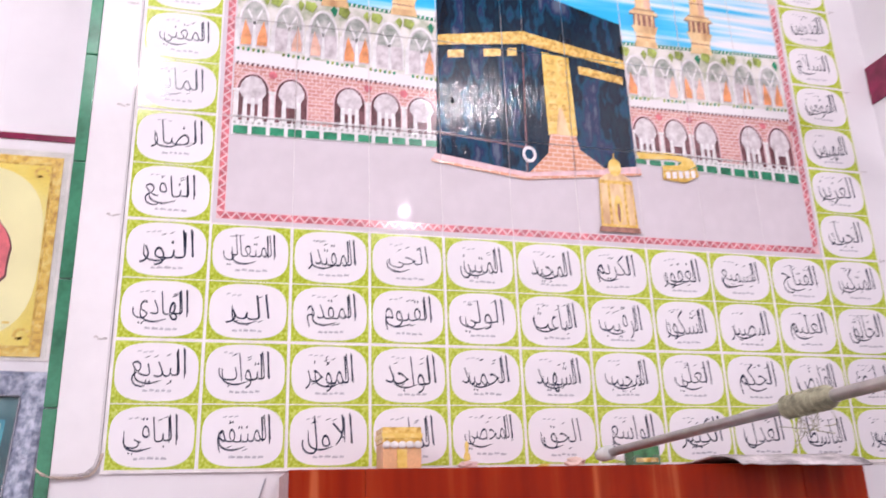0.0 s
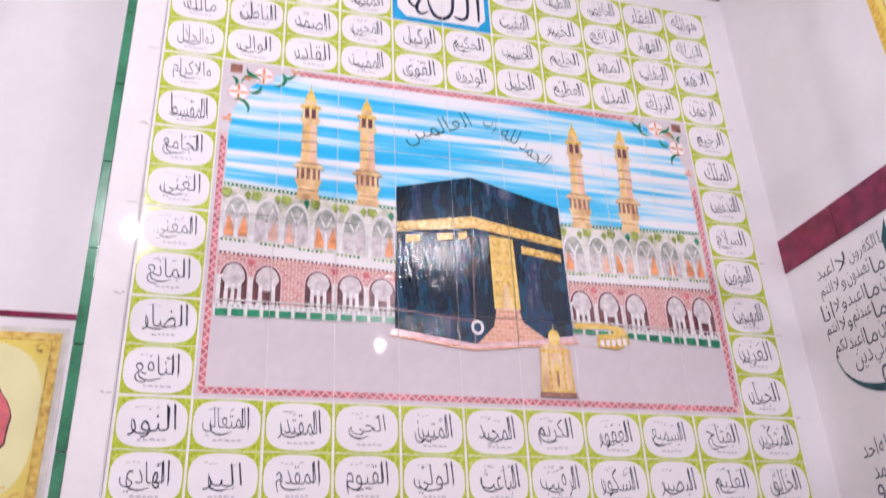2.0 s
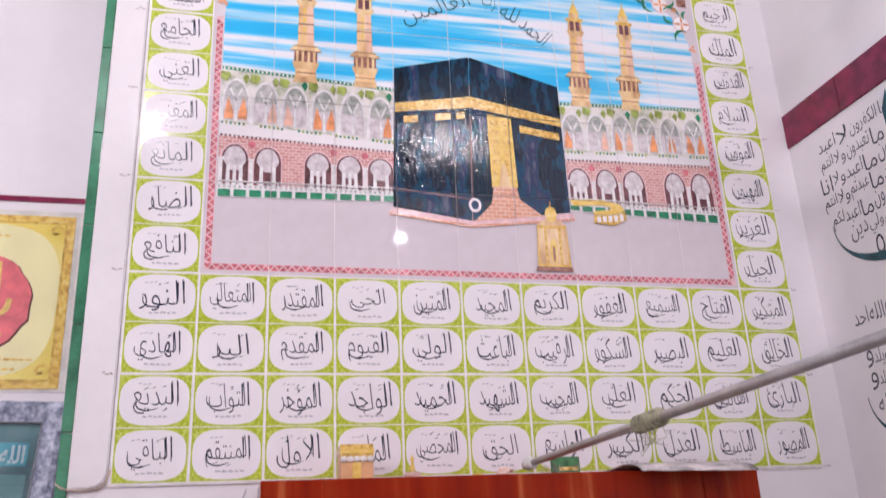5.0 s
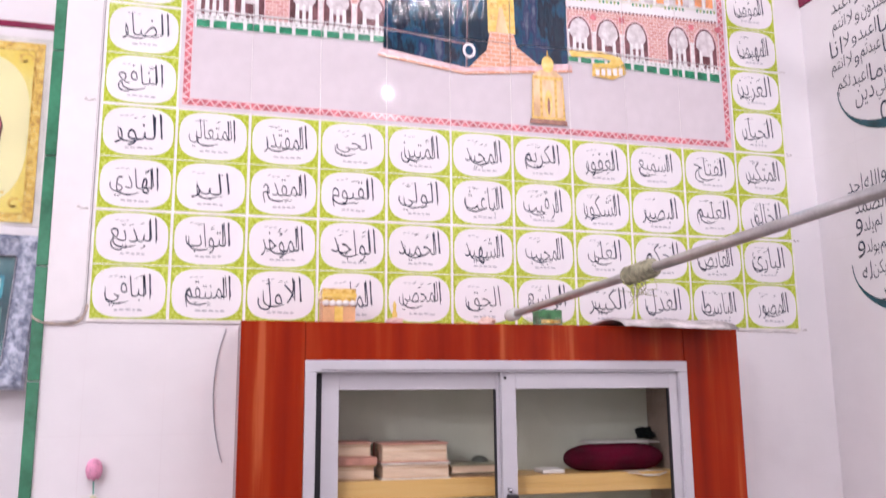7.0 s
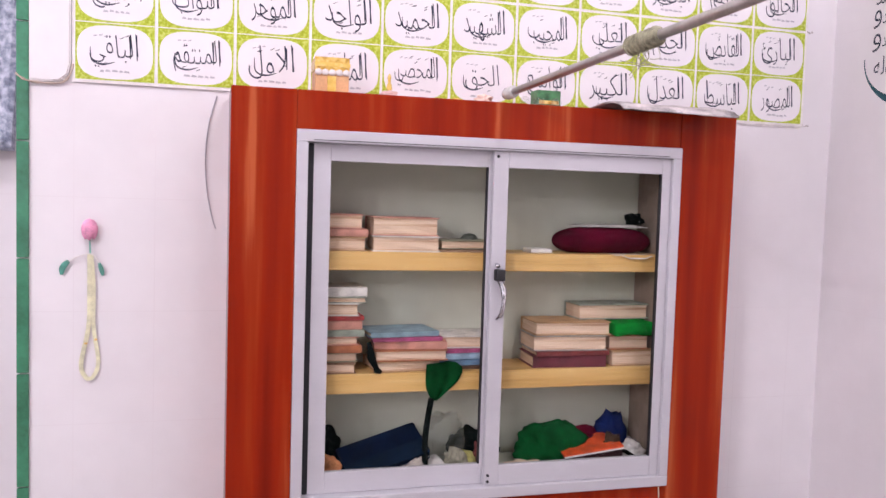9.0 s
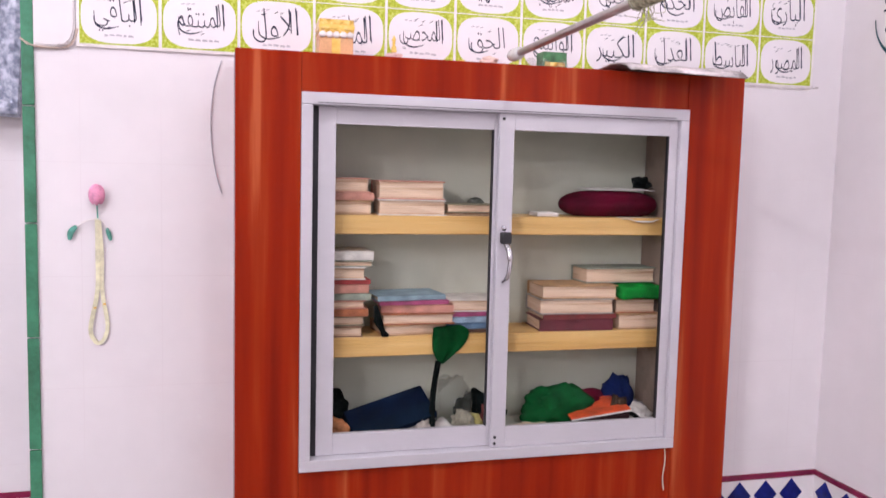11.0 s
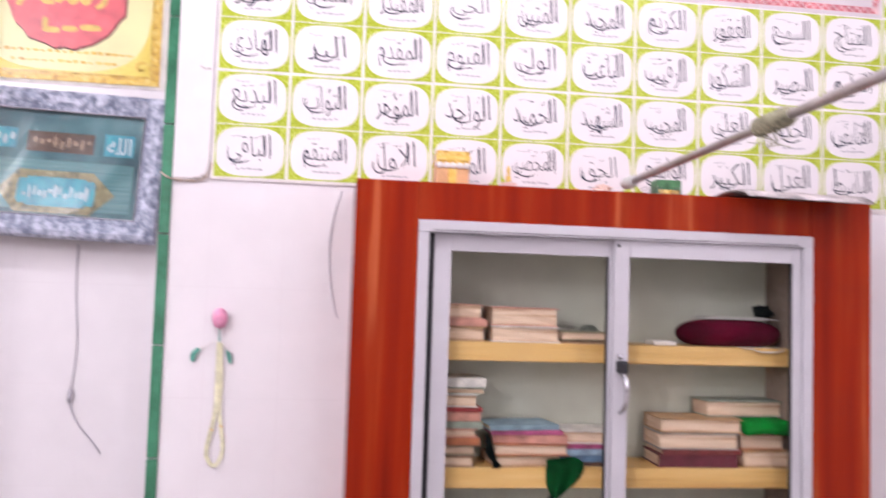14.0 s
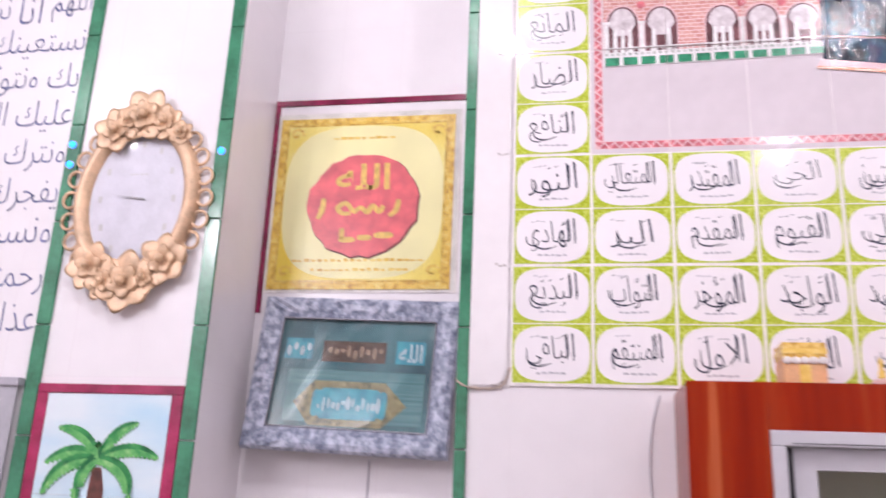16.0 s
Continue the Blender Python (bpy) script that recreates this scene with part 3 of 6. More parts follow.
def inscription(tile, word, u, v):
    """The name with its vowel strokes in one field, and the faint caption below it."""
    y = TY - 0.0011
    n = len(word.replace(" ", ""))
    cx, cz = MX + u + rnd.uniform(-0.004, 0.004), MZ + v + rnd.uniform(0.003, 0.008)
    h = rnd.uniform(0.084, 0.094) if n > 4 else rnd.uniform(0.068, 0.078)
    bm = bmesh.new()
    has_article = word.startswith("\u0627\u0644") and len(word) > 4
    w = min(0.124, 0.064 + 0.0115 * n) * rnd.uniform(0.95, 1.05)
    bow, ph = rnd.uniform(0.004, 0.009), rnd.uniform(-0.4, 0.4)

    def place(x, z):
        lift = -bow * math.sin(math.pi * (x + ph * 0.2)) + bow * 0.5
        return (cx - w / 2 + x * w - 0.008 * (z - 0.4), y, cz - h / 2 + pen(z) * h + lift)
    write(bm, word, place, -0.013, 0)
    part("inscription", bm, M_INK, tile)
    # tall upright pen strokes beside the article, and vowel signs
    bm = bmesh.new()
    if has_article:
        x = cx + w / 2 - 0.004
        for k in range(2):
            q = x - k * 0.016
            brush(bm, [(q - 0.002, cz + 0.044 - 0.004 * k), (q, cz + 0.01), (q + 0.001, cz - 0.022 + 0.004 * k)], [0.0050, 0.0036, 0.0024], y - 0.0002, 0, 3)
    for k in range(rnd.randint(3, 5)):
        q, r = cx + rnd.uniform(-0.045, 0.03), cz + rnd.choice((0.034, 0.026, -0.034)) + rnd.uniform(-0.005, 0.005)
        brush(bm, [(q, r), (q + 0.005, r + 0.002), (q + 0.011, r + 0.005)], [0.001, 0.0022, 0.001], y - 0.0002, 0, 2)
    sw = cx - w * rnd.uniform(0.2, 0.45)
    brush(bm, [(sw - 0.010, cz + rnd.uniform(-0.005, 0.012)), (sw - 0.006, cz - 0.026), (sw + 0.02, cz - 0.036), (sw + 0.05, cz - 0.028)], [0.0012, 0.0038, 0.0046, 0.0012], y - 0.0002, 0, 4)
    tagged(part("calligraphy", bm, M_INK, tile), kind="stuff")
    bm = bmesh.new()
    x = cx - 0.034
    for k in range(5):
        d = rnd.uniform(0.008, 0.016)
        z = cz - 0.055 + rnd.uniform(-0.0015, 0.0015)
        flat(bm, [(x, z), (x + d, z), (x + d, z + 0.004), (x + 0.002, z + 0.006)], y, 0)
        x += d + 0.003
    for k in range(3):
        x = cx - 0.05 + k * 0.013
        z = cz + 0.036 + rnd.uniform(-0.003, 0.003)
        flat(bm, [(x, z), (x + 0.009, z + 0.002), (x + 0.009, z + 0.005), (x, z + 0.003)], y, 0)
    tagged(part("caption", bm, M_GREYINK, tile), kind="stuff")


for c in range(11):
    for k in range(8):
        picture = 1 <= c <= 9 and 2 <= k <= 5
        panel = c in (4, 5) and k == 7
        ob = new("picture_tile" if picture or panel else "name_tile", PIC_TILE if picture or panel else NAME_TILE)
        ob.parent = mural
        ob.matrix_parent_inverse = Matrix.Translation(-mural.location)
        ob.location = (MX + 0.2 * c + 0.1 + rnd.uniform(-0.0004, 0.0004), WALL, MZ + 0.3 * k + 0.15)
        if not (picture or panel):
            for s in (0, 1):
                word = WORD.get((c, 2 * k + s))
                if word:
                    inscription(ob, word, 0.2 * c + 0.1, 0.15 * (2 * k + s) + 0.075)
            for child in ob.children:
                child.matrix_parent_inverse = Matrix.Translation(-Vector(ob.location))


def cut_joints(bm):
    """Cuts a print along the tile joints and takes the strips over the joints away."""
    for c in range(1, 12):
        for d in (-0.0011, 0.0011):
            x = MX + 0.2 * c + d
            bmesh.ops.bisect_plane(bm, geom=bm.verts[:] + bm.edges[:] + bm.faces[:], plane_co=(x, 0, 0), plane_no=(1, 0, 0))
    for k in range(1, 8):
        for d in (-0.0011, 0.0011):
            z = MZ + 0.3 * k + d
            bmesh.ops.bisect_plane(bm, geom=bm.verts[:] + bm.edges[:] + bm.faces[:], plane_co=(0, 0, z), plane_no=(0, 0, 1))
    gone = []
    for f in bm.faces:
        p = f.calc_center_median()
        u, v = (p.x - MX) / 0.2, (p.z - MZ) / 0.3
        if abs(u - round(u)) * 0.2 < 0.001 or abs(v - round(v)) * 0.3 < 0.001:
            gone.append(f)
    bmesh.ops.delete(bm, geom=gone, context="FACES")
    return bm


class Print:
    """Flat printed shapes in mural coordinates, cut at the joints."""

    def __init__(self, name, mats, layer=1):
        self.bm, self.name, self.mats, self.layer = bmesh.new(), name, mats, layer

    def add(self, pts, mat, up=0):
        flat(self.bm, [(MX + u, MZ + v) for u, v in pts], TY - 0.0004 * (self.layer + up), self.mats.index(mat))

    def done(self, label=""):
        part(self.name, cut_joints(self.bm), self.mats, mural, label)


# sky with rounded upper corners
L, R, B, T = 0.236, 1.964, 0.634, 1.772
p = Print("sky_print", [M_SKY], 0.6)
arc_l = [(L + 0.215 * (1 - math.cos(a)), T - 0.25 * (1 - math.sin(a))) for a in [math.pi / 2 * k / 6 for k in range(7)]]
arc_r = [(L + R - u, v) for u, v in arc_l]
p.add([(L, 1.2)] + [(R, 1.2)] + arc_r + arc_l[::-1], M_SKY)
p.done("pale blue sky with white streaks")

# rose border with a lattice of small triangles
o, w = 0.211, 0.021
OL, OR, OB, OT = o, 2.2 - o, 0.612, 1.79


def lattice(a0, a1, place):
    n = int((a1 - a0) / 0.026)
    for k in range(n):
        a, b = a0 + (a1 - a0) * k / n, a0 + (a1 - a0) * (k + 1) / n
        m = (a + b) / 2
        p.add([place(a + 0.0018, 0.0014), place(b - 0.0018, 0.0014), place(m, 0.0155)], M_PINK, 1)
        p.add([place(a - 0.0108, w - 0.0014), place(a + 0.0108, w - 0.0014), place(a, w - 0.0155)], M_PINK, 1)


for field, a0, a1, place in ((rect(OL, OR, OB, OB + w), OL + 0.01, OR - 0.01, lambda a, d: (a, OB + d)),
                             (rect(OL, OL + w, OB + w, 1.50), OB + w + 0.01, 1.49, lambda a, d: (OL + d, a)),
                             (rect(OR - w, OR, OB + w, 1.50), OB + w + 0.01, 1.49, lambda a, d: (OR - d, a)),
                             (rect(0.46, 1.74, OT - w, OT), 0.47, 1.73, lambda a, d: (a, OT - d))):
    p = Print("border_print", [M_PINKLT, M_PINK], 1)
    p.add(field, M_PINKLT)
    lattice(a0, a1, place)
    p.done("rose lattice border")


# corner flowers
def petals(p, u, v, r, n, mat, turn=0.0, up=0, slim=0.45):
    for k in range(n):
        a = turn + 2 * math.pi * k / n
        cu, cv = u + math.cos(a) * r * 0.55, v + math.sin(a) * r * 0.55
        pts = []
        for q in oval(0, 0, r * 0.5, r * 0.5 * slim, 10):
            pts.append((cu + q[0] * math.cos(a) - q[1] * math.sin(a), cv + q[0] * math.sin(a) + q[1] * math.cos(a)))
        p.add(pts, mat, up)


for side in (0, 1):
    p = Print("corner_flower_print", [M_GREEN, M_ORANGE, M_PINKLT, M_BROWNP, M_OVAL], 2)

    def at(u, v):
        return (2.2 - u if side else u, v)
    p.add([at(0.225, 1.785), at(0.265, 1.785), at(0.265, 1.748), at(0.225, 1.748)], M_BROWNP)
    for (u, v), r in (((0.338, 1.748), 0.033), ((0.258, 1.668), 0.033)):
        p.add(oval(*at(u, v), r * 1.12, r * 1.12, 20), M_PINKLT, 0)
        p.add(oval(*at(u, v), r, r, 20), M_OVAL, 1)
        petals(p, *at(u, v), r * 0.95, 4, M_ORANGE, 0.0, 2, 0.30)
    # curling stems: crescents of green
    for k, ((u, v), r, a0, a1) in enumerate((((0.384, 1.742), 0.034, -2.0, 1.2), ((0.298, 1.712), 0.034, 0.2, 3.4), ((0.262, 1.606), 0.036, -0.6, 2.2), ((0.418, 1.768), 0.024, -2.6, 0.2), ((0.300, 1.762), 0.022, 2.6, 5.6), ((0.310, 1.690), 0.024, -2.4, 0.6), ((0.236, 1.708), 0.020, -1.2, 1.8))):
        arc = [a0 + (a1 - a0) * q / 9 for q in range(10)]
        outer = [at(u + r * math.cos(a), v + r * math.sin(a)) for a in arc]
        inner = [at(u + (r - 0.011 * math.sin(math.pi * q / 9) - 0.001) * math.cos(a), v + (r - 0.011 * math.sin(math.pi * q / 9) - 0.001) * math.sin(a)) for q, a in enumerate(arc)]
        p.add(outer + inner[::-1], M_GREEN, 3 + k)
    petals(p, *at(0.446, 1.778), 0.018, 3, M_ORANGE, 0.4, 11)
    petals(p, *at(0.230, 1.556), 0.018, 3, M_ORANGE, 1.3, 11)
    petals(p, *at(0.285, 1.728), 0.014, 4, M_ORANGE, 0.4, 11)
    p.done()


# arcades on both sides of the shrine
def arcade(u0, u1, line, flames, pier, n_low):
    """line(f) gives the heights of roof, storey band top, band bottom, arch spring, rail top, rail foot at the fraction f."""
    p = Print("arcade_print", [M_STONE, M_BRICKP, M_GREYARCH, M_DARK, M_ORANGE, M_COLUMN, M_GREEN, M_OLIVE, M_GLAZE, M_PINKLT, M_PINK, M_SALMON, M_VAULT], 2)

    def u(f):
        return u0 + (u1 - u0) * f

    def strip(i, j, mat, up=0, di=0.0, dj=0.0):
        p.add([(u(0), line(0)[j] + dj), (u(1), line(1)[j] + dj), (u(1), line(1)[i] + di), (u(0), line(0)[i] + di)], mat, up)
    strip(0, 1, M_STONE)
    strip(0, 0, M_GREEN, 1, 0.006, -0.006)
    strip(1, 2, M_GLAZE, 1)
    strip(2, 4, M_BRICKP)
    strip(4, 5, M_GLAZE, 3, 0.012, 0.0)
    # teeth along the roof, dashes under the arches, scallops under the cornice
    teeth = round(abs(u1 - u0) / 0.0135)
    for k in range(teeth):
        f = (k + 0.5) / teeth
        a = line(f)
        p.add(rect(u(f) - 0.0028, u(f) + 0.0028, a[0] - 0.004, a[0] + 0.004), M_COLUMN, 2)
        if k % 9 < 6:
            p.add(rect(u(f) - 0.0034, u(f) + 0.0034, a[1] - 0.006, a[1] + 0.004), M_OLIVE if k % 2 else M_GREEN, 3)
        p.add([(u(f) - 0.005, a[2] + 0.005), (u(f) + 0.005, a[2] + 0.005), (u(f), a[2] - 0.006)], M_DARK, 2)
    n_up = len(flames)
    pitch = abs(u1 - u0) / n_up
    for k, flame in enumerate(flames):
        f = (k + 0.5) / n_up
        c = u(f)
        top, foot = line(f)[0] - 0.042, line(f)[1] + 0.010
        hw = pitch * 0.40
        sp = foot + (top - foot) * 0.42
        ogive = [(c - hw, foot), (c + hw, foot), (c + hw, sp)] + [(c + hw * math.cos(a), sp + (top - sp) * math.sin(a) ** 0.85) for a in [math.pi * q / 12 for q in range(1, 12)]] + [(c - hw, sp)]
        p.add([(c + (x - c) * 1.13, foot + (z - foot) * 1.05) for x, z in ogive], M_COLUMN, 1)
        p.add(ogive, M_GREYARCH, 2)
        # shaded crown of the arch
        p.add([(c + hw * 0.92 * math.cos(a), sp + 0.012 + (top - sp - 0.014) * math.sin(a)) for a in [math.pi * q / 10 for q in range(0, 11)]], M_VAULT, 3)
        for side, mat in flame:
            x = c + side * hw * 0.56
            p.add([(x - hw * 0.36, foot + 0.004), (x + hw * 0.36, foot + 0.004), (x + hw * 0.38, foot + (sp - foot) * 0.5), (x + side * hw * 0.1, sp + 0.022), (x - hw * 0.34, foot + (sp - foot) * 0.45)], mat, 4)
        for x, w_, z in ((c - pitch * 0.5 + 0.003, 0.0058, sp + 0.02), (c, 0.0046, sp + 0.006)):
            p.add([(x - w_ * 1.2, foot - 0.006), (x + w_ * 1.2, foot - 0.006), (x + w_ * 0.7, z), (x - w_ * 0.7, z)], M_COLUMN, 5)
        for side in (-1, 1):
            p.add([(c + side * 0.002, sp + 0.004), (c + side * hw * 0.55, sp + (top - sp) * 0.62), (c + side * hw * 0.47, sp + (top - sp) * 0.68), (c - side * 0.004, sp + 0.012)], M_COLUMN, 5)
        q = c - pitch * 0.36
        p.add([(q - 0.018, top + 0.004), (q + 0.004, top - 0.006), (q + 0.016, top + 0.016), (q + 0.010, top + 0.028), (q - 0.016, top + 0.030)], M_OLIVE, 6)
        p.add([(q + 0.052, top + 0.010), (q + 0.066, top - 0.012), (q + 0.074, top + 0.012), (q + 0.064, top + 0.026)], M_GREEN if k % 3 == 2 else M_OLIVE, 6)
    # lower arches; a broad brick pier stands between two of them
    wide = 0.55
    pitch = abs(u1 - u0) / (n_low + wide)
    for k in range(n_low):
        f = (k + 0.5 + (wide if k >= pier else 0)) / (n_low + wide)
        a = line(f)
        hw = pitch * 0.41
        c, foot, top, sp = u(f), a[4] + 0.012, a[2] - 0.028, a[3]
        pts = [(c - hw, foot), (c + hw, foot), (c + hw, sp)] + [(c + hw * math.cos(q), sp + (top - sp) * math.sin(q)) for q in [math.pi * j / 10 for j in range(1, 10)]] + [(c - hw, sp)]
        p.add([(c + (x - c) * 1.09, foot + (z - foot) * 1.04) for x, z in pts], M_PINKLT, 1)
        p.add(pts, M_DARK, 2)
        # pale vault with its springing, then the inner columns
        p.add([(c - hw * 0.30, sp - 0.034), (c + hw * 0.34, sp - 0.034), (c + hw * 0.74, sp - 0.008)] + [(c + hw * 0.84 * math.cos(q), sp + (top - sp) * 0.90 * math.sin(q)) for q in [math.pi * j / 10 for j in range(0, 11)]] + [(c - hw * 0.72, sp - 0.008)], M_GREYARCH, 3)
        for s, w_ in ((-0.46, 0.0050), (0.02, 0.0044), (0.48, 0.0050)):
            if k % 3 == 1 and s == 0.02:
                continue
            p.add([(c + s * hw - w_ * 1.3, foot - 0.004), (c + s * hw + w_ * 1.3, foot - 0.004), (c + s * hw + w_, sp - 0.016), (c + s * hw - w_, sp - 0.016)], M_COLUMN, 4)
        if k != pier:
            x = c - pitch * 0.5 + (0.008 if k == 0 else 0)
            p.add(rect(x - 0.0065, x + 0.0065, foot - 0.004, sp), M_COLUMN, 4)
            p.add([(x - 0.007, sp + 0.0004), (x + 0.007, sp + 0.0004), (x + 0.011, sp + 0.010), (x - 0.011, sp + 0.010)], M_COLUMN, 5)
        if k != pier - 1:
            p.add(oval(c + pitch * 0.5, a[2] - 0.026, 0.0115, 0.0115, 12), M_PINK, 4)
    n = max(6, round(abs(u1 - u0) / 0.047))
    for k in range(n):
        f0, f1 = (k + 0.10) / n, (k + 0.88) / n
        p.add([(u(f0), line(f0)[5] + 0.002), (u(f1), line(f1)[5] + 0.002), (u(f1), line(f1)[4] - 0.004), (u(f0), line(f0)[4] - 0.004)], M_GREEN, 6)
    for k in range(n * 3):
        f = (k + 0.5) / (n * 3)
        z = line(f)[4]
        p.add(rect(u(f) - 0.004, u(f) + 0.003, z + 0.002, z + 0.009), M_VAULT, 5)
        p.add(rect(u(f) + 0.005, u(f) + 0.0085, z, z + 0.024), M_COLUMN, 6)
    strip(4, 4, M_COLUMN, 6, 0.026, 0.022)
    p.done("two-storey arcade of ivory and rose brick arches")


def between(a, b):
    return lambda f: [x + (y - x) * f for x, y in zip(a, b)]


ORANGE_PAIR = ((-1, M_ORANGE), (1, M_ORANGE))
arcade(0.236, 0.800, between((1.305, 1.108, 1.060, 0.975, 0.878, 0.848), (1.272, 1.072, 1.036, 0.965, 0.884, 0.858)), [ORANGE_PAIR, ((1, M_SALMON),), ((-1, M_SALMON),), ORANGE_PAIR, (), ((1, M_ORANGE),)], 2, 5)
arcade(1.392, 1.964, between((1.272, 1.083, 1.050, 0.965, 0.884, 0.862), (1.294, 1.098, 1.060, 0.965, 0.874, 0.838)), [((-1, M_ORANGE),), ((1, M_SALMON),), ((-1, M_ORANGE), (1, M_SALMON)), ((1, M_ORANGE),), ((0, M_ORANGE),), ORANGE_PAIR], 3, 5)


M_NAVY.node_tree.nodes["Principled BSDF"].inputs["Specular IOR Level"].default_value = 0.32
# four minarets
def minaret(c, foot, tip, lean):
    p = Print("minaret_print", [M_TAN, M_BROWNP, M_MINA, M_YELLOWP, M_DARK, M_GOLDP, M_PEACH], 6)
    H = tip - foot

    def pt(h, w):
        return (c + lean * h + w, foot + h * H)

    def seg(h0, h1, w0, w1, mat, up=0):
        p.add([pt(h0, -w0), pt(h0, w0), pt(h1, w1), pt(h1, -w1)], mat, up)
    seg(0, 0.05, 0.040, 0.036, M_TAN)
    seg(0.05, 0.11, 0.034, 0.034, M_MINA)
    seg(0.075, 0.083, 0.034, 0.034, M_BROWNP, 1)
    seg(0.11, 0.17, 0.036, 0.046, M_TAN)
    seg(0.17, 0.26, 0.038, 0.038, M_BROWNP)
    for s in (-0.028, -0.01, 0.01, 0.028):
        p.add([pt(0.17, s - 0.004), pt(0.17, s + 0.004), pt(0.26, s + 0.004), pt(0.26, s - 0.004)], M_TAN, 1)
    seg(0.26, 0.285, 0.049, 0.049, M_TAN)
    seg(0.285, 0.315, 0.044, 0.028, M_TAN)
    seg(0.315, 0.66, 0.027, 0.024, M_MINA)
    p.add([pt(0.315, 0.004), pt(0.315, 0.027), pt(0.639, 0.024), pt(0.639, 0.003)], M_PEACH, 1)
    for h in (0.40, 0.48, 0.56):
        seg(h, h + 0.008, 0.0275, 0.0275, M_BROWNP, 2)
        p.add([pt(h + 0.02, -0.010), pt(h + 0.02, -0.002), pt(h + 0.06, -0.002), pt(h + 0.06, -0.010)], M_YELLOWP, 2)
    seg(0.255, 0.262, 0.052, 0.052, M_BROWNP, 2)
    seg(0.295, 0.302, 0.040, 0.040, M_BROWNP, 2)
    seg(0.64, 0.69, 0.026, 0.036, M_TAN, 3)
    seg(0.69, 0.78, 0.028, 0.027, M_DARK)
    for s in (-0.023, 0.0, 0.023):
        p.add([pt(0.69, s - 0.004), pt(0.69, s + 0.004), pt(0.78, s + 0.004), pt(0.78, s - 0.004)], M_TAN, 1)
    seg(0.78, 0.81, 0.036, 0.032, M_GOLDP)
    seg(0.81, 0.86, 0.020, 0.020, M_TAN)
    seg(0.86, 0.94, 0.020, 0.006, M_YELLOWP)
    seg(0.94, 1.0, 0.003, 0.001, M_GOLDP)
    p.done("tan and gold minaret")


minaret(0.503, 1.272, 1.738, 0.0)
minaret(0.703, 1.272, 1.722, -0.002)
minaret(1.483, 1.268, 1.728, 0.012)
minaret(1.678, 1.268, 1.736, 0.018)

# the black-draped shrine
p = Print("shrine_print", [M_NAVY, M_GOLDP, M_YELLOWP, M_STEPS, M_PINKLT, M_DARK, M_BLACKCL, M_OVAL, M_TAN], 8)
p.add([(0.803, 1.358), (1.070, 1.428), (1.050, 0.806), (0.788, 0.842)], M_NAVY)
p.add([(1.072, 1.428), (1.396, 1.338), (1.398, 0.852), (1.052, 0.806)], M_NAVY)
p.add([(0.772, 0.822), (0.788, 0.846), (1.050, 0.812), (1.400, 0.852), (1.412, 0.846), (1.412, 0.826), (1.046, 0.786)], M_PINKLT, -1)
p.add([(0.772, 0.816), (0.772, 0.824), (1.046, 0.792), (1.412, 0.832), (1.412, 0.824), (1.046, 0.782)], M_STEPS, 1)
p.add([(0.802, 1.188), (0.802, 1.222), (1.068, 1.270), (1.068, 1.226)], M_GOLDP, 1)
p.add([(1.068, 1.270), (1.396, 1.208), (1.396, 1.178), (1.068, 1.226)], M_GOLDP, 1)
for a, b in ((0.83, 0.88), (0.94, 0.995), (1.015, 1.045)):
    za, zb = 1.170 + (a - 0.802) * 0.16, 1.170 + (b - 0.802) * 0.16
    p.add([(a, za - 0.026), (b, zb - 0.026), (b, zb), (a, za)], M_GOLDP, 1)
p.add([(1.240, 1.172), (1.385, 1.150), (1.385, 1.124), (1.240, 1.144)], M_GOLDP, 1)
p.add([(1.052, 0.806), (1.062, 1.2), (1.066, 1.2), (1.056, 0.806)], M_DARK, 1)
p.add([(0.790, 0.905), (1.053, 0.880), (1.053, 0.886), (0.790, 0.911)], M_DARK, 1)
p.add([(1.124, 1.206), (1.210, 1.194), (1.218, 0.934), (1.126, 0.930)], M_YELLOWP, 2)
for k in range(6):
    v = 1.175 - k * 0.038
    for s in (0.0, 0.042):
        p.add(oval(1.148 + s, v, 0.016, 0.012, 8, 3), M_GOLDP, 3)
p.add([(1.165, 1.02), (1.175, 1.02), (1.196, 0.932), (1.150, 0.932)], M_TAN, 4)
p.add([(1.132, 0.934), (1.212, 0.934), (1.222, 0.89), (1.300, 0.834), (1.060, 0.806), (1.120, 0.87)], M_STEPS, 3)
p.add(oval(1.062, 0.862, 0.022, 0.026, 12), M_OVAL, 5)
p.add(oval(1.062, 0.862, 0.013, 0.016, 12), M_NAVY, 6)
p.done("cube shrine draped in dark cloth with gold bands and door")

p = Print("low_wall_print", [M_YELLOWP, M_GOLDP, M_OVAL, M_TAN], 12)
p.add([(1.400, 0.902), (1.52, 0.905), (1.585, 0.892), (1.60, 0.87), (1.56, 0.85), (1.49, 0.85), (1.482, 0.862), (1.54, 0.868), (1.552, 0.878), (1.52, 0.885), (1.41, 0.878)], M_YELLOWP)
p.add([(1.484, 0.856), (1.49, 0.848), (1.56, 0.848), (1.602, 0.868), (1.604, 0.836), (1.555, 0.812), (1.482, 0.818)], M_GOLDP)
for k in range(5):
    p.add(rect(1.494 + k * 0.021, 1.508 + k * 0.021, 0.822 + k * 0.002, 0.842 + k * 0.003), M_OVAL, 1)
p.done("curved golden low wall")

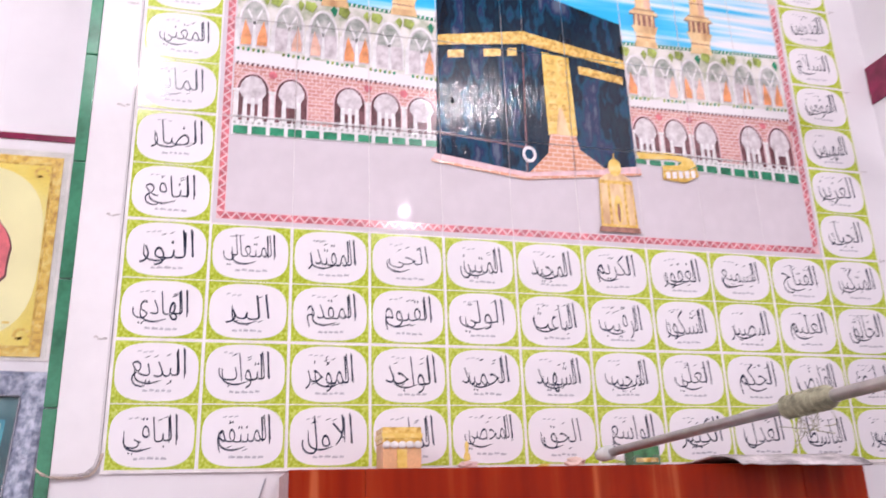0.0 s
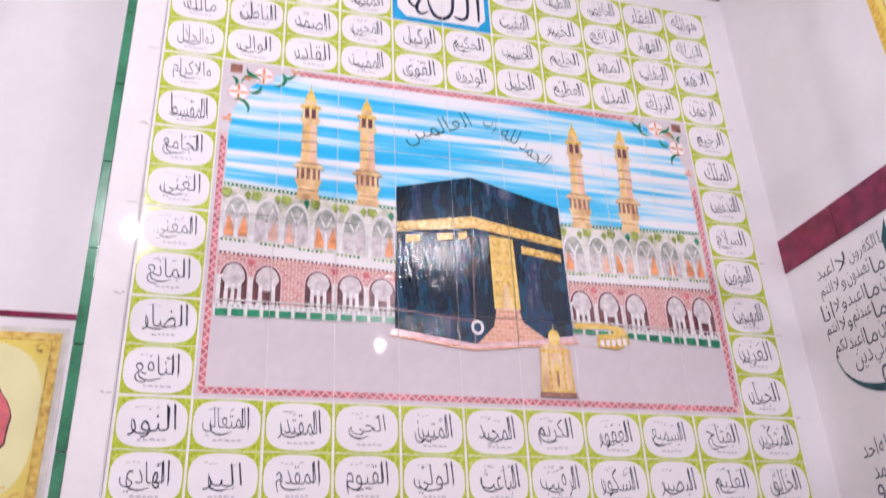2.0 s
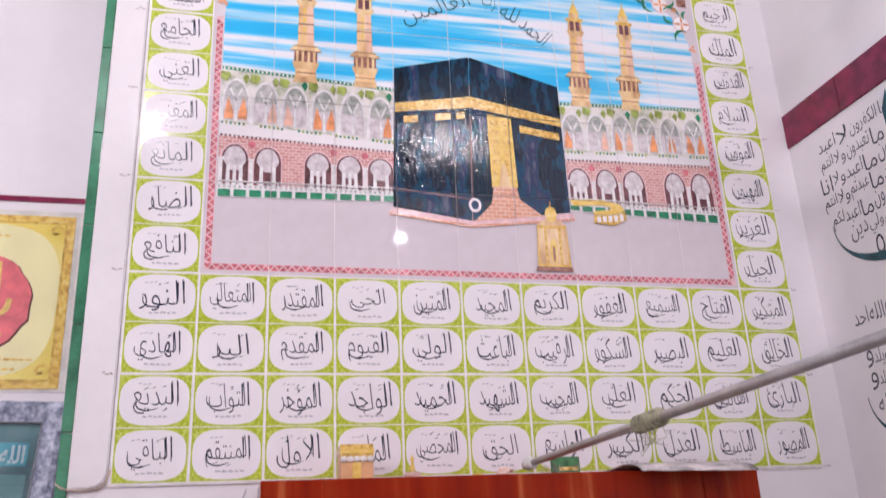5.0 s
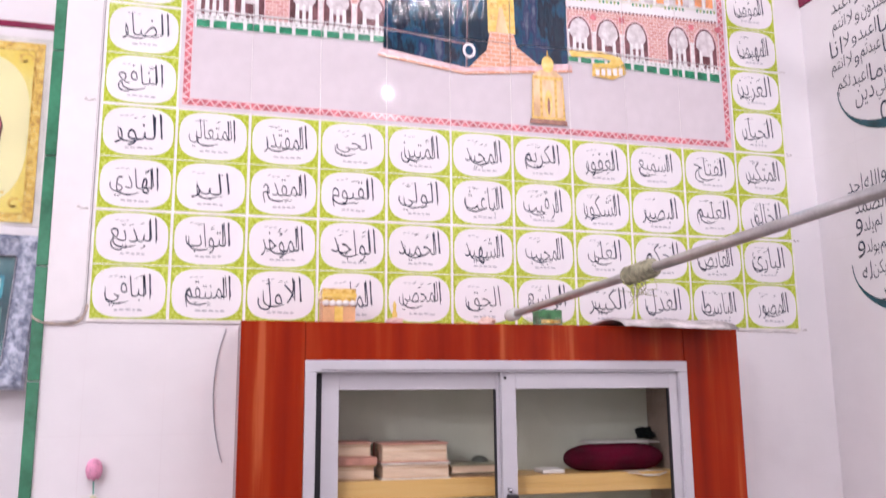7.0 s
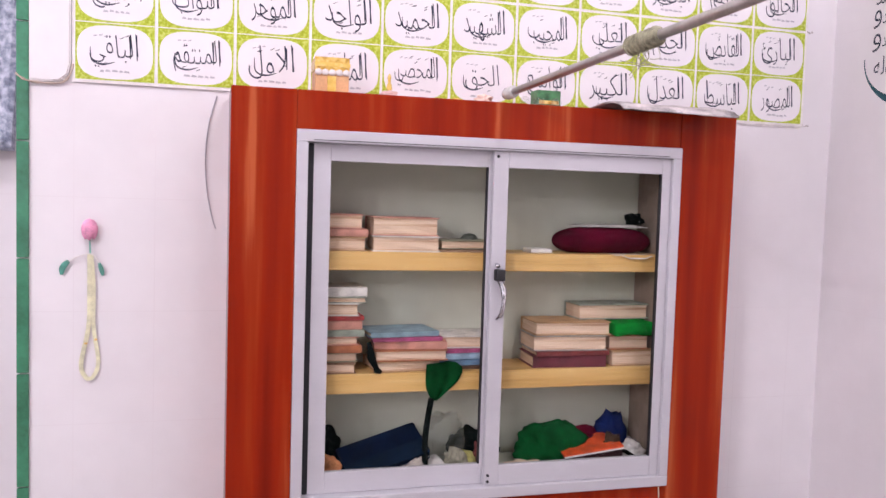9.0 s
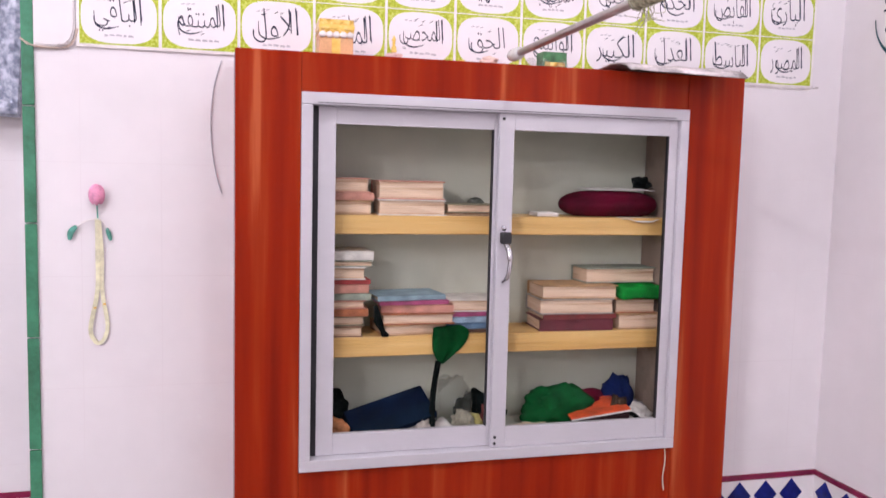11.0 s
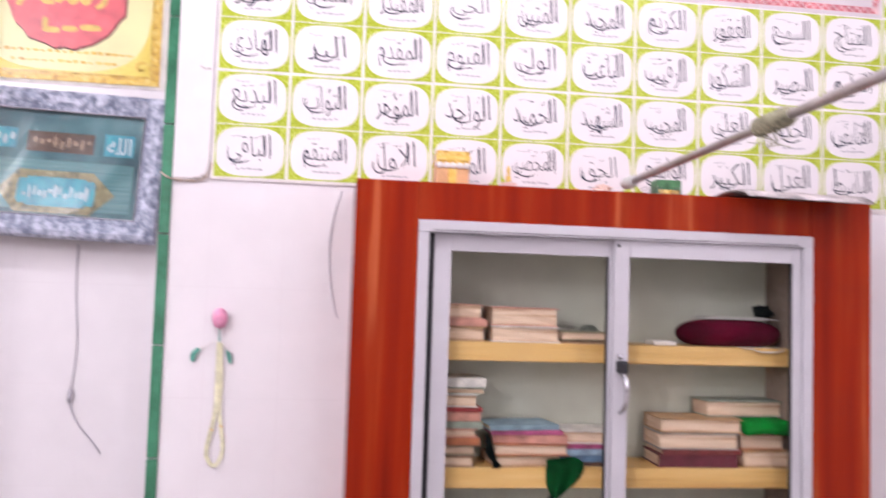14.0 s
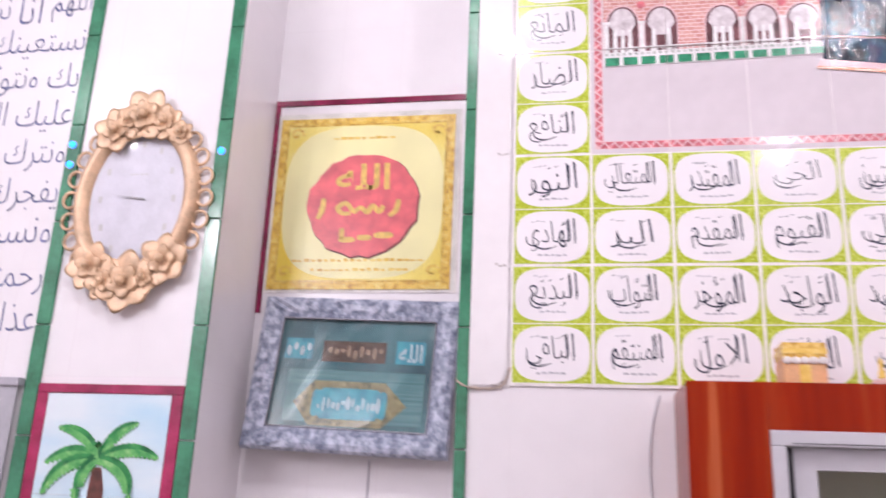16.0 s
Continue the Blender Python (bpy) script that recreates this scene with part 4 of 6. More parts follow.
p = Print("lantern_print", [M_GOLDP, M_TAN, M_YELLOWP, M_DARK, M_BROWNP], 14)
p.add([(1.266, 0.652), (1.382, 0.652), (1.376, 0.802), (1.272, 0.802)], M_GOLDP)
p.add([(1.258, 0.640), (1.388, 0.640), (1.386, 0.656), (1.262, 0.656)], M_BROWNP, 1)
for a, b, m in ((1.274, 1.296, M_TAN), (1.304, 1.346, M_TAN), (1.354, 1.374, M_TAN)):
    p.add(rect(a, b, 0.664, 0.790), m, 1)
p.add(oval(1.325, 0.71, 0.013, 0.045, 14), M_YELLOWP, 2)
p.add(oval(1.325, 0.70, 0.005, 0.03, 10), M_BROWNP, 3)
p.add([(1.268, 0.800), (1.380, 0.800), (1.350, 0.822), (1.300, 0.822)], M_TAN, 1)
p.add(oval(1.325, 0.842, 0.021, 0.028, 16), M_YELLOWP, 2)
p.add(rect(1.323, 1.327, 0.866, 0.888), M_GOLDP, 2)
p.done("small golden lantern shrine")

# the verse in the sky and the panel above
for word, u, v, w, h, turn in (("الحمد", 1.330, 1.565, 0.115, 0.080, -40), ("لله", 1.240, 1.635, 0.068, 0.066, -26), ("رب", 1.160, 1.662, 0.05, 0.056, -10), ("العالمين", 0.960, 1.618, 0.27, 0.088, 23)):
    bm = bmesh.new()
    ca, sa = math.cos(radians(turn)), math.sin(radians(turn))
    write(bm, word, lambda x, y, u=u, v=v, w=w, h=h, ca=ca, sa=sa: (MX + u + (x - 0.5) * w * ca - (y - 0.5) * h * sa, TY - 0.003, MZ + v + (x - 0.5) * w * sa + (y - 0.5) * h * ca), -0.016)
    part("verse_word", cut_joints(bm), M_TEALINK, mural, "dark teal lettering of a verse")
p = Print("panel_print", [M_AQUA, M_OVAL], 1)
p.add(rect(0.803, 1.197, 2.103, 2.397), M_AQUA)
e = 0.022
p.add([(0.855, 2.103 + e), (1.145, 2.103 + e), (1.178, 2.165), (1.178, 2.335), (1.145, 2.397 - e), (0.855, 2.397 - e), (0.822, 2.335), (0.822, 2.165)], M_OVAL, 1)
p.done("bright blue panel with a white field")
bm = bmesh.new()
YP = TY - 0.0016
for pts, ws in (([(1.146, 2.340), (1.152, 2.25), (1.150, 2.150)], [0.017, 0.013, 0.007]),
                ([(1.104, 2.335), (1.108, 2.24), (1.104, 2.175), (1.080, 2.150), (1.050, 2.160)], [0.016, 0.013, 0.012, 0.016, 0.008]),
                ([(1.042, 2.352), (1.047, 2.25), (1.040, 2.180), (1.010, 2.142), (0.970, 2.150), (0.948, 2.205), (0.940, 2.262)], [0.017, 0.013, 0.012, 0.018, 0.017, 0.009, 0.004]),
                ([(0.940, 2.262), (0.915, 2.225), (0.898, 2.175), (0.915, 2.148), (0.945, 2.165)], [0.004, 0.012, 0.014, 0.012, 0.004]),
                ([(0.898, 2.175), (0.872, 2.195), (0.862, 2.245), (0.880, 2.282)], [0.012, 0.012, 0.008, 0.003]),
                ([(1.055, 2.362), (1.085, 2.366), (1.115, 2.375)], [0.003, 0.007, 0.003]),
                ([(0.985, 2.310), (0.978, 2.290), (0.992, 2.285), (0.996, 2.305), (1.004, 2.286), (1.014, 2.312)], [0.003, 0.007, 0.006, 0.004, 0.006, 0.003])):
    brush(bm, [(MX + a, MZ + b) for a, b in pts], ws, YP, 0, 8)
write_wall(bm, "جل جلاله", MX + 0.842, MX + 0.945, MZ + 2.300, MZ + 2.358, TY - 0.0016, 0.0)
part("panel_inscription", cut_joints(bm), M_INK, mural, "large dark blue lettering")

# white rounded edge strip beside the mural, the shadow at its foot drawn as a brown line
bm = bmesh.new()
prof = [(-0.294, 4.06), (-0.196, 4.06), (-0.196, 1.70), (-0.203, 1.672), (-0.222, 1.655), (-0.255, 1.651), (-0.294, 1.653)]
f = flat(bm, prof, WALL + 0.001)
r = bmesh.ops.extrude_face_region(bm, geom=[f])
for v in r["geom"]:
    if isinstance(v, bmesh.types.BMVert):
        v.co.y = WALL - 0.013
bmesh.ops.bevel(bm, geom=[e for e in bm.edges if all(abs(v.co.y - WALL + 0.013) < 1e-5 for v in e.verts)], offset=0.004, segments=2, affect="EDGES")
edge = solid("trim_9", bm, M_GLAZE, "raised white glazed strip along the mural's edge", "trim", kind="structure")
bm = bmesh.new()
rnd2 = random.Random(9)
pts = smooth_path([(-0.325, WALL - 0.012, 1.668), (-0.30, WALL - 0.010, 1.652), (-0.25, WALL - 0.006, 1.648), (-0.215, WALL - 0.008, 1.653), (-0.197, WALL - 0.009, 1.676), (-0.192, WALL - 0.006, 1.70)], 4)
tube(bm, pts, [0.0018 + rnd2.uniform(0, 0.0026) for _ in pts], 6)
part("shadow_line", bm, M_SHADOWLINE, edge, "rough brown line standing for the strip's shadow")
bm = bmesh.new()
rnd2 = random.Random(5)
for k in range(26):
    z = 1.7 + k * 0.092 + rnd2.uniform(-0.02, 0.02)
    lump(bm, (2.012, WALL - 0.001, z), (0.004, 0.004, rnd2.uniform(0.01, 0.06)), k, 0.3, 1)
for k in range(7):
    lump(bm, (1.80 + k * 0.033, WALL - 0.001, 1.649), (0.02, 0.004, 0.008), k, 0.3, 1)
tagged(part("mortar_edge", bm, M_GROUT, mural, "rough mortar along the mural's edge"), kind="stuff")


bm = bmesh.new()
r8 = random.Random(8)
for k in range(9):
    for x, d, yy in ((-0.206, -1, WALL - 0.0132), (2.014, 1, WALL - 0.0006)):
        z = MZ + 0.3 * k + r8.uniform(-0.006, 0.006)
        for q in range(3):
            lump(bm, (x + d * (0.004 + 0.010 * q), yy, z + r8.uniform(-0.004, 0.004)), (r8.uniform(0.005, 0.011), 0.0012, r8.uniform(0.003, 0.007)), k * 3 + q, 0.5, 1)
tagged(part("mortar_smudges", bm, material("grey_mortar", (0.52, 0.47, 0.46), 0.9, vary=0.2, scale=40), mural, "grey mortar smudged out of the joints"), kind="stuff")


# ---- the book cupboard ----
CX0, CX1, CZ0, CZ1, CF = 0.197, 1.593, 0.418, 1.642, 1.84
FX0, FX1, FZ0, FZ1 = 0.355, 1.418, 0.586, 1.545
cup = thing("cupboard", (0.9, WALL, CZ0), "red-brown laminate wall cupboard with sliding glass doors, full of books", "cupboard")
part("left_panel", boxed(CX0, FX0, CF, CF + 0.018, CZ0, CZ1, bevel=0.0015), M_WOOD, cup)
part("right_panel", boxed(FX1, CX1, CF, CF + 0.018, CZ0, CZ1, bevel=0.0015), M_WOOD, cup)
part("top_panel", boxed(FX0 + 0.0005, FX1 - 0.0005, CF + 0.001, CF + 0.018, FZ1, CZ1, bevel=0.0015), M_WOOD, cup)
part("bottom_panel", boxed(FX0 + 0.0005, FX1 - 0.0005, CF + 0.001, CF + 0.018, CZ0, FZ0, bevel=0.0015), M_WOOD, cup)
part("side_panel", boxed(CX0, CX0 + 0.018, CF + 0.0185, WALL - 0.001, CZ0, CZ1 - 0.0005), M_WOOD, cup)
part("side_panel", boxed(CX1 - 0.018, CX1, CF + 0.0185, WALL - 0.001, CZ0, CZ1 - 0.0005), M_WOOD, cup)
part("cupboard_top", boxed(CX0 + 0.019, CX1 - 0.019, CF + 0.0185, WALL - 0.001, CZ1 - 0.02, CZ1 - 0.0006), M_WOOD, cup)
part("cupboard_floor", boxed(CX0 + 0.019, CX1 - 0.019, CF + 0.0185, WALL - 0.001, CZ0, CZ0 + 0.02), M_WOOD, cup)
part("back_board", boxed(CX0 + 0.019, CX1 - 0.019, WALL - 0.012, WALL - 0.002, CZ0 + 0.021, CZ1 - 0.021), M_INSIDE, cup, "grey-white back board")
part("inner_side", boxed(0.340, 0.352, CF + 0.05, WALL - 0.013, 0.61, 1.60), M_INSIDE, cup)
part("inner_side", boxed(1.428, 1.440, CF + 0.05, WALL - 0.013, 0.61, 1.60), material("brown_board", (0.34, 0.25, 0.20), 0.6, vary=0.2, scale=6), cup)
part("inner_floor", boxed(0.353, 1.427, CF + 0.05, WALL - 0.013, 0.60, 0.625), M_INSIDE, cup)
part("inner_top", boxed(0.353, 1.427, CF + 0.05, WALL - 0.013, 1.55, 1.565), M_INSIDE, cup)
for z0, z1 in ((1.189, 1.239), (0.859, 0.912)):
    part("shelf", boxed(0.353, 1.427, CF + 0.085, WALL - 0.013, z0, z1, bevel=0.002), M_SHELF, cup, "pale pine shelf")
# outer aluminium frame
fr = part("frame", boxed(FX0, FX1, CF - 0.012, CF + 0.045, FZ1 - 0.030, FZ1, bevel=0.002), M_ALU, cup, "grey aluminium sliding door frame")
part("frame_bottom", boxed(FX0, FX1, CF - 0.012, CF + 0.045, FZ0, FZ0 + 0.030, bevel=0.002), M_ALU, fr)
part("frame_jamb", boxed(FX0, FX0 + 0.028, CF - 0.0118, CF + 0.045, FZ0 + 0.0302, FZ1 - 0.0302, bevel=0.002), M_ALU, fr)
part("frame_jamb", boxed(FX1 - 0.026, FX1, CF - 0.0118, CF + 0.045, FZ0 + 0.0302, FZ1 - 0.0302, bevel=0.002), M_ALU, fr)
# black strip on the frame's face in place of a shaded track groove
part("groove_shade_strip", boxed(FX0 + 0.04, FX1 - 0.04, CF - 0.0128, CF - 0.0115, FZ1 - 0.026, FZ1 - 0.024), M_RUBBER, fr)
# black strip put in for the dark of the gap beside the left door
part("dark_gap_strip", boxed(FX0 + 0.0282, FX0 + 0.0465, CF + 0.022, CF + 0.034, FZ0 + 0.031, FZ1 - 0.031), M_RUBBER, fr)


def sliding_door(x0, x1, y0, z0, z1, left, right, top, bottom):
    d = part("sliding_door", boxed(x0, x0 + left, y0, y0 + 0.018, z0, z1, bevel=0.0015), M_ALU, cup, "sliding door of aluminium and clear glass")
    part("stile", boxed(x1 - right, x1, y0, y0 + 0.018, z0, z1, bevel=0.0015), M_ALU, d)
    part("top_rail", boxed(x0 + left, x1 - right, y0 + 0.0005, y0 + 0.0175, z1 - top, z1, bevel=0.0015), M_ALU, d)
    part("bottom_rail", boxed(x0 + left, x1 - right, y0 + 0.0005, y0 + 0.0175, z0, z0 + bottom, bevel=0.0015), M_ALU, d)
    g = part("pane", boxed(x0 + left, x1 - right, y0 + 0.007, y0 + 0.011, z0 + bottom, z1 - top), glass, d)
    g.visible_shadow = False
    part("seal", boxed(x1 - right - 0.004, x1 - right, y0 + 0.001, y0 + 0.012, z0 + bottom, z1 - top), M_RUBBER, d)
    return d


ld = sliding_door(0.400, 0.892, CF + 0.021, 0.6165, 1.5145, 0.044, 0.03, 0.0435, 0.055)
rd = sliding_door(0.870, 1.3915, CF + 0.001, 0.6165, 1.5145, 0.041, 0.026, 0.0435, 0.055)
# lock and handle on the meeting stile
part("lock", boxed(0.878, 0.905, CF - 0.022, CF + 0.002, 1.172, 1.203, bevel=0.004), M_RUBBER, rd, "black lock block")
bm = bmesh.new()
tube(bm, [(0.885, CF - 0.004, 1.215), (0.885, CF - 0.014, 1.212)], 0.006)
tube(bm, smooth_path([(0.892, CF - 0.012, 1.172), (0.897, CF - 0.028, 1.15), (0.897, CF - 0.032, 1.115), (0.893, CF - 0.026, 1.085), (0.888, CF - 0.006, 1.07)], 5), [0.008] * 8 + [0.006] * 9 + [0.005] * 4, 10)
part("handle", bm, M_CHROME, rd, "curved chrome pull handle", smooth=True)
for z in (1.500, 0.628, 0.645):
    part("screw", tube(bmesh.new(), [(0.88, CF + 0.0005, z), (0.88, CF - 0.003, z)], 0.004, 8), M_RUBBER, rd)

# ---- books and bundles in the cupboard ----
SHELF1, SHELF2, SHELF0 = 1.239, 0.912, 0.625


def book(x0, x1, y0, z0, h, key, color, depth=0.13, turn=0.0, tilt=0.0, label="", group="books in the cupboard", spine_front=False):
    """A lying book: pages with two boards and a spine at the back or the front."""
    c = Vector(((x0 + x1) / 2, y0 + depth / 2, z0))
    b = thing("book", c, label or f"old {key} book lying flat on a cupboard shelf", "book", group)
    w, d = (x1 - x0) / 2, depth / 2
    t = min(0.003, h * 0.14)
    bm = boxed(-w + 0.005, w - 0.005, -d + 0.006, d - 0.003, t, h - t)
    bmesh.ops.subdivide_edges(bm, edges=bm.edges[:], cuts=2, use_grid_fill=True)
    for v in bm.verts:
        v.co.y += 0.004 * noise.noise(Vector((v.co.x * 30 + x0 * 90, z0 * 70, v.co.z * 80)))
    pages = part("pages", bm, M_PAGES, b)
    m = cover(key, color)
    lo = part("cover", boxed(-w, w, -d, d, 0, t, bevel=0.0008), m, b)
    hi = part("cover", boxed(-w, w, -d, d, h - t, h, bevel=0.0008), m, b)
    ys = -d if spine_front else d
    sp = part("spine", boxed(-w, w, ys - 0.0015, ys + 0.0015, 0.0004, h - 0.0004, bevel=0.0007), m, b)
    for o in (pages, lo, hi, sp):
        o.matrix_parent_inverse = Matrix.Identity(4)
    b.rotation_euler = (0, radians(tilt), radians(turn))
    return b


def pile(x0, x1, y0, z, spec, depth=0.13, seed=1, loose=1.0):
    r = random.Random(seed)
    for h, key, col, front in spec:
        j = r.uniform(-0.006, 0.006) * loose
        book(x0 + j, x1 + j + r.uniform(-0.008, 0.004), y0 + r.uniform(0, 0.012), z, h, key, col, depth, r.uniform(-3, 3) * loose, spine_front=front)
        z += h + 0.0006
    return z


PINKC, TANC, REDC, WHITEC, BLUEC, MARC, GREYC, OLVC = (0.58, 0.27, 0.21), (0.46, 0.27, 0.13), (0.38, 0.04, 0.04), (0.72, 0.68, 0.64), (0.12, 0.22, 0.36), (0.14, 0.02, 0.035), (0.36, 0.34, 0.32), (0.26, 0.24, 0.16)
pile(0.40, 0.558, 1.93, SHELF1, [(0.038, "tan", TANC, False), (0.020, "pale pink", PINKC, True), (0.038, "pale pink", PINKC, False)], seed=1)
pile(0.565, 0.748, 1.93, SHELF1, [(0.042, "worn white", WHITEC, False), (0.050, "rose", PINKC, False)], seed=2)
pile(0.755, 0.915, 1.945, SHELF1, [(0.008, "thin brown", (0.30, 0.17, 0.10), False), (0.024, "olive", OLVC, False)], seed=3)
pile(0.40, 0.548, 1.93, SHELF2, [(0.028, "brown", (0.25, 0.13, 0.08), False), (0.026, "olive", OLVC, False), (0.020, "rust", (0.42, 0.14, 0.06), True), (0.022, "rose", PINKC, False), (0.018, "grey green", (0.30, 0.34, 0.28), True), (0.024, "rose", PINKC, True), (0.012, "red", REDC, True), (0.034, "worn white", WHITEC, False), (0.016, "grey green", (0.30, 0.34, 0.28), False), (0.024, "worn white", WHITEC, True)], seed=4, loose=1.8)
pile(0.575, 0.775, 1.928, SHELF2, [(0.030, "tan", TANC, False), (0.030, "rust", (0.42, 0.22, 0.12), False), (0.022, "pale pink", PINKC, True), (0.012, "magenta", (0.42, 0.08, 0.20), True), (0.014, "blue grey", (0.22, 0.32, 0.38), True)], seed=5, loose=2.6)
pile(0.775, 0.935, 1.945, SHELF2, [(0.010, "dark brown", (0.12, 0.06, 0.04), True), (0.018, "blue", BLUEC, True), (0.016, "pale blue", (0.30, 0.42, 0.55), True), (0.012, "magenta", (0.42, 0.08, 0.20), True), (0.034, "white", WHITEC, False)], seed=6, loose=2.4)
pile(1.045, 1.275, 1.93, SHELF2, [(0.034, "maroon", MARC, True), (0.014, "dark red", (0.20, 0.03, 0.03), True), (0.044, "grey", GREYC, False), (0.038, "tan", TANC, False)], seed=7)
pile(1.285, 1.42, 1.935, SHELF2, [(0.046, "tan", TANC, False), (0.042, "rust", (0.40, 0.20, 0.10), False)], seed=8)
top = pile(1.19, 1.424, 1.975, SHELF2 + 0.1325, [(0.044, "grey green", (0.30, 0.32, 0.24), False)], 0.1, seed=9)


def bundle(name, at, size, seed, mat, label, rough=0.25, category="cloth"):
    """A crumpled heap with creased folds."""
    bm = lump(bmesh.new(), at, size, seed, rough, 4)
    mid = Vector((at[0], at[1], at[2] + size[2] * 0.4))
    for v in bm.verts:
        q = Vector(((v.co.x - at[0]) * 26 + seed, (v.co.y - at[1]) * 26, (v.co.z - at[2]) * 34 + (v.co.x - at[0]) * 20))
        fold = abs(noise.noise(q)) - 0.22 + 0.5 * (abs(noise.noise(q * 2.3)) - 0.22)
        d = (v.co - mid) * fold * 0.26
        v.co += d
        v.co.z = max(v.co.z, at[2])
    return solid(name, bm, mat, label, category, smooth=True)


# rounded dark dish behind the thin books
bm = bmesh.new()
tube(bm, [(0.868, 2.035, SHELF1 + z) for z in (0.0006, 0.018, 0.036, 0.046, 0.049)], [0.022, 0.027, 0.025, 0.016, 0.004], 20)
solid("dish", bm, material("grey_green_clay", (0.10, 0.11, 0.09), 0.6, vary=0.2, scale=30), "small rounded grey-green dish behind thin books", "dish", smooth=True)
# maroon roll with a white paper on it
bm = bmesh.new()
r = bmesh.ops.create_uvsphere(bm, u_segments=24, v_segments=12, radius=1)
for v in bm.verts:
    c = v.co.copy()
    c.x = math.copysign(abs(c.x) ** 0.55, c.x)
    n = 1 + 0.12 * noise.noise(c * 2.5)
    v.co = Vector((1.265 + c.x * 0.155, 2.0 + c.y * 0.055 * n, SHELF1 + 0.001 + (max(c.z, -0.85) + 0.85) / 1.85 * 0.075 * (0.9 + 0.1 * n)))
solid("cushion", bm, M_MAROONCL, "dark maroon velvet roll lying on the top shelf", "cushion", smooth=True)
bm = bmesh.new()
for k in range(3):
    box(bm, 1.18 + k * 0.01, 1.40 - k * 0.02, 1.97, 2.06, SHELF1 + 0.0775 + k * 0.002, SHELF1 + 0.079 + k * 0.002)
solid("paper_stack", bm, M_PAPER, "few loose white sheets lying on a maroon roll", "paper")
bundle("rag", (1.385, 2.03, SHELF1 + 0.084), (0.028, 0.02, 0.035), 3, M_BLACKCL, "small dark crumpled rag on white sheets", 0.4)
bm = bmesh.new()
box(bm, 1.025, 1.09, 1.95, 2.02, SHELF1 + 0.0005, SHELF1 + 0.012, bevel=0.002)
solid("booklet", bm, M_PAPER, "small white booklet on the top shelf", "book")
bm = bmesh.new()
g = [(1.27 + 0.12 * i / 5, 1.918 + 0.03 * j, SHELF1 + 0.0012 - (0.012 if j == 0 else 0) * (1 if 1 < i < 5 else 0.3)) for j in range(2) for i in range(6)]
vs = [bm.verts.new(q) for q in g]
for i in range(5):
    bm.faces.new((vs[i], vs[i + 1], vs[i + 7], vs[i + 6]))
sheet = solid("paper_sheet", bm, M_PAPER, "curled white sheet hanging over the top shelf's edge", "paper")
mod = sheet.modifiers.new("thick", "SOLIDIFY")
mod.thickness = 0.0008
# green cloth between the books
bm = bmesh.new()
box(bm, 1.283, 1.424, 1.922, 2.04, SHELF2 + 0.0895, SHELF2 + 0.129, bevel=0.012)
bmesh.ops.subdivide_edges(bm, edges=bm.edges[:], cuts=3, use_grid_fill=True)
for v in bm.verts:
    v.co += Vector((0, 1, 0.5)) * 0.012 * noise.noise(v.co * 16)
    v.co.z = max(v.co.z, SHELF2 + 0.0892)
solid("folded_cloth", bm, M_BRIGHTGR, "bright green folded cloth laid on old books", "cloth", smooth=True)
# green pouch hanging over the middle shelf on its dark cord
bm = bmesh.new()
LEFT = smooth_path([(0.722, 0, 0.934), (0.722, 0, 0.905), (0.724, 0, 0.870), (0.735, 0, 0.845), (0.742, 0, 0.836)], 4)
RIGHT = smooth_path([(0.800, 0, 0.942), (0.822, 0, 0.925), (0.814, 0, 0.892), (0.785, 0, 0.862), (0.750, 0, 0.836)], 4)
front, back = [], []
for i, (a, b) in enumerate(zip(LEFT, RIGHT)):
    for rows_, d, sgn in ((front, 0.0, -1), (back, 0.006, 1)):
        row = []
        for j in range(13):
            t = j / 12
            q = a.lerp(b, t)
            fold = 0.007 * math.sin(t * 11 + i * 0.15) * (0.4 + 0.6 * i / 16) + 0.006 * noise.noise(Vector((t * 4, i * 0.3, 2)))
            belly = 0.012 * math.sin(math.pi * t) * math.sin(math.pi * min(1, 0.2 + i / 18))
            row.append(bm.verts.new((q.x, 1.916 + sgn * belly + d + fold, q.z)))
        rows_.append(row)
for rows_ in (front, back):
    for r0, r1 in zip(rows_, rows_[1:]):
        for j in range(12):
            bm.faces.new((r0[j], r0[j + 1], r1[j + 1], r1[j]))
for r0, r1, q0, q1 in zip(front, front[1:], back, back[1:]):
    bm.faces.new((r0[0], r1[0], q1[0], q0[0]))
    bm.faces.new((r0[12], q0[12], q1[12], r1[12]))
pouch = solid("pouch", bm, M_GREENCL, "dark green cloth pouch hanging over a shelf's edge", "pouch", smooth=True)
part("cord", tube(bmesh.new(), smooth_path([(0.738, 1.917, 0.842), (0.728, 1.915, 0.78), (0.724, 1.917, 0.72), (0.728, 1.925, 0.632)], 5), 0.0085, 8), M_BLACKCL, pouch, "dark cord hanging down", smooth=True)
bm = bmesh.new()
for k in range(4):
    tube(bm, smooth_path([(0.562, 1.925, SHELF2 + 0.085 - k * 0.012), (0.575, 1.92, SHELF2 + 0.05 - k * 0.008), (0.585 + k * 0.004, 1.921, SHELF2 + 0.004)], 4), 0.006, 6)
solid("strap", bm, M_BLACKCL, "black cloth strap hanging beside the books", "strap", smooth=True)
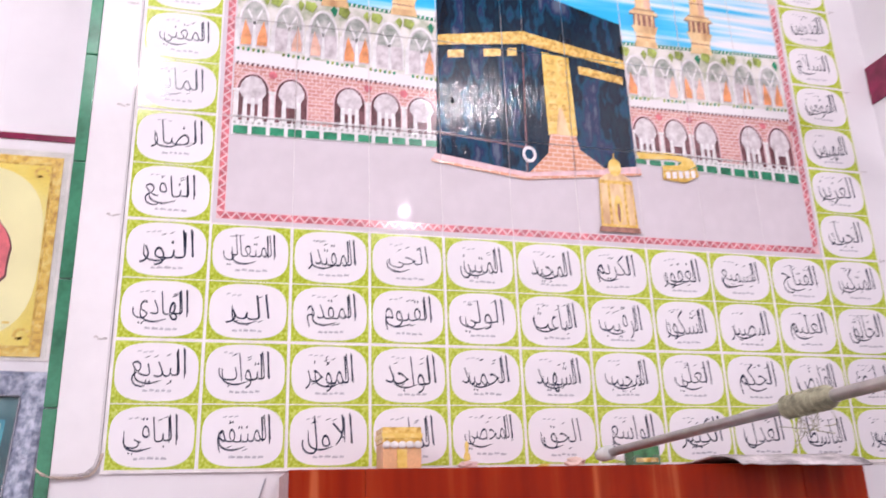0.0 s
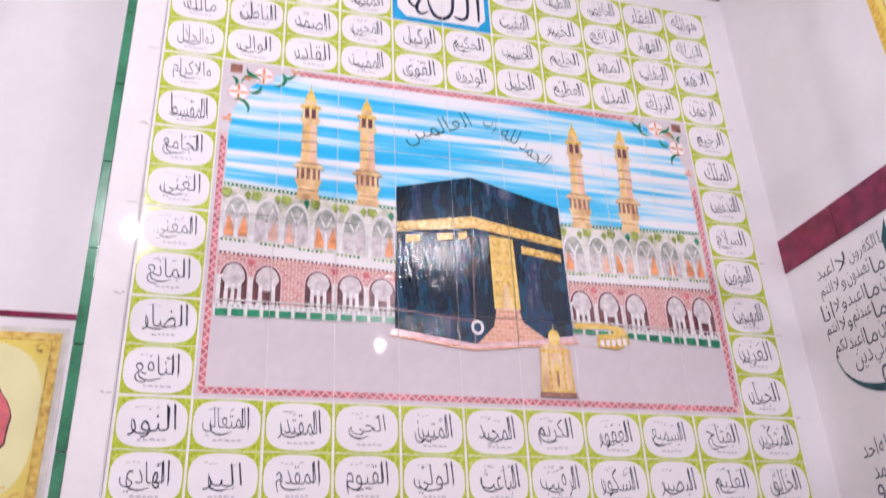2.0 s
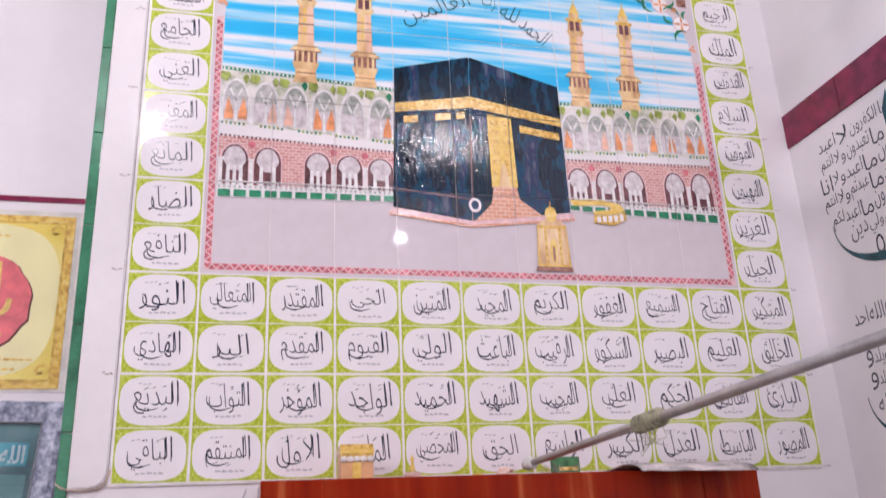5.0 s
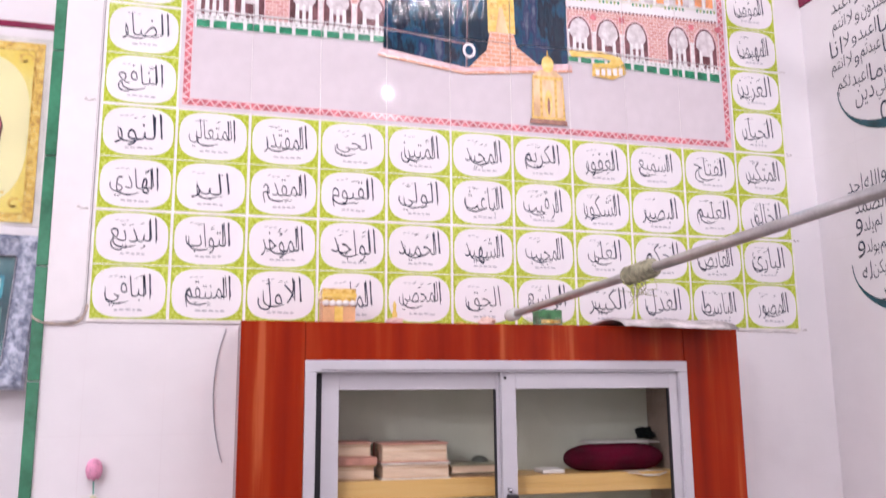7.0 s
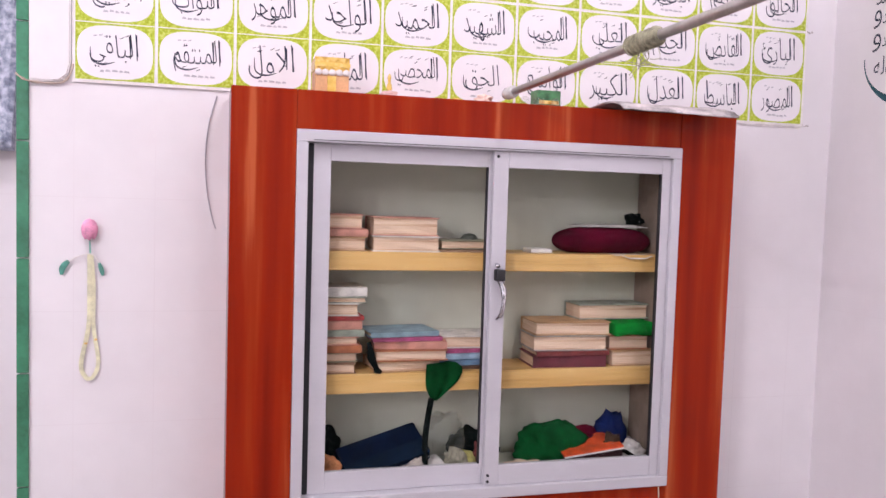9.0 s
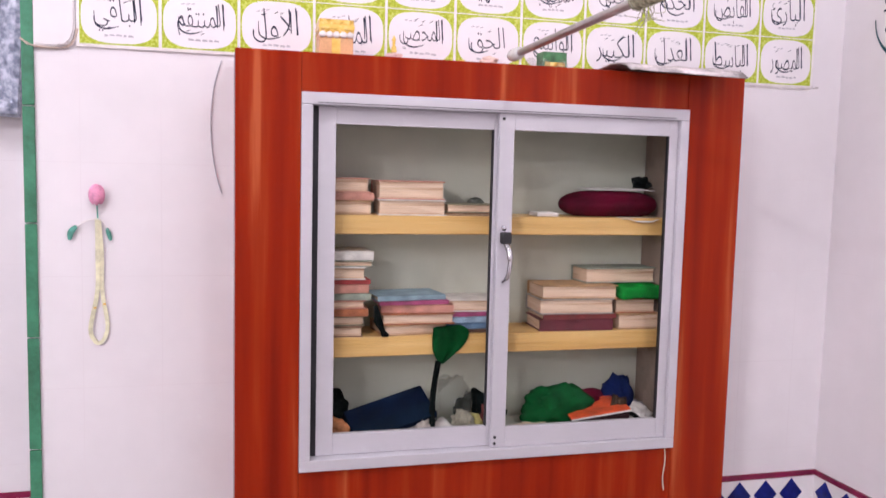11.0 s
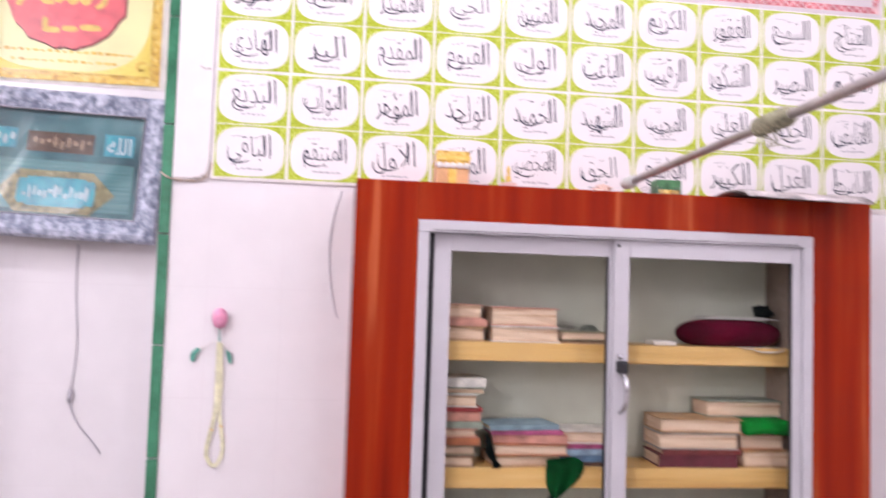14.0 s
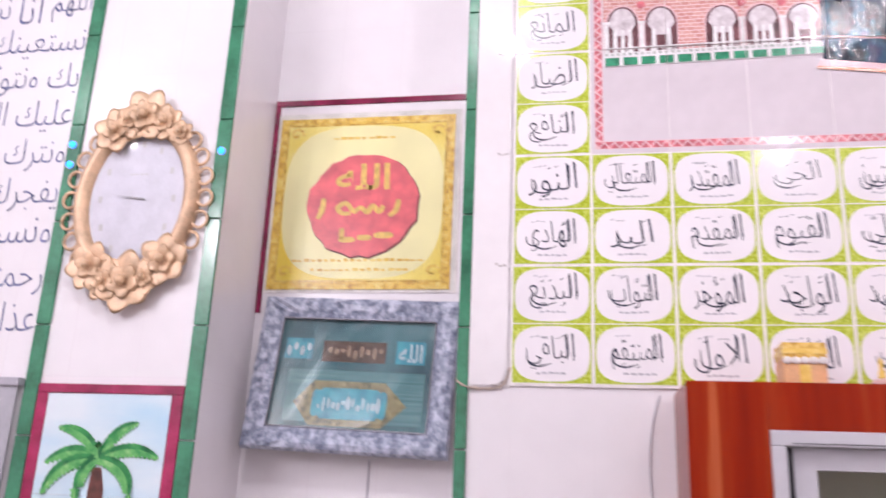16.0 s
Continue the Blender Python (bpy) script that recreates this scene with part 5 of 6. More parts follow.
# bottom of the cupboard
case = thing("document_case", (0.62, 1.975, 0.664), "dark navy zipped document case tilted over papers", "case")
c1 = part("shell", boxed(-0.118, 0.118, -0.060, 0.060, 0, 0.036, bevel=0.007), M_NAVYCL, case)
c2 = part("flap", boxed(-0.116, 0.116, -0.0625, -0.01, 0.0365, 0.040, bevel=0.0015), cloth("faded_navy_cloth", (0.005, 0.013, 0.030)), case, "faded navy flap")
c3 = part("zip", tube(bmesh.new(), [(-0.112, -0.061, 0.018), (0.112, -0.061, 0.018)], 0.002, 6), M_STEEL, case, "metal zip")
for o in (c1, c2, c3):
    o.matrix_parent_inverse = Matrix.Identity(4)
case.rotation_euler = (radians(30), radians(-15), radians(6))
for k, (x, z, a) in enumerate(((0.655, 0.627, -10), (0.69, 0.631, -13), (0.63, 0.6262, -6))):
    solid("paper_sheaf", boxed(-0.095, 0.095, -0.04, 0.04, 0, 0.007, bevel=0.001), M_PAPER, "white paper sheaf under a navy case", "paper", "papers in the cupboard").matrix_world = pose(x, 1.945 + 0.004 * k, z, 5, a, 4 * k)
bundle("cloth_bundle", (0.455, 1.955, SHELF0), (0.045, 0.035, 0.06), 7, cloth("peach_cloth", (0.62, 0.26, 0.12)), "peach cloth bundle in the cupboard corner")
bundle("cloth_bundle", (0.45, 2.03, SHELF0), (0.06, 0.04, 0.12), 17, M_BLACKCL, "black cloth bundle in the cupboard corner")
bundle("plastic_bag", (0.80, 1.99, SHELF0), (0.055, 0.04, 0.16), 11, film, "crumpled clear plastic bag on the cupboard floor", 0.45, "bag")
bundle("cloth_bundle", (0.885, 2.02, SHELF0), (0.065, 0.035, 0.10), 13, M_BLACKCL, "black patterned cloth bundle on the cupboard floor", 0.35)
bundle("cap", (0.845, 1.955, SHELF0), (0.04, 0.03, 0.055), 15, cloth("pale_yellow_cloth", (0.62, 0.58, 0.22)), "pale yellow knitted cap on the cupboard floor", 0.2, "cap")
bundle("paper_scraps", (0.765, 1.935, SHELF0), (0.055, 0.025, 0.03), 19, M_PAPER, "crumpled paper scraps on the cupboard floor", 0.5, "paper")
bundle("cap", (1.125, 1.985, SHELF0), (0.105, 0.05, 0.118), 24, M_GREENCL, "large dark green cloth cap lying folded", 0.22, "cap")
bundle("cloth_bundle", (1.22, 2.02, SHELF0), (0.10, 0.04, 0.085), 23, M_MAROONCL, "maroon cloth bundle behind an orange box")
ob_box = thing("box", (1.235, 1.962, 0.634), "flat orange-lidded box with dark maroon sides", "box")
sub = part("body", boxed(-0.086, 0.086, -0.055, 0.055, 0, 0.040, bevel=0.003), material("black_maroon_card", (0.030, 0.006, 0.010), 0.5, vary=0.3, scale=30), ob_box)
lid = part("lid", boxed(-0.090, 0.090, -0.059, 0.059, 0.0405, 0.049, bevel=0.002), material("orange_lid", (0.70, 0.09, 0.025), 0.45, vary=0.3, scale=18), ob_box, "orange lid")
rim = part("lid_rim", boxed(-0.091, 0.091, -0.0600, -0.0592, 0.0405, 0.0455), M_PAPER, ob_box, "torn white rim")
for o in (sub, lid, rim):
    o.matrix_parent_inverse = Matrix.Identity(4)
ob_box.rotation_euler = (radians(6), radians(-8), radians(-5))
r7 = random.Random(77)
for k, (x, y, col, nm) in enumerate(((0.535, 2.045, (0.02, 0.02, 0.03), "black"), (0.735, 2.05, (0.10, 0.09, 0.08), "dark grey"), (0.70, 1.93, (0.45, 0.40, 0.36), "grey"), (0.82, 1.93, (0.30, 0.28, 0.22), "khaki"), (0.90, 1.95, (0.16, 0.05, 0.05), "dark red"), (0.925, 1.985, (0.05, 0.07, 0.05), "dark olive"), (1.075, 2.04, (0.02, 0.06, 0.03), "dark green"), (1.30, 1.945, (0.05, 0.03, 0.02), "dark brown"), (1.315, 2.055, (0.36, 0.26, 0.16), "tan"), (1.385, 2.0, (0.28, 0.24, 0.26), "lilac grey"), (1.05, 1.985, (0.40, 0.34, 0.28), "beige"))):
    bundle("rag", (x, y, SHELF0), (r7.uniform(0.025, 0.045), 0.022, r7.uniform(0.035, 0.09)), 40 + k, cloth(nm.replace(" ", "_") + "_rag", col), f"crumpled {nm} rag on the cupboard floor", 0.5)
solid("strap_loop", tube(bmesh.new(), smooth_path([(1.29, 1.925, 0.628), (1.315, 1.915, 0.665), (1.345, 1.92, 0.655), (1.375, 1.92, 0.63)], 5), 0.006, 8), M_BLACKCL, "dark brown strap lying on the cupboard floor", "strap", smooth=True)
bundle("cloth_bundle", (1.335, 2.02, SHELF0 + 0.001), (0.05, 0.035, 0.13), 25, M_BLUECL, "blue cloth bundle on the cupboard floor", 0.4)
bundle("cloth_bundle", (1.36, 1.955, SHELF0), (0.05, 0.03, 0.05), 27, M_PAPER, "white crumpled cloth on the cupboard floor", 0.5)
bundle("paper_scraps", (1.03, 1.94, SHELF0), (0.06, 0.025, 0.022), 29, M_PAGES, "yellowed paper scraps on the cupboard floor", 0.5, "paper")

# string hanging from the door frame
solid("string", tube(bmesh.new(), smooth_path([(1.394, CF - 0.002, 0.60), (1.398, CF - 0.004, 0.55), (1.393, CF - 0.004, 0.50), (1.398, CF - 0.003, 0.46)], 5), 0.0016, 6), M_RIBBON, "thin pale string hanging from the cupboard frame", "string")

# ---- on top of the cupboard ----
CT = CZ1
# small golden cube model
cube = thing("cube_model", (0.447, 1.93, CT), "small golden cube shrine model with white trim", "model")
part("body", boxed(0.403, 0.489, 1.895, 1.975, CT, CT + 0.058, bevel=0.002), material("peach_gilt_card", (0.72, 0.40, 0.20), 0.45, vary=0.12, scale=20), cube)
part("top", boxed(0.402, 0.490, 1.894, 1.976, CT + 0.0582, CT + 0.092, bevel=0.002), M_GOLDP, cube)
part("band", boxed(0.4005, 0.4915, 1.8925, 1.9775, CT + 0.068, CT + 0.078), M_YELLOWP, cube)
part("door", boxed(0.434, 0.456, 1.8925, 1.8945, CT + 0.004, CT + 0.044), M_YELLOWP, cube, "bright yellow door")
bm = bmesh.new()
for k in range(5):
    lump(bm, (0.411 + k * 0.0175, 1.893, CT + 0.046), (0.0095, 0.004, 0.016), k, 0.1, 2)
part("lace_trim", bm, M_PAPER, cube, "white scalloped trim", smooth=True)
# small golden ornament
bm = bmesh.new()
for z0, z1, r0, r1 in ((0, 0.012, 0.016, 0.014), (0.012, 0.02, 0.006, 0.005), (0.02, 0.034, 0.008, 0.006), (0.034, 0.05, 0.004, 0.004), (0.05, 0.062, 0.006, 0.001)):
    tube(bm, [(0.595, 1.9, CT + z0), (0.595, 1.9, CT + z1)], [r0, r1], 12)
solid("ornament", bm, M_YELLOWP, "small golden tower ornament on the cupboard", "ornament", smooth=False)
bundle("wrapper", (0.592, 1.885, CT), (0.02, 0.012, 0.016), 31, material("pale_pink_wrap", (0.72, 0.48, 0.44), 0.4), "crumpled pink wrapper on the cupboard", 0.4, "wrapper")
bundle("wrapper", (0.847, 1.885, CT), (0.024, 0.016, 0.022), 33, material("peach_wrap", (0.78, 0.56, 0.48), 0.4), "peach paper wrapper on the cupboard", 0.4, "wrapper")
bundle("wrapper", (0.77, 1.88, CT), (0.012, 0.008, 0.008), 35, M_YELLOWP, "tiny yellow wrapper on the cupboard", 0.4, "wrapper")
gb = thing("small_box", (1.045, 1.93, CT), "small green and gold box on the cupboard", "box")
part("body", boxed(1.008, 1.078, 1.905, 1.955, CT, CT + 0.048, bevel=0.002), material("green_card", (0.06, 0.20, 0.08), 0.5, vary=0.3, scale=40), gb)
part("label", boxed(1.014, 1.072, 1.9035, 1.9048, CT + 0.010, CT + 0.020), M_GOLDP, gb)
for x in (0.965, 1.005, 1.055):
    tagged(part("bottle", lump(bmesh.new(), (x, 1.882, CT), (0.016, 0.012, 0.026), x * 30, 0.12, 2), film, smooth=True), "small clear plastic bottle lying on the cupboard", "bottle", "bottles on the cupboard")
# white cloth folded over the edge of the cupboard
bm = bmesh.new()
n, rows_ = 16, [(0.004, 0.20), (0.010, 0.10), (0.015, 0.03), (0.016, 0.0), (0.013, -0.036), (0.004, -0.074), (-0.010, -0.100)]
grid = []
for dz, dy in rows_:
    grid.append([bm.verts.new((1.185 + 0.345 * i / (n - 1), CF - 0.004 + dy + 0.004 * noise.noise(Vector((i * 0.5, dy * 20, 0))), CT + 0.003 + dz + 0.006 * max(0, noise.noise(Vector((i * 0.4, dy * 9, 3)))) - (0.006 * i / n if dy < 0 else 0))) for i in range(n)])
for a, b in zip(grid, grid[1:]):
    for i in range(n - 1):
        bm.faces.new((a[i], a[i + 1], b[i + 1], b[i]))
cl = solid("cloth", bm, cloth("grey_white_cloth", (0.66, 0.60, 0.60)), "white folded cloth lying over the cupboard's top edge", "cloth", smooth=True)
mod = cl.modifiers.new("thick", "SOLIDIFY")
mod.thickness = 0.004
# metal pole resting on the cupboard
P0, PD = Vector((0.909, 1.86, CT + 0.026)), Vector((0.010, -0.720, 0.018))
pole = thing("microphone_boom", P0, "pale metal boom pole resting on the cupboard top", "pole")
part("tube", tube(bmesh.new(), [P0, P0 + PD * 2.9], 0.0095, 14), M_STEEL, pole, smooth=True)
part("end_cap", tube(bmesh.new(), [P0 - PD * 0.03, P0 - PD * 0.005, P0 + PD * 0.05, P0 + PD * 0.06], [0.012, 0.0165, 0.0165, 0.011], 14), M_PLASTIC, pole, "pale plastic end", smooth=True)
wrap = part("binding", tube(bmesh.new(), [P0 + PD * a for a in (0.90, 0.915, 0.93, 1.0, 1.04, 1.055)], [0.011, 0.0175, 0.016, 0.0165, 0.0175, 0.011], 14), material("olive_twine", (0.34, 0.32, 0.22), 0.9, vary=0.3, scale=60, bump=0.6), pole, "wound olive twine binding", smooth=True)
for k in range(7):
    q = P0 + PD * (0.91 + 0.02 * k)
    bm = bmesh.new()
    nrm = PD.normalized()
    ring = []
    for j in range(17):
        a = 2 * math.pi * j / 16
        ring.append(q + Vector((1, 0, 0)) * 0.0175 * math.cos(a) + Vector((0, 0, 1)) * 0.0175 * math.sin(a))
    part("twine_turn", tube(bm, ring, 0.0018, 5, False), wrap.data.materials[0], wrap)
bm = bmesh.new()
r5 = random.Random(12)
for k in range(12):
    q = P0 + PD * r5.uniform(0.93, 1.04) + Vector((0, 0, -0.015))
    tube(bm, smooth_path([q, q + Vector((r5.uniform(-0.02, 0.02), 0, r5.uniform(-0.03, -0.01))), q + Vector((r5.uniform(-0.035, 0.03), r5.uniform(-0.01, 0.01), r5.uniform(-0.05, -0.015)))], 4), 0.0007, 4)
part("frayed_ends", bm, wrap.data.materials[0], wrap)

# ---- flower garland and cables on the wall ----
fl = thing("artificial_tulip", (-0.149, WALL - 0.012, 1.24), "pink artificial tulip with pale ribbon hung on the wall", "flower")
bm = bmesh.new()
for k, (dx, s, tw) in enumerate(((-0.008, 1.0, 0.3), (0.008, 1.0, -0.3), (0.0, 1.1, 0.0))):
    r = bmesh.ops.create_uvsphere(bm, u_segments=14, v_segments=10, radius=1)
    for v in r["verts"]:
        c = v.co.copy()
        w = 0.55 + 0.45 * math.cos(c.z * 1.1 - 0.3)
        v.co = Vector((-0.149 + dx + c.x * 0.013 * w * s + tw * 0.006 * c.z, WALL - 0.018 - 0.005 * (k == 2) + c.y * 0.011 * w, 1.277 + c.z * 0.026 * s))
part("petals", bm, M_PETAL, fl, "pink cloth petals", smooth=True)
part("stem", tube(bmesh.new(), [(-0.149, WALL - 0.016, 1.252), (-0.148, WALL - 0.012, 1.215)], 0.0022, 6), M_LEAFCL, fl)
bm = bmesh.new()
for path in ([(-0.148, WALL - 0.010, 1.214), (-0.175, WALL - 0.012, 1.208), (-0.200, WALL - 0.010, 1.192)], [(-0.148, WALL - 0.010, 1.214), (-0.135, WALL - 0.012, 1.205), (-0.126, WALL - 0.010, 1.188)]):
    tube(bm, smooth_path(path, 4), 0.0016, 6)
part("wire", bm, M_PAPER, fl)
for pts, w in (([(-0.200, 1.194), (-0.214, 1.178), (-0.217, 1.158)], 0.008), ([(-0.127, 1.190), (-0.121, 1.172), (-0.117, 1.156)], 0.006)):
    bm = bmesh.new()
    path = smooth_path([(x, WALL - 0.010, z) for x, z in pts], 4)
    tube(bm, path, [w * (0.35 + 0.65 * math.sin(math.pi * (i + 0.6) / len(path))) for i in range(len(path))], 8)
    for v in bm.verts:
        v.co.y = WALL - 0.010 + (v.co.y - WALL + 0.010) * 0.3
    part("leaf", bm, M_LEAFCL, fl, "faded green cloth leaf", smooth=True)


def strip_ribbon(bm, pts, w, depth=0.0015):
    pts = smooth_path(pts, 6)
    rows_ = []
    for i, q in enumerate(pts):
        d = (pts[min(i + 1, len(pts) - 1)] - pts[max(i - 1, 0)]).normalized()
        s = d.cross(Vector((0, 1, 0))).normalized() * w / 2
        rows_.append([bm.verts.new(q + s * k + Vector((0, dy, 0))) for k, dy in ((-1, 0), (1, 0), (1, depth), (-1, depth))])
    for a, b in zip(rows_, rows_[1:]):
        for i in range(4):
            bm.faces.new((a[i], a[(i + 1) % 4], b[(i + 1) % 4], b[i]))


bm = bmesh.new()
strip_ribbon(bm, [(-0.150, WALL - 0.010, 1.213), (-0.150, WALL - 0.009, 1.12), (-0.152, WALL - 0.009, 1.02), (-0.170, WALL - 0.009, 0.92), (-0.155, WALL - 0.008, 0.882)], 0.011)
strip_ribbon(bm, [(-0.146, WALL - 0.008, 1.213), (-0.140, WALL - 0.007, 1.12), (-0.140, WALL - 0.007, 1.02), (-0.128, WALL - 0.007, 0.93), (-0.140, WALL - 0.007, 0.888), (-0.158, WALL - 0.006, 0.882)], 0.010)
part("ribbon", bm, M_RIBBON, fl, "pale yellow ribbon loop")
for x, z in ((-0.158, 0.975), (-0.134, 0.985)):
    part("bead", lump(bmesh.new(), (x, WALL - 0.011, z), (0.005, 0.003, 0.005), 1, 0.1, 1), M_OCHRE, fl)

solid("wall_cable", tube(bmesh.new(), smooth_path([(0.165, WALL - 0.003, 1.640), (0.146, WALL - 0.004, 1.57), (0.137, WALL - 0.004, 1.48), (0.142, WALL - 0.004, 1.39), (0.155, WALL - 0.005, 1.32), (0.166, WALL - 0.007, 1.285)], 6), 0.0017, 6), M_CABLE, "thin grey wire looping down the wall", "cable")
cb = solid("frame_cable", tube(bmesh.new(), smooth_path([(-0.612, RECESS - 0.006, 1.478), (-0.612, RECESS - 0.004, 1.35), (-0.60, RECESS - 0.004, 1.18), (-0.608, RECESS - 0.006, 1.06), (-0.612, RECESS - 0.008, 1.02), (-0.59, RECESS - 0.006, 0.95), (-0.54, RECESS - 0.005, 0.89), (-0.516, RECESS - 0.007, 0.855)], 6), 0.0019, 6), M_CABLE, "thin grey lamp cable hanging below a picture frame", "cable")
part("switch", tube(bmesh.new(), [(-0.607, RECESS - 0.008, 1.045), (-0.609, RECESS - 0.008, 1.035), (-0.612, RECESS - 0.009, 1.012), (-0.611, RECESS - 0.009, 1.0)], [0.003, 0.007, 0.007, 0.003], 8), M_CABLE, cb, "grey inline switch", smooth=True)

# ---- yellow poster in the recess ----
po = thing("poster", (-0.657, RECESS, 1.95), "yellow poster with a rose-red seal in clear film", "poster")
PX0, PX1, PZ0, PZ1 = -0.932, -0.384, 1.942, 2.506
PY = RECESS - 0.006
part("film_sheet", boxed(PX0 - 0.018, PX1 + 0.02, RECESS - 0.003, RECESS + 0.0, PZ0 - 0.01, PZ1 + 0.018), M_PAPER, po, "white backing sheet")
part("ground", boxed(PX0, PX1, PY, RECESS - 0.0032, PZ0, PZ1), M_OCHRE, po, "ochre patterned border")
bm = bmesh.new()
flat(bm, rect(PX0 + 0.022, PX1 - 0.022, PZ0 + 0.022, PZ1 - 0.022), PY - 0.0005, 0)
flat(bm, rect(PX0 + 0.028, PX1 - 0.028, PZ0 + 0.028, PZ1 - 0.028), PY - 0.001, 1)
flat(bm, oval(-0.658, 2.224, 0.245, 0.25, 40, 3.2), PY - 0.0015, 2)
part("paper_field", bm, [M_GOLDP, M_YSTICK, M_CREAM], po)
for sx in (-1, 1):
    for sz in (-1, 1):
        bm = bmesh.new()
        cx, cz = -0.658 + sx * 0.222, 2.224 + sz * 0.228
        for k in range(10):
            a = 0.6 * k
            rr = 0.022 - 0.0018 * k
            flat(bm, oval(cx + rr * math.cos(a), cz + rr * math.sin(a), 0.005, 0.005, 8), PY - 0.002, 0)
        part("corner_scroll", bm, M_OCHRE, po)
rr = random.Random(21)
edge_pts = [(1 + rr.uniform(-0.03, 0.03)) for _ in range(40)]
bm = bmesh.new()
flat(bm, [(-0.652 + 0.172 * e * math.cos(2 * math.pi * k / 40), 2.207 + 0.170 * e * math.sin(2 * math.pi * k / 40)) for k, e in enumerate(edge_pts)], PY - 0.002, 0)
part("seal_edge", bm, M_REDDK, po)
bm = bmesh.new()
flat(bm, [(-0.655 + 0.170 * e * math.cos(2 * math.pi * k / 40), 2.211 + 0.168 * e * math.sin(2 * math.pi * k / 40)) for k, e in enumerate(edge_pts)], PY - 0.0025, 0)
part("seal", bm, M_RED, po, "rose-red round seal")
bm = bmesh.new()
write_wall(bm, "\u0627\u0644\u0644\u0647", -0.742, -0.575, 2.258, 2.346, PY - 0.0028, 0.022)
for lev, (pts, w) in enumerate((([(-0.545, 2.225), (-0.552, 2.190), (-0.572, 2.172)], 0.018),
                ([(-0.590, 2.205), (-0.602, 2.185), (-0.622, 2.205), (-0.638, 2.185), (-0.660, 2.200), (-0.680, 2.182)], 0.017),
                ([(-0.680, 2.185), (-0.705, 2.215), (-0.730, 2.200), (-0.715, 2.182), (-0.690, 2.182)], 0.016),
                ([(-0.775, 2.232), (-0.778, 2.195), (-0.790, 2.165)], 0.018))):
    brush(bm, pts, [w * 0.8, w, w * 0.7], PY - 0.003 - 0.0003 * lev, 0, 5)
for x0, z0, w, h in ((-0.72, 2.088, 0.05, 0.018), (-0.665, 2.094, 0.045, 0.018), (-0.615, 2.10, 0.06, 0.02), (-0.72, 2.10, 0.016, 0.035)):
    flat(bm, oval(x0 + w / 2, z0 + h / 2, w / 2, h / 2, 14, 3), PY - 0.003)
part("seal_lettering", bm, M_GOLDINK, po, "gold seal lettering")
bm = bmesh.new()
for z, x0, x1, n in ((2.43, -0.76, -0.56, 9), (2.028, -0.86, -0.46, 20), (1.998, -0.80, -0.50, 14)):
    for k in range(n):
        x = x0 + (x1 - x0) * k / n
        d = (x1 - x0) / n * rr.uniform(0.5, 0.85)
        flat(bm, rect(x, x + d, z, z + rr.uniform(0.005, 0.010)), PY - 0.002)
part("small_print", bm, M_OCHRE, po)
flm = part("clear_film", boxed(PX0 - 0.014, PX1 + 0.016, PY - 0.0062, PY - 0.0056, PZ0 - 0.006, PZ1 + 0.014), glass, po)
flm.visible_shadow = False
po.location += Vector((-0.030, 0, 0.030))
po.scale.x = 1.04

# ---- dark framed picture leaning below the poster ----
FRX, FRZ, FRW, FRH = -0.672, 1.487, 0.297, 0.455
pf = thing("picture_frame", (FRX, RECESS - 0.078, FRZ), "silver carved picture frame with dark teal calligraphy behind glass", "picture frame")


def rail(name, pts4, d0, d1):
    """A moulded side of the frame between outer and inner edge, in the frame's plane."""
    bm = bmesh.new()
    (a, b), (c, d) = pts4[:2], pts4[2:]
    steps = [(0.0, d0), (0.08, d1), (0.3, d1 + 0.006), (0.62, d1), (0.8, d1 - 0.006), (1.0, d0 + 0.008)]
    n = 26
    g = []
    for s, h in steps:
        row = []
        for i in range(n + 1):
            t = i / n
            p = Vector(a).lerp(Vector(b), t)
            q = Vector(c).lerp(Vector(d), t)
            w = p.lerp(q, s)
            carve = 0.008 * noise.noise(Vector((w.x * 45, w.y * 45, 1))) if 0.05 < s < 0.7 else 0
            row.append(bm.verts.new((w.x, -(h + carve), w.y)))
        g.append(row)
    for r0, r1 in zip(g, g[1:]):
        for i in range(n):
            bm.faces.new((r0[i], r0[i + 1], r1[i + 1], r1[i]))
    return bm


def lean(o):
    o.matrix_parent_inverse = Matrix.Identity(4)
    return o


W, HH, m = FRW, FRH, 0.066
for nm, q in (("top_rail", ((-W, HH), (W, HH), (-W + m, HH - m), (W - m, HH - m))), ("bottom_rail", ((-W, 0), (W, 0), (-W + m, m), (W - m, m))),
              ("side_rail", ((-W, 0), (-W, HH), (-W + m, m), (-W + m, HH - m))), ("side_rail", ((W, 0), (W, HH), (W - m, m), (W - m, HH - m)))):
    lean(part(nm, rail(nm, q, 0.004, 0.026), M_SILVER, pf, "carved silver moulding mottled dark and pale"))
bm = bmesh.new()
for k in range(60):
    t = k / 60
    for a, b in (((-W + m, m), (W - m, m)), ((-W + m, HH - m), (W - m, HH - m))):
        q = Vector(a).lerp(Vector(b), t)
        r = bmesh.ops.create_icosphere(bm, subdivisions=1, radius=0.0042, matrix=Matrix.Translation((q.x, -0.016, q.y)))
for k in range(42):
    t = k / 42
    for a, b in (((-W + m, m), (-W + m, HH - m)), ((W - m, m), (W - m, HH - m))):
        q = Vector(a).lerp(Vector(b), t)
        bmesh.ops.create_icosphere(bm, subdivisions=1, radius=0.0042, matrix=Matrix.Translation((q.x, -0.016, q.y)))
lean(part("beading", bm, material("silver_beads", (0.6, 0.6, 0.66), 0.25, 0.8), pf, "silver bead line"))
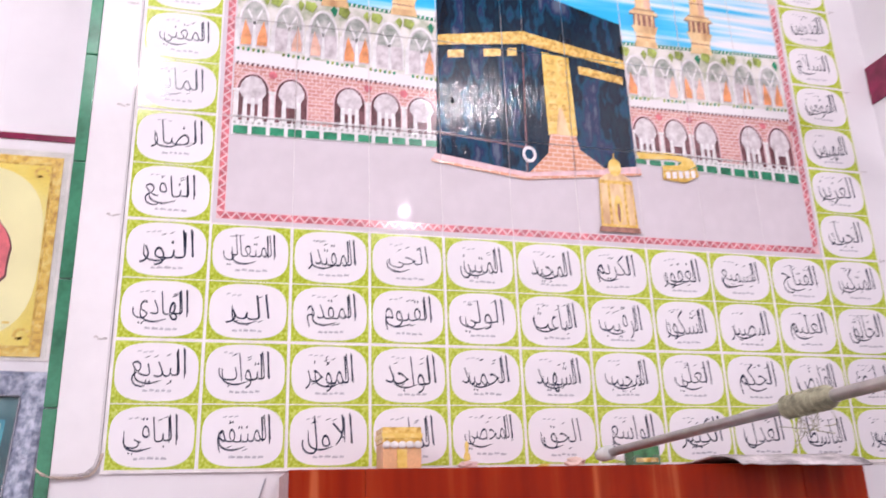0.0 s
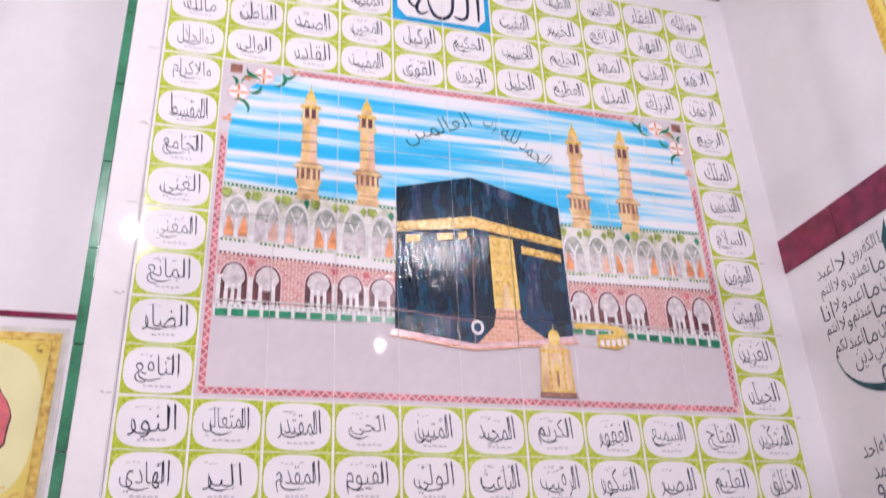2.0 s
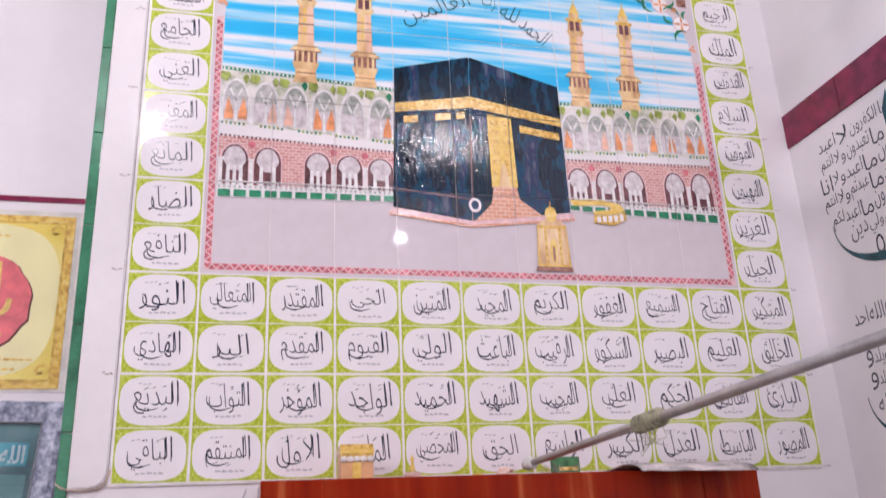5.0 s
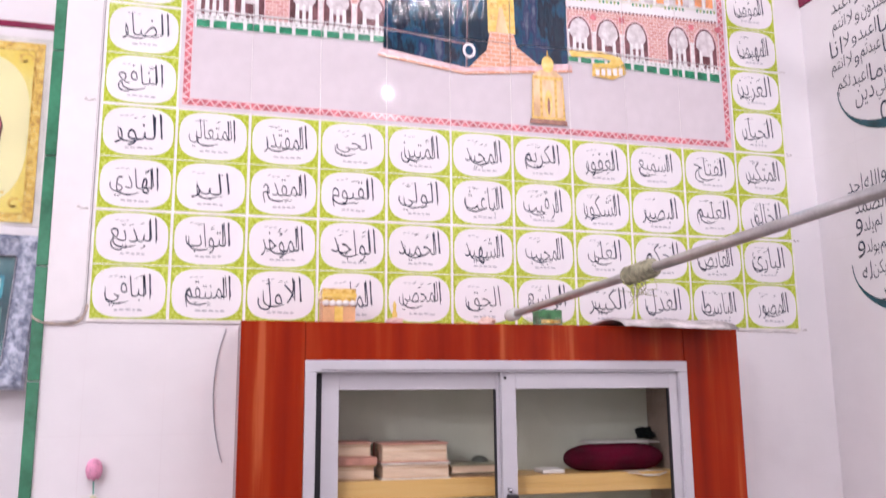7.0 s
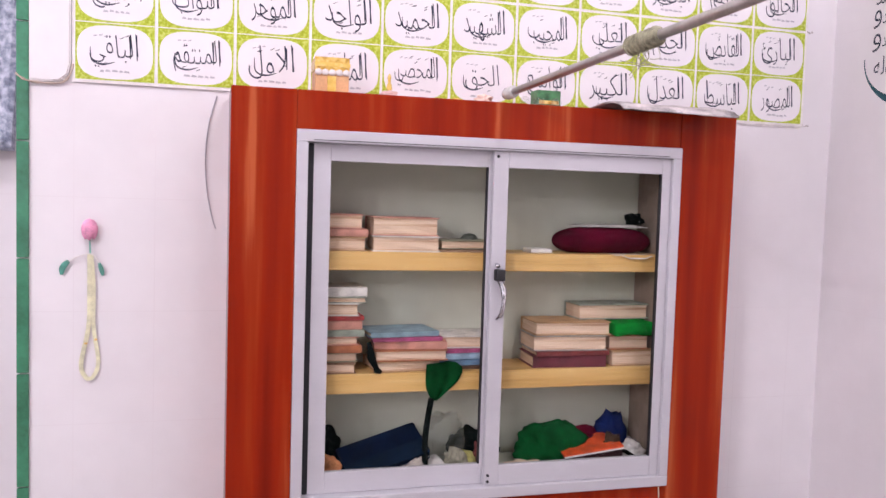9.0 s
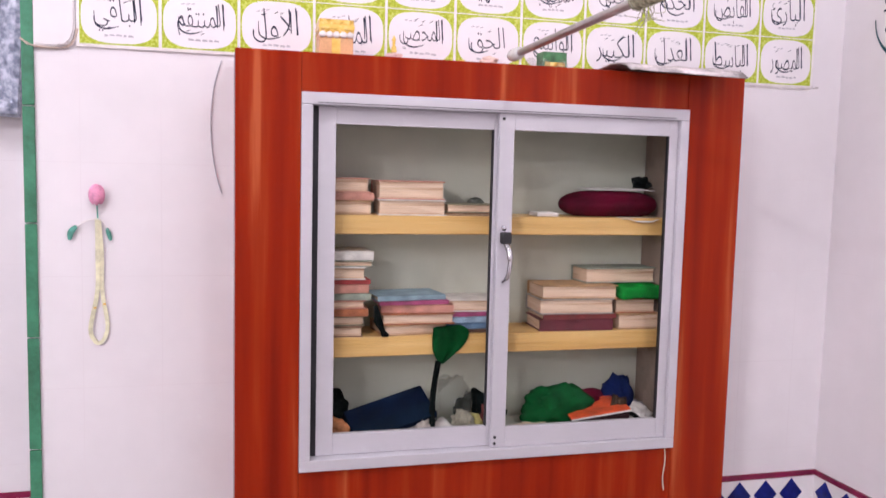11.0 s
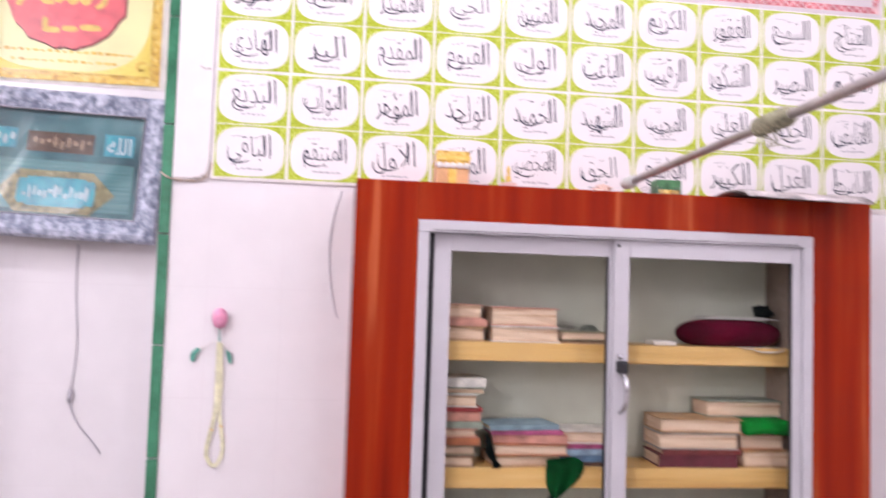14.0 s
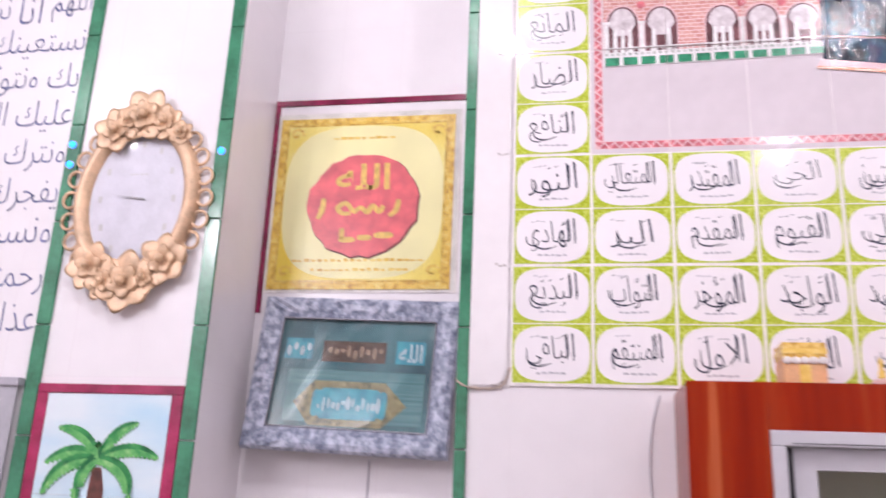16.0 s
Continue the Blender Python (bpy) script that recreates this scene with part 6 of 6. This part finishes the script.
lean(part("back_board", boxed(-W + 0.004, W - 0.004, -0.003, 0.0, 0.004, HH - 0.004), M_RUBBER, pf))
bm = bmesh.new()
iw, i0, i1 = W - m, m, HH - m
flat(bm, rect(-iw, iw, i0, i1), -0.004, 0)
flat(bm, rect(-iw + 0.04, iw - 0.02, i0 + 0.02, 0.236), -0.0045, 1)
flat(bm, [(-0.165, 0.14), (-0.11, 0.075), (0.10, 0.075), (0.165, 0.14), (0.10, 0.205), (-0.11, 0.205)], -0.005, 2)
flat(bm, oval(0.0, 0.14, 0.11, 0.045, 24, 6), -0.0055, 3)
flat(bm, rect(-0.215, -0.13, 0.268, 0.33), -0.005, 3)
flat(bm, rect(0.12, 0.205, 0.262, 0.33), -0.005, 3)
flat(bm, rect(-0.10, 0.09, 0.262, 0.325), -0.005, 4)
lean(part("picture", bm, [M_TEAL, M_TEALLT, M_OLDGOLD, M_CYAN, cover("dark brown", (0.12, 0.06, 0.04))], pf))
bm = bmesh.new()
write_wall(bm, "الله", 0.128, 0.198, 0.268, 0.322, -0.006, 0.03, 0)
for k in range(4):
    x = -0.21 + 0.02 * k
    flat(bm, oval(x + 0.008, 0.292 + 0.012 * (k % 2), 0.007, 0.016 - 0.004 * (k % 2), 10), -0.006, 0)
for k in range(9):
    x = -0.085 + 0.019 * k
    flat(bm, oval(x + 0.008, 0.29 + rr.uniform(-0.006, 0.01), 0.0075, rr.uniform(0.006, 0.02), 10), -0.006, 1)
for k in range(13):
    x = -0.095 + 0.0145 * k
    flat(bm, oval(x + 0.007, 0.138 + rr.uniform(-0.01, 0.01), rr.uniform(0.004, 0.009), rr.uniform(0.006, 0.024), 10), -0.0065, 0)
for k in range(22):
    a = 2 * math.pi * k / 22
    flat(bm, oval(0.138 * math.cos(a), 0.14 + 0.056 * math.sin(a), 0.009, 0.006, 8), -0.0065, 2)
lean(part("lettering", bm, [M_PALEINK, M_BRONZEINK, M_OLDGOLD], pf, "pale and bronze raised lettering"))
gl = lean(part("glass_pane", boxed(-iw - 0.004, iw + 0.004, -0.012, -0.010, i0 - 0.004, i1 + 0.004), glass, pf))
gl.visible_shadow = False
# added ridged sheet before the glass; its creases only shape a glare streak
bm = bmesh.new()
NU, NV = 44, 30
g = []
for j in range(NV + 1):
    row = []
    for i in range(NU + 1):
        x, z = -iw + 2 * iw * i / NU, i0 + (i1 - i0) * j / NV
        d = ((x + 0.09) - (z - 0.24) * 0.5) / 1.12
        e = ((x - 0.20) - (z - 0.30) * 0.6) / 1.17
        fade = math.sin(math.pi * i / NU) ** 0.4 * math.sin(math.pi * j / NV) ** 0.4
        h = (0.015 * math.exp(-(d / 0.045) ** 2) + 0.008 * math.exp(-(e / 0.026) ** 2) + 0.002 * noise.noise(Vector((x * 9, z * 9, 4)))) * fade
        row.append(bm.verts.new((x, -0.0135 - h, z)))
    g.append(row)
for r0, r1 in zip(g, g[1:]):
    for i in range(NU):
        bm.faces.new((r0[i], r0[i + 1], r1[i + 1], r1[i]))
glare_film = lean(part("glare_sheet", bm, glare_clear, pf, "clear ridged sheet added to catch a glare streak", smooth=True))
glare_film.visible_shadow = False
pf.rotation_euler = (radians(-9), radians(1.6), 0)

# ---- oval flower clock on the column ----
CC, CZ = -1.257, 2.160
clk = thing("wall_clock", (CC, WALL, CZ), "oval rose-gold wall clock with moulded flowers and loop border", "clock")


def ring_mesh(profile, n=64):
    """An oval ring; profile rows are (half width, half height, distance from the wall)."""
    bm = bmesh.new()
    g = [[bm.verts.new((CC + a * math.cos(2 * math.pi * k / n), WALL - d, CZ + b * math.sin(2 * math.pi * k / n))) for k in range(n)] for a, b, d in profile]
    for r0, r1 in zip(g, g[1:]):
        for k in range(n):
            bm.faces.new((r0[k], r0[(k + 1) % n], r1[(k + 1) % n], r1[k]))
    return bm


part("rim", ring_mesh([(0.186, 0.250, 0.0), (0.188, 0.252, 0.018), (0.181, 0.244, 0.032), (0.168, 0.230, 0.038), (0.155, 0.216, 0.034), (0.147, 0.208, 0.025), (0.143, 0.204, 0.014)]), M_BRASSP, clk, "rounded rose-gold rim", smooth=True)
bm = bmesh.new()
flat(bm, oval(CC, CZ, 0.146, 0.207, 56), WALL - 0.014)
part("dial", bm, M_FACE, clk, "white dial")
bm = bmesh.new()
for h in range(12):
    a = math.pi / 2 - 2 * math.pi * h / 12
    x, z = CC + 0.112 * math.cos(a), CZ + 0.168 * math.sin(a)
    flat(bm, rect(x - 0.006, x + 0.006, z - 0.010, z + 0.010), WALL - 0.0146)
for x in (-0.03, -0.015, 0.0, 0.015):
    flat(bm, rect(CC + x, CC + x + 0.011, CZ + 0.072, CZ + 0.077), WALL - 0.0146)
part("hour_marks", bm, material("faint_grey_ink", (0.56, 0.54, 0.56), 0.4), clk)
for nm, a, l, w, d in (("hour_hand", 170, 0.05, 0.0035, 0.017), ("minute_hand", 172, 0.085, 0.0022, 0.019)):
    c, s = math.cos(radians(a)), math.sin(radians(a))
    bm = bmesh.new()
    f = flat(bm, [(CC + 0.012 - w * s - 0.015 * c, CZ + w * c - 0.015 * s), (CC + 0.012 + w * s - 0.015 * c, CZ - w * c - 0.015 * s), (CC + 0.012 + l * c, CZ + l * s)], WALL - d)
    r = bmesh.ops.extrude_face_region(bm, geom=[f])
    for v in r["geom"]:
        if isinstance(v, bmesh.types.BMVert):
            v.co.y -= 0.001
    part(nm, bm, material(nm + "_metal", (0.35, 0.33, 0.36), 0.4), clk)
pane = part("glass", ring_mesh([(0.146, 0.207, 0.024), (0.07, 0.1, 0.026), (0.001, 0.001, 0.0265)]), glass, clk, smooth=True)
pane.visible_shadow = False
for side in (-1, 1):
    for k in range(7):
        a = radians(-44 + 88 * k / 6)
        cx, cz = CC + side * 0.196 * math.cos(a) * 1.0, CZ + 0.252 * math.sin(a) + 0.0
        pts = [(cx + side * 0.010 + 0.022 * math.cos(2 * math.pi * j / 18), WALL - 0.014, cz + 0.024 * math.sin(2 * math.pi * j / 18)) for j in range(19)]
        part("loop", tube(bmesh.new(), pts, 0.0048, 6, False), M_BRASSP, clk, smooth=True)


def flower(cx, cz, r, d, seed):
    bm = bmesh.new()
    for layer, (n, s, lift) in enumerate(((6, 1.12, 0.0), (5, 0.62, 0.007))):
        for k in range(n):
            a = 2 * math.pi * (k + 0.5 * (layer % 2)) / n + seed
            q = bmesh.ops.create_uvsphere(bm, u_segments=8, v_segments=6, radius=1)
            for v in q["verts"]:
                c = v.co
                x, z, y = (0.55 + c.x * 0.50) * r * s, c.z * (0.46 - 0.16 * max(0.0, c.x)) * r * s, c.y * 0.0035 + (c.x * 0.5 + 0.5) * 0.012
                v.co = Vector((cx + x * math.cos(a) - z * math.sin(a), WALL - d - lift - y, cz + x * math.sin(a) + z * math.cos(a)))
    bmesh.ops.create_icosphere(bm, subdivisions=2, radius=r * 0.2, matrix=Matrix.Translation((cx, WALL - d - 0.026, cz)))
    part("flower", bm, M_BRASSP, clk, smooth=True)


for x, z, r in ((-0.085, 0.205, 0.062), (0.0, 0.25, 0.075), (0.065, 0.225, 0.05), (-0.10, -0.20, 0.062), (0.01, -0.245, 0.078), (0.115, -0.185, 0.066), (-0.05, -0.245, 0.05), (0.07, -0.235, 0.045), (-0.045, 0.235, 0.045), (0.12, 0.19, 0.034)):
    flower(CC + x, CZ + z, r, 0.026, x * 40)

# ---- palm panel on the column ----
palm = thing("palm_panel", (-1.21, WALL, 0.6), "printed tile panel of a green palm in a maroon border", "tile panel")
AX0, AX1, AZ1, AZ0 = -1.464, -1.042, 1.639, 0.55
part("border", boxed(AX0, AX1, WALL - 0.008, WALL + 0.001, AZ1 - 0.024, AZ1, bevel=0.001), material("raspberry_tile", (0.36, 0.02, 0.09), 0.18, vary=0.2, scale=18), palm, "raspberry border tile")
RASP = bpy.data.materials["raspberry_tile"]
part("border", boxed(AX0, AX0 + 0.032, WALL - 0.008, WALL + 0.001, AZ0, AZ1 - 0.0245, bevel=0.001), RASP, palm)
part("border", boxed(AX1 - 0.032, AX1, WALL - 0.008, WALL + 0.001, AZ0, AZ1 - 0.0245, bevel=0.001), RASP, palm)
for k in range(4):
    z1 = AZ1 - 0.026 - k * 0.26
    part("picture_tile", boxed(AX0 + 0.033, AX1 - 0.033, WALL - 0.007, WALL + 0.001, z1 - 0.2592, z1, bevel=0.001), M_PALMSKY, palm)
bm = bmesh.new()
flat(bm, rect(AX0 + 0.033, AX1 - 0.033, AZ0, 1.19), WALL - 0.0073)
part("sand_print", bm, M_SAND, palm)
bm = bmesh.new()
flat(bm, [(-1.270, 1.425), (-1.244, 1.425), (-1.230, 1.37), (-1.224, 1.10), (-1.276, 1.10), (-1.274, 1.37)], WALL - 0.0078)
part("trunk_print", bm, M_TRUNK, palm, "dark brown trunk")
CROWN = Vector((-1.255, 1.448))
FRONDS = (((-1.335, 1.492), (-1.410, 1.432), 0.020), ((-1.300, 1.530), (-1.385, 1.524), 0.018), ((-1.225, 1.532), (-1.155, 1.540), 0.018), ((-1.165, 1.500), (-1.088, 1.452), 0.020),
          ((-1.375, 1.455), (-1.404, 1.352), 0.022), ((-1.318, 1.430), (-1.300, 1.330), 0.020), ((-1.150, 1.435), (-1.160, 1.345), 0.022), ((-1.262, 1.500), (-1.262, 1.478), 0.012))
for level, (mid, tip, wide) in enumerate(FRONDS):
    spine = []
    for i in range(25):
        t = i / 24
        spine.append(CROWN * (1 - t) ** 2 + Vector(mid) * 2 * t * (1 - t) + Vector(tip) * t * t)
    for name, mat, a, b, up in (("frond_print", M_FROND, 0.62, 0.55, 0.0), ("frond_light_print", M_FRONDLT, -0.05, 0.95, -0.0002)):
        bm = bmesh.new()
        rows_ = []
        for i, q in enumerate(spine):
            d = (spine[min(i + 1, 24)] - spine[max(i - 1, 0)]).normalized()
            nrm = Vector((-d.y, d.x))
            if nrm.y < 0:
                nrm = -nrm
            w = wide * math.sin(math.pi * min(1.0, 0.10 + 0.90 * i / 24)) ** 0.6
            jag = 0.006 if i % 2 else 0.0
            rows_.append((q - nrm * (w * b + jag * (1 if b > 0.6 else 0.5)), q + nrm * (w * a + (jag * 0.4 if a > 0 else 0))))
        for r0, r1 in zip(rows_, rows_[1:]):
            flat(bm, [tuple(r0[0]), tuple(r1[0]), tuple(r1[1]), tuple(r0[1])], WALL - 0.0084 - 0.0005 * level + up)
        part(name, bm, mat, palm, "green palm frond")

# ---- prayer lettering on the text wall ----
bm = bmesh.new()
tx = thing("wall_lettering", (-1.9, WALL, 1.9), "slate lettering of a prayer in rows on the white tiles", "lettering")
for k, line in enumerate(("اللهم انا نستعينك", "نستعينك ونستغفرك", "بك ونتوكل عليك", "عليك الخير ونشكرك", "ونترك ونخلع", "يفجرك اللهم اياك", "ونسجد واليك نسعى", "رحمتك ونخشى", "عذابك بالكفار")):
    z, x = 2.815 - k * 0.125, -1.518
    for word in line.split(" "):
        _, _, asp = lettering(word)
        wd = min(0.36, 0.084 * asp)
        write_wall(bm := bmesh.new(), word, x - wd, x, z - 0.056, z + 0.050, WALL - 0.0012, -0.012)
        part("word", bm, M_LILACINK, tx)
        x -= wd + 0.035
# grey blind below the text
bl = thing("window_blind", (-1.75, WALL, 0.6), "grey vertical blind with a flat head rail", "blind")
part("head_rail", boxed(-2.41, -1.512, WALL - 0.03, WALL - 0.001, 1.628, 1.651, bevel=0.003), M_CABLE, bl)
for k in range(14):
    x = -1.518 - k * 0.062
    part("slat", boxed(x - 0.060, x, WALL - 0.022 - 0.006 * (k % 2), WALL - 0.016 - 0.006 * (k % 2), 0.5, 1.627), material("grey_slat", (0.42, 0.41, 0.45), 0.5, vary=0.08, scale=8) if k == 0 else bpy.data.materials["grey_slat"], bl)

# ---- lettering and poster on the side wall ----
EY = EAST - 0.0012


def write_side(bm, line, y_left, width, z0, z1, weight=0.012):
    write(bm, line, lambda u, v: (EY, y_left - u * width, z0 + v * (z1 - z0)), weight)


def side_text(lines, y_left, z_top, step, height, label, bowl):
    t = thing("verse_lettering", (EAST, y_left - 0.3, z_top), label, "lettering")
    for k, (line, dy) in enumerate(lines):
        _, _, asp = lettering(line)
        z, total = z_top - k * step, height * asp * 0.82
        words = line.split(" ")
        sizes = [lettering(w, -0.006)[2] ** 0.7 + 0.4 for w in words]
        y = y_left - dy - total
        for word, size in zip(words, sizes):
            wide = total * size / sum(sizes)
            bm = bmesh.new()
            write_side(bm, word, y + wide * 0.96, wide * 0.90, z - height, z, -0.006)
            part("word", bm, M_TEXTINK, t)
            y += wide
    bm = bmesh.new()
    cy, cz, ry, rz = bowl
    n = 22
    out_, in_ = [], []
    for i in range(n + 1):
        a = math.pi + math.pi * i / n
        th = 0.003 + 0.030 * math.sin(math.pi * i / n)
        out_.append((cy - ry * math.cos(a), cz + rz * math.sin(a)))
        in_.append((cy - (ry - 0.004) * math.cos(a), cz + (rz - th) * math.sin(a)))
    for i in range(n):
        bm.faces.new([bm.verts.new((EY - 0.0006, q[0], q[1])) for q in (out_[i], out_[i + 1], in_[i + 1], in_[i])])
    part("bowl_stroke", bm, M_TEALINK, t, "thick dark teal curved stroke")
    return t


v1 = side_text([("ياايها الكفرون لا اعبد", 0.0), ("ما تعبدون ولا انتم", 0.0), ("عبدون ما اعبد ولا انا", -0.02), ("عابد ما عبدتم ولا انتم", -0.02), ("عبدون ما اعبد لكم", 0.0), ("دينكم ولي دين", 0.07), ("٥", 0.17)], 1.955, 2.775, 0.070, 0.062, "teal and slate verse in rows above a curved stroke", (1.70, 2.45, 0.258, 0.19))
bm = bmesh.new()
for q in ([(1.63, 2.46), (1.605, 2.46), (1.60, 2.80), (1.632, 2.74)],):
    bm.faces.new([bm.verts.new((EY - 0.0006, a, b)) for a, b in q])
part("tall_stroke", bm, M_TEALINK, v1, "tall dark teal upright stroke")
side_text([("قل هو الله احد", 0.0), ("الله الصمد", 0.02), ("لم يلد و", 0.02), ("لم يولد و", 0.02), ("لم يكن له", 0.03), ("كفوا احد", 0.10)], 1.955, 2.15, 0.072, 0.056, "slate verse in short rows above a curved stroke", (1.72, 1.86, 0.245, 0.175))
sp = thing("side_poster", (EAST, 1.1, 3.3), "ochre-bordered poster with an open book picture", "poster")
part("border", boxed(EAST - 0.004, EAST + 0.0, 0.70, 1.395, 3.285, 3.855), M_OCHRE, sp, "ochre scrolled border")
part("field", boxed(EAST - 0.006, EAST - 0.0042, 0.735, 1.36, 3.32, 3.82), M_YSTICK, sp)
part("inner_line", boxed(EAST - 0.0066, EAST - 0.0061, 0.76, 1.338, 3.342, 3.798), M_GOLDP, sp)
part("cream_field", boxed(EAST - 0.0072, EAST - 0.0067, 0.766, 1.332, 3.348, 3.792), M_CREAM, sp)
part("book_picture", boxed(EAST - 0.008, EAST - 0.0073, 0.84, 1.285, 3.49, 3.715), cover("dusty brown", (0.30, 0.14, 0.11)), sp)
part("page_picture", boxed(EAST - 0.0088, EAST - 0.0081, 0.86, 1.268, 3.512, 3.71), M_PAPER, sp)
bm = bmesh.new()
for k in range(11):
    for j in range(2):
        y1 = 1.258 - j * 0.2
        bm.faces.new([bm.verts.new((EAST - 0.0092, a, b)) for a, b in rect(y1 - 0.18, y1, 3.53 + k * 0.0155, 3.536 + k * 0.0155)])
part("page_lines", bm, M_GREYINK, sp)
bm = bmesh.new()
for k in range(5):
    bm.faces.new([bm.verts.new((EAST - 0.0080, a, b)) for a, b in oval(1.22 - k * 0.05, 3.755, 0.02, 0.016, 10)])
part("heading_marks", bm, M_RED, sp)

# ---- ceiling fan and bulbs ----
HUB = Vector((0.631, 0.636, 3.265))
fan = thing("ceiling_fan", (HUB.x, HUB.y, ceiling_z(HUB.x)), "brown three-blade ceiling fan at rest", "fan")
part("rod", tube(bmesh.new(), [HUB, (HUB.x, HUB.y, ceiling_z(HUB.x) + 0.005)], 0.012, 10), M_FAN, fan)
part("canopy", tube(bmesh.new(), [(HUB.x, HUB.y, ceiling_z(HUB.x) + 0.005), (HUB.x, HUB.y, ceiling_z(HUB.x) - 0.05), (HUB.x, HUB.y, ceiling_z(HUB.x) - 0.09)], [0.06, 0.05, 0.02], 20), M_FAN, fan, smooth=True)
part("motor", tube(bmesh.new(), [HUB + Vector((0, 0, z)) for z in (0.06, 0.05, 0.02, -0.03, -0.06, -0.065)], [0.03, 0.09, 0.115, 0.115, 0.08, 0.02], 28), M_FAN, fan, smooth=True)
for k in range(3):
    a = radians(80 + 120 * k)
    d = Vector((math.cos(a), math.sin(a), 0))
    s = Vector((-d.y, d.x, 0))
    bm = bmesh.new()
    out = [(0.10, 0.035), (0.2, 0.062), (0.4, 0.072), (0.60, 0.075), (0.645, 0.068), (0.668, 0.045), (0.675, 0.0)]
    ring = [HUB + d * r + s * w for r, w in out] + [HUB + d * r - s * w for r, w in out[-2::-1]]
    tilt = [Vector((0, 0, 0.02 + 0.10 * (p - HUB).dot(s))) for p in ring]
    lo = [bm.verts.new(p + q) for p, q in zip(ring, tilt)]
    hi = [bm.verts.new(p + q + Vector((0, 0, 0.004))) for p, q in zip(ring, tilt)]
    bm.faces.new(lo[::-1])
    bm.faces.new(hi)
    for i in range(len(lo)):
        j = (i + 1) % len(lo)
        bm.faces.new((lo[i], lo[j], hi[j], hi[i]))
    part("blade", bm, M_FAN, fan, "brown enamelled blade")
# bodies for all bulbs, the three added fill lamps too; none is in view
for bx, by in BULBS:
    cz = ceiling_z(bx)
    bu = thing("ceiling_bulb", (bx, by, cz), "unseen white LED bulb in a short ceiling holder", "bulb", "ceiling bulbs")
    part("holder", tube(bmesh.new(), [(bx, by, cz + 0.005), (bx, by, cz - 0.02), (bx, by, cz - 0.06)], [0.04, 0.035, 0.02], 16), M_PLASTIC, bu, smooth=True)
    part("diffuser", tube(bmesh.new(), [(bx, by, cz - z) for z in (0.06, 0.09, 0.12, 0.145, 0.16, 0.166)], [0.02, 0.03, 0.036, 0.032, 0.018, 0.003], 18), M_BULB, bu, smooth=True)
# glowing blue dots added in place of blue reflections in the glazed edge tiles
M_BLUEGLINT = material("blue_glint", (0.02, 0.30, 1.0), 0.3, emit=2.2)
for x, z in ((-1.019, 2.300), (-1.487, 2.272), (-1.489, 2.335)):
    glint_ob = thing("tile_glint", (x, WALL - 0.009, z), "tiny glowing dot standing in for a blue reflection on green edge tiles", "lamp", "blue lamps on the edge tiles")
    part("base", tube(bmesh.new(), [(x, WALL - 0.0085, z), (x, WALL - 0.012, z)], 0.013, 16), M_PLASTIC, glint_ob)
    part("lens", tube(bmesh.new(), [(x, WALL - 0.0121, z), (x, WALL - 0.017, z), (x, WALL - 0.020, z)], [0.0105, 0.0095, 0.004], 16), M_BLUEGLINT, glint_ob, "glowing blue dot of a reflection", smooth=True)
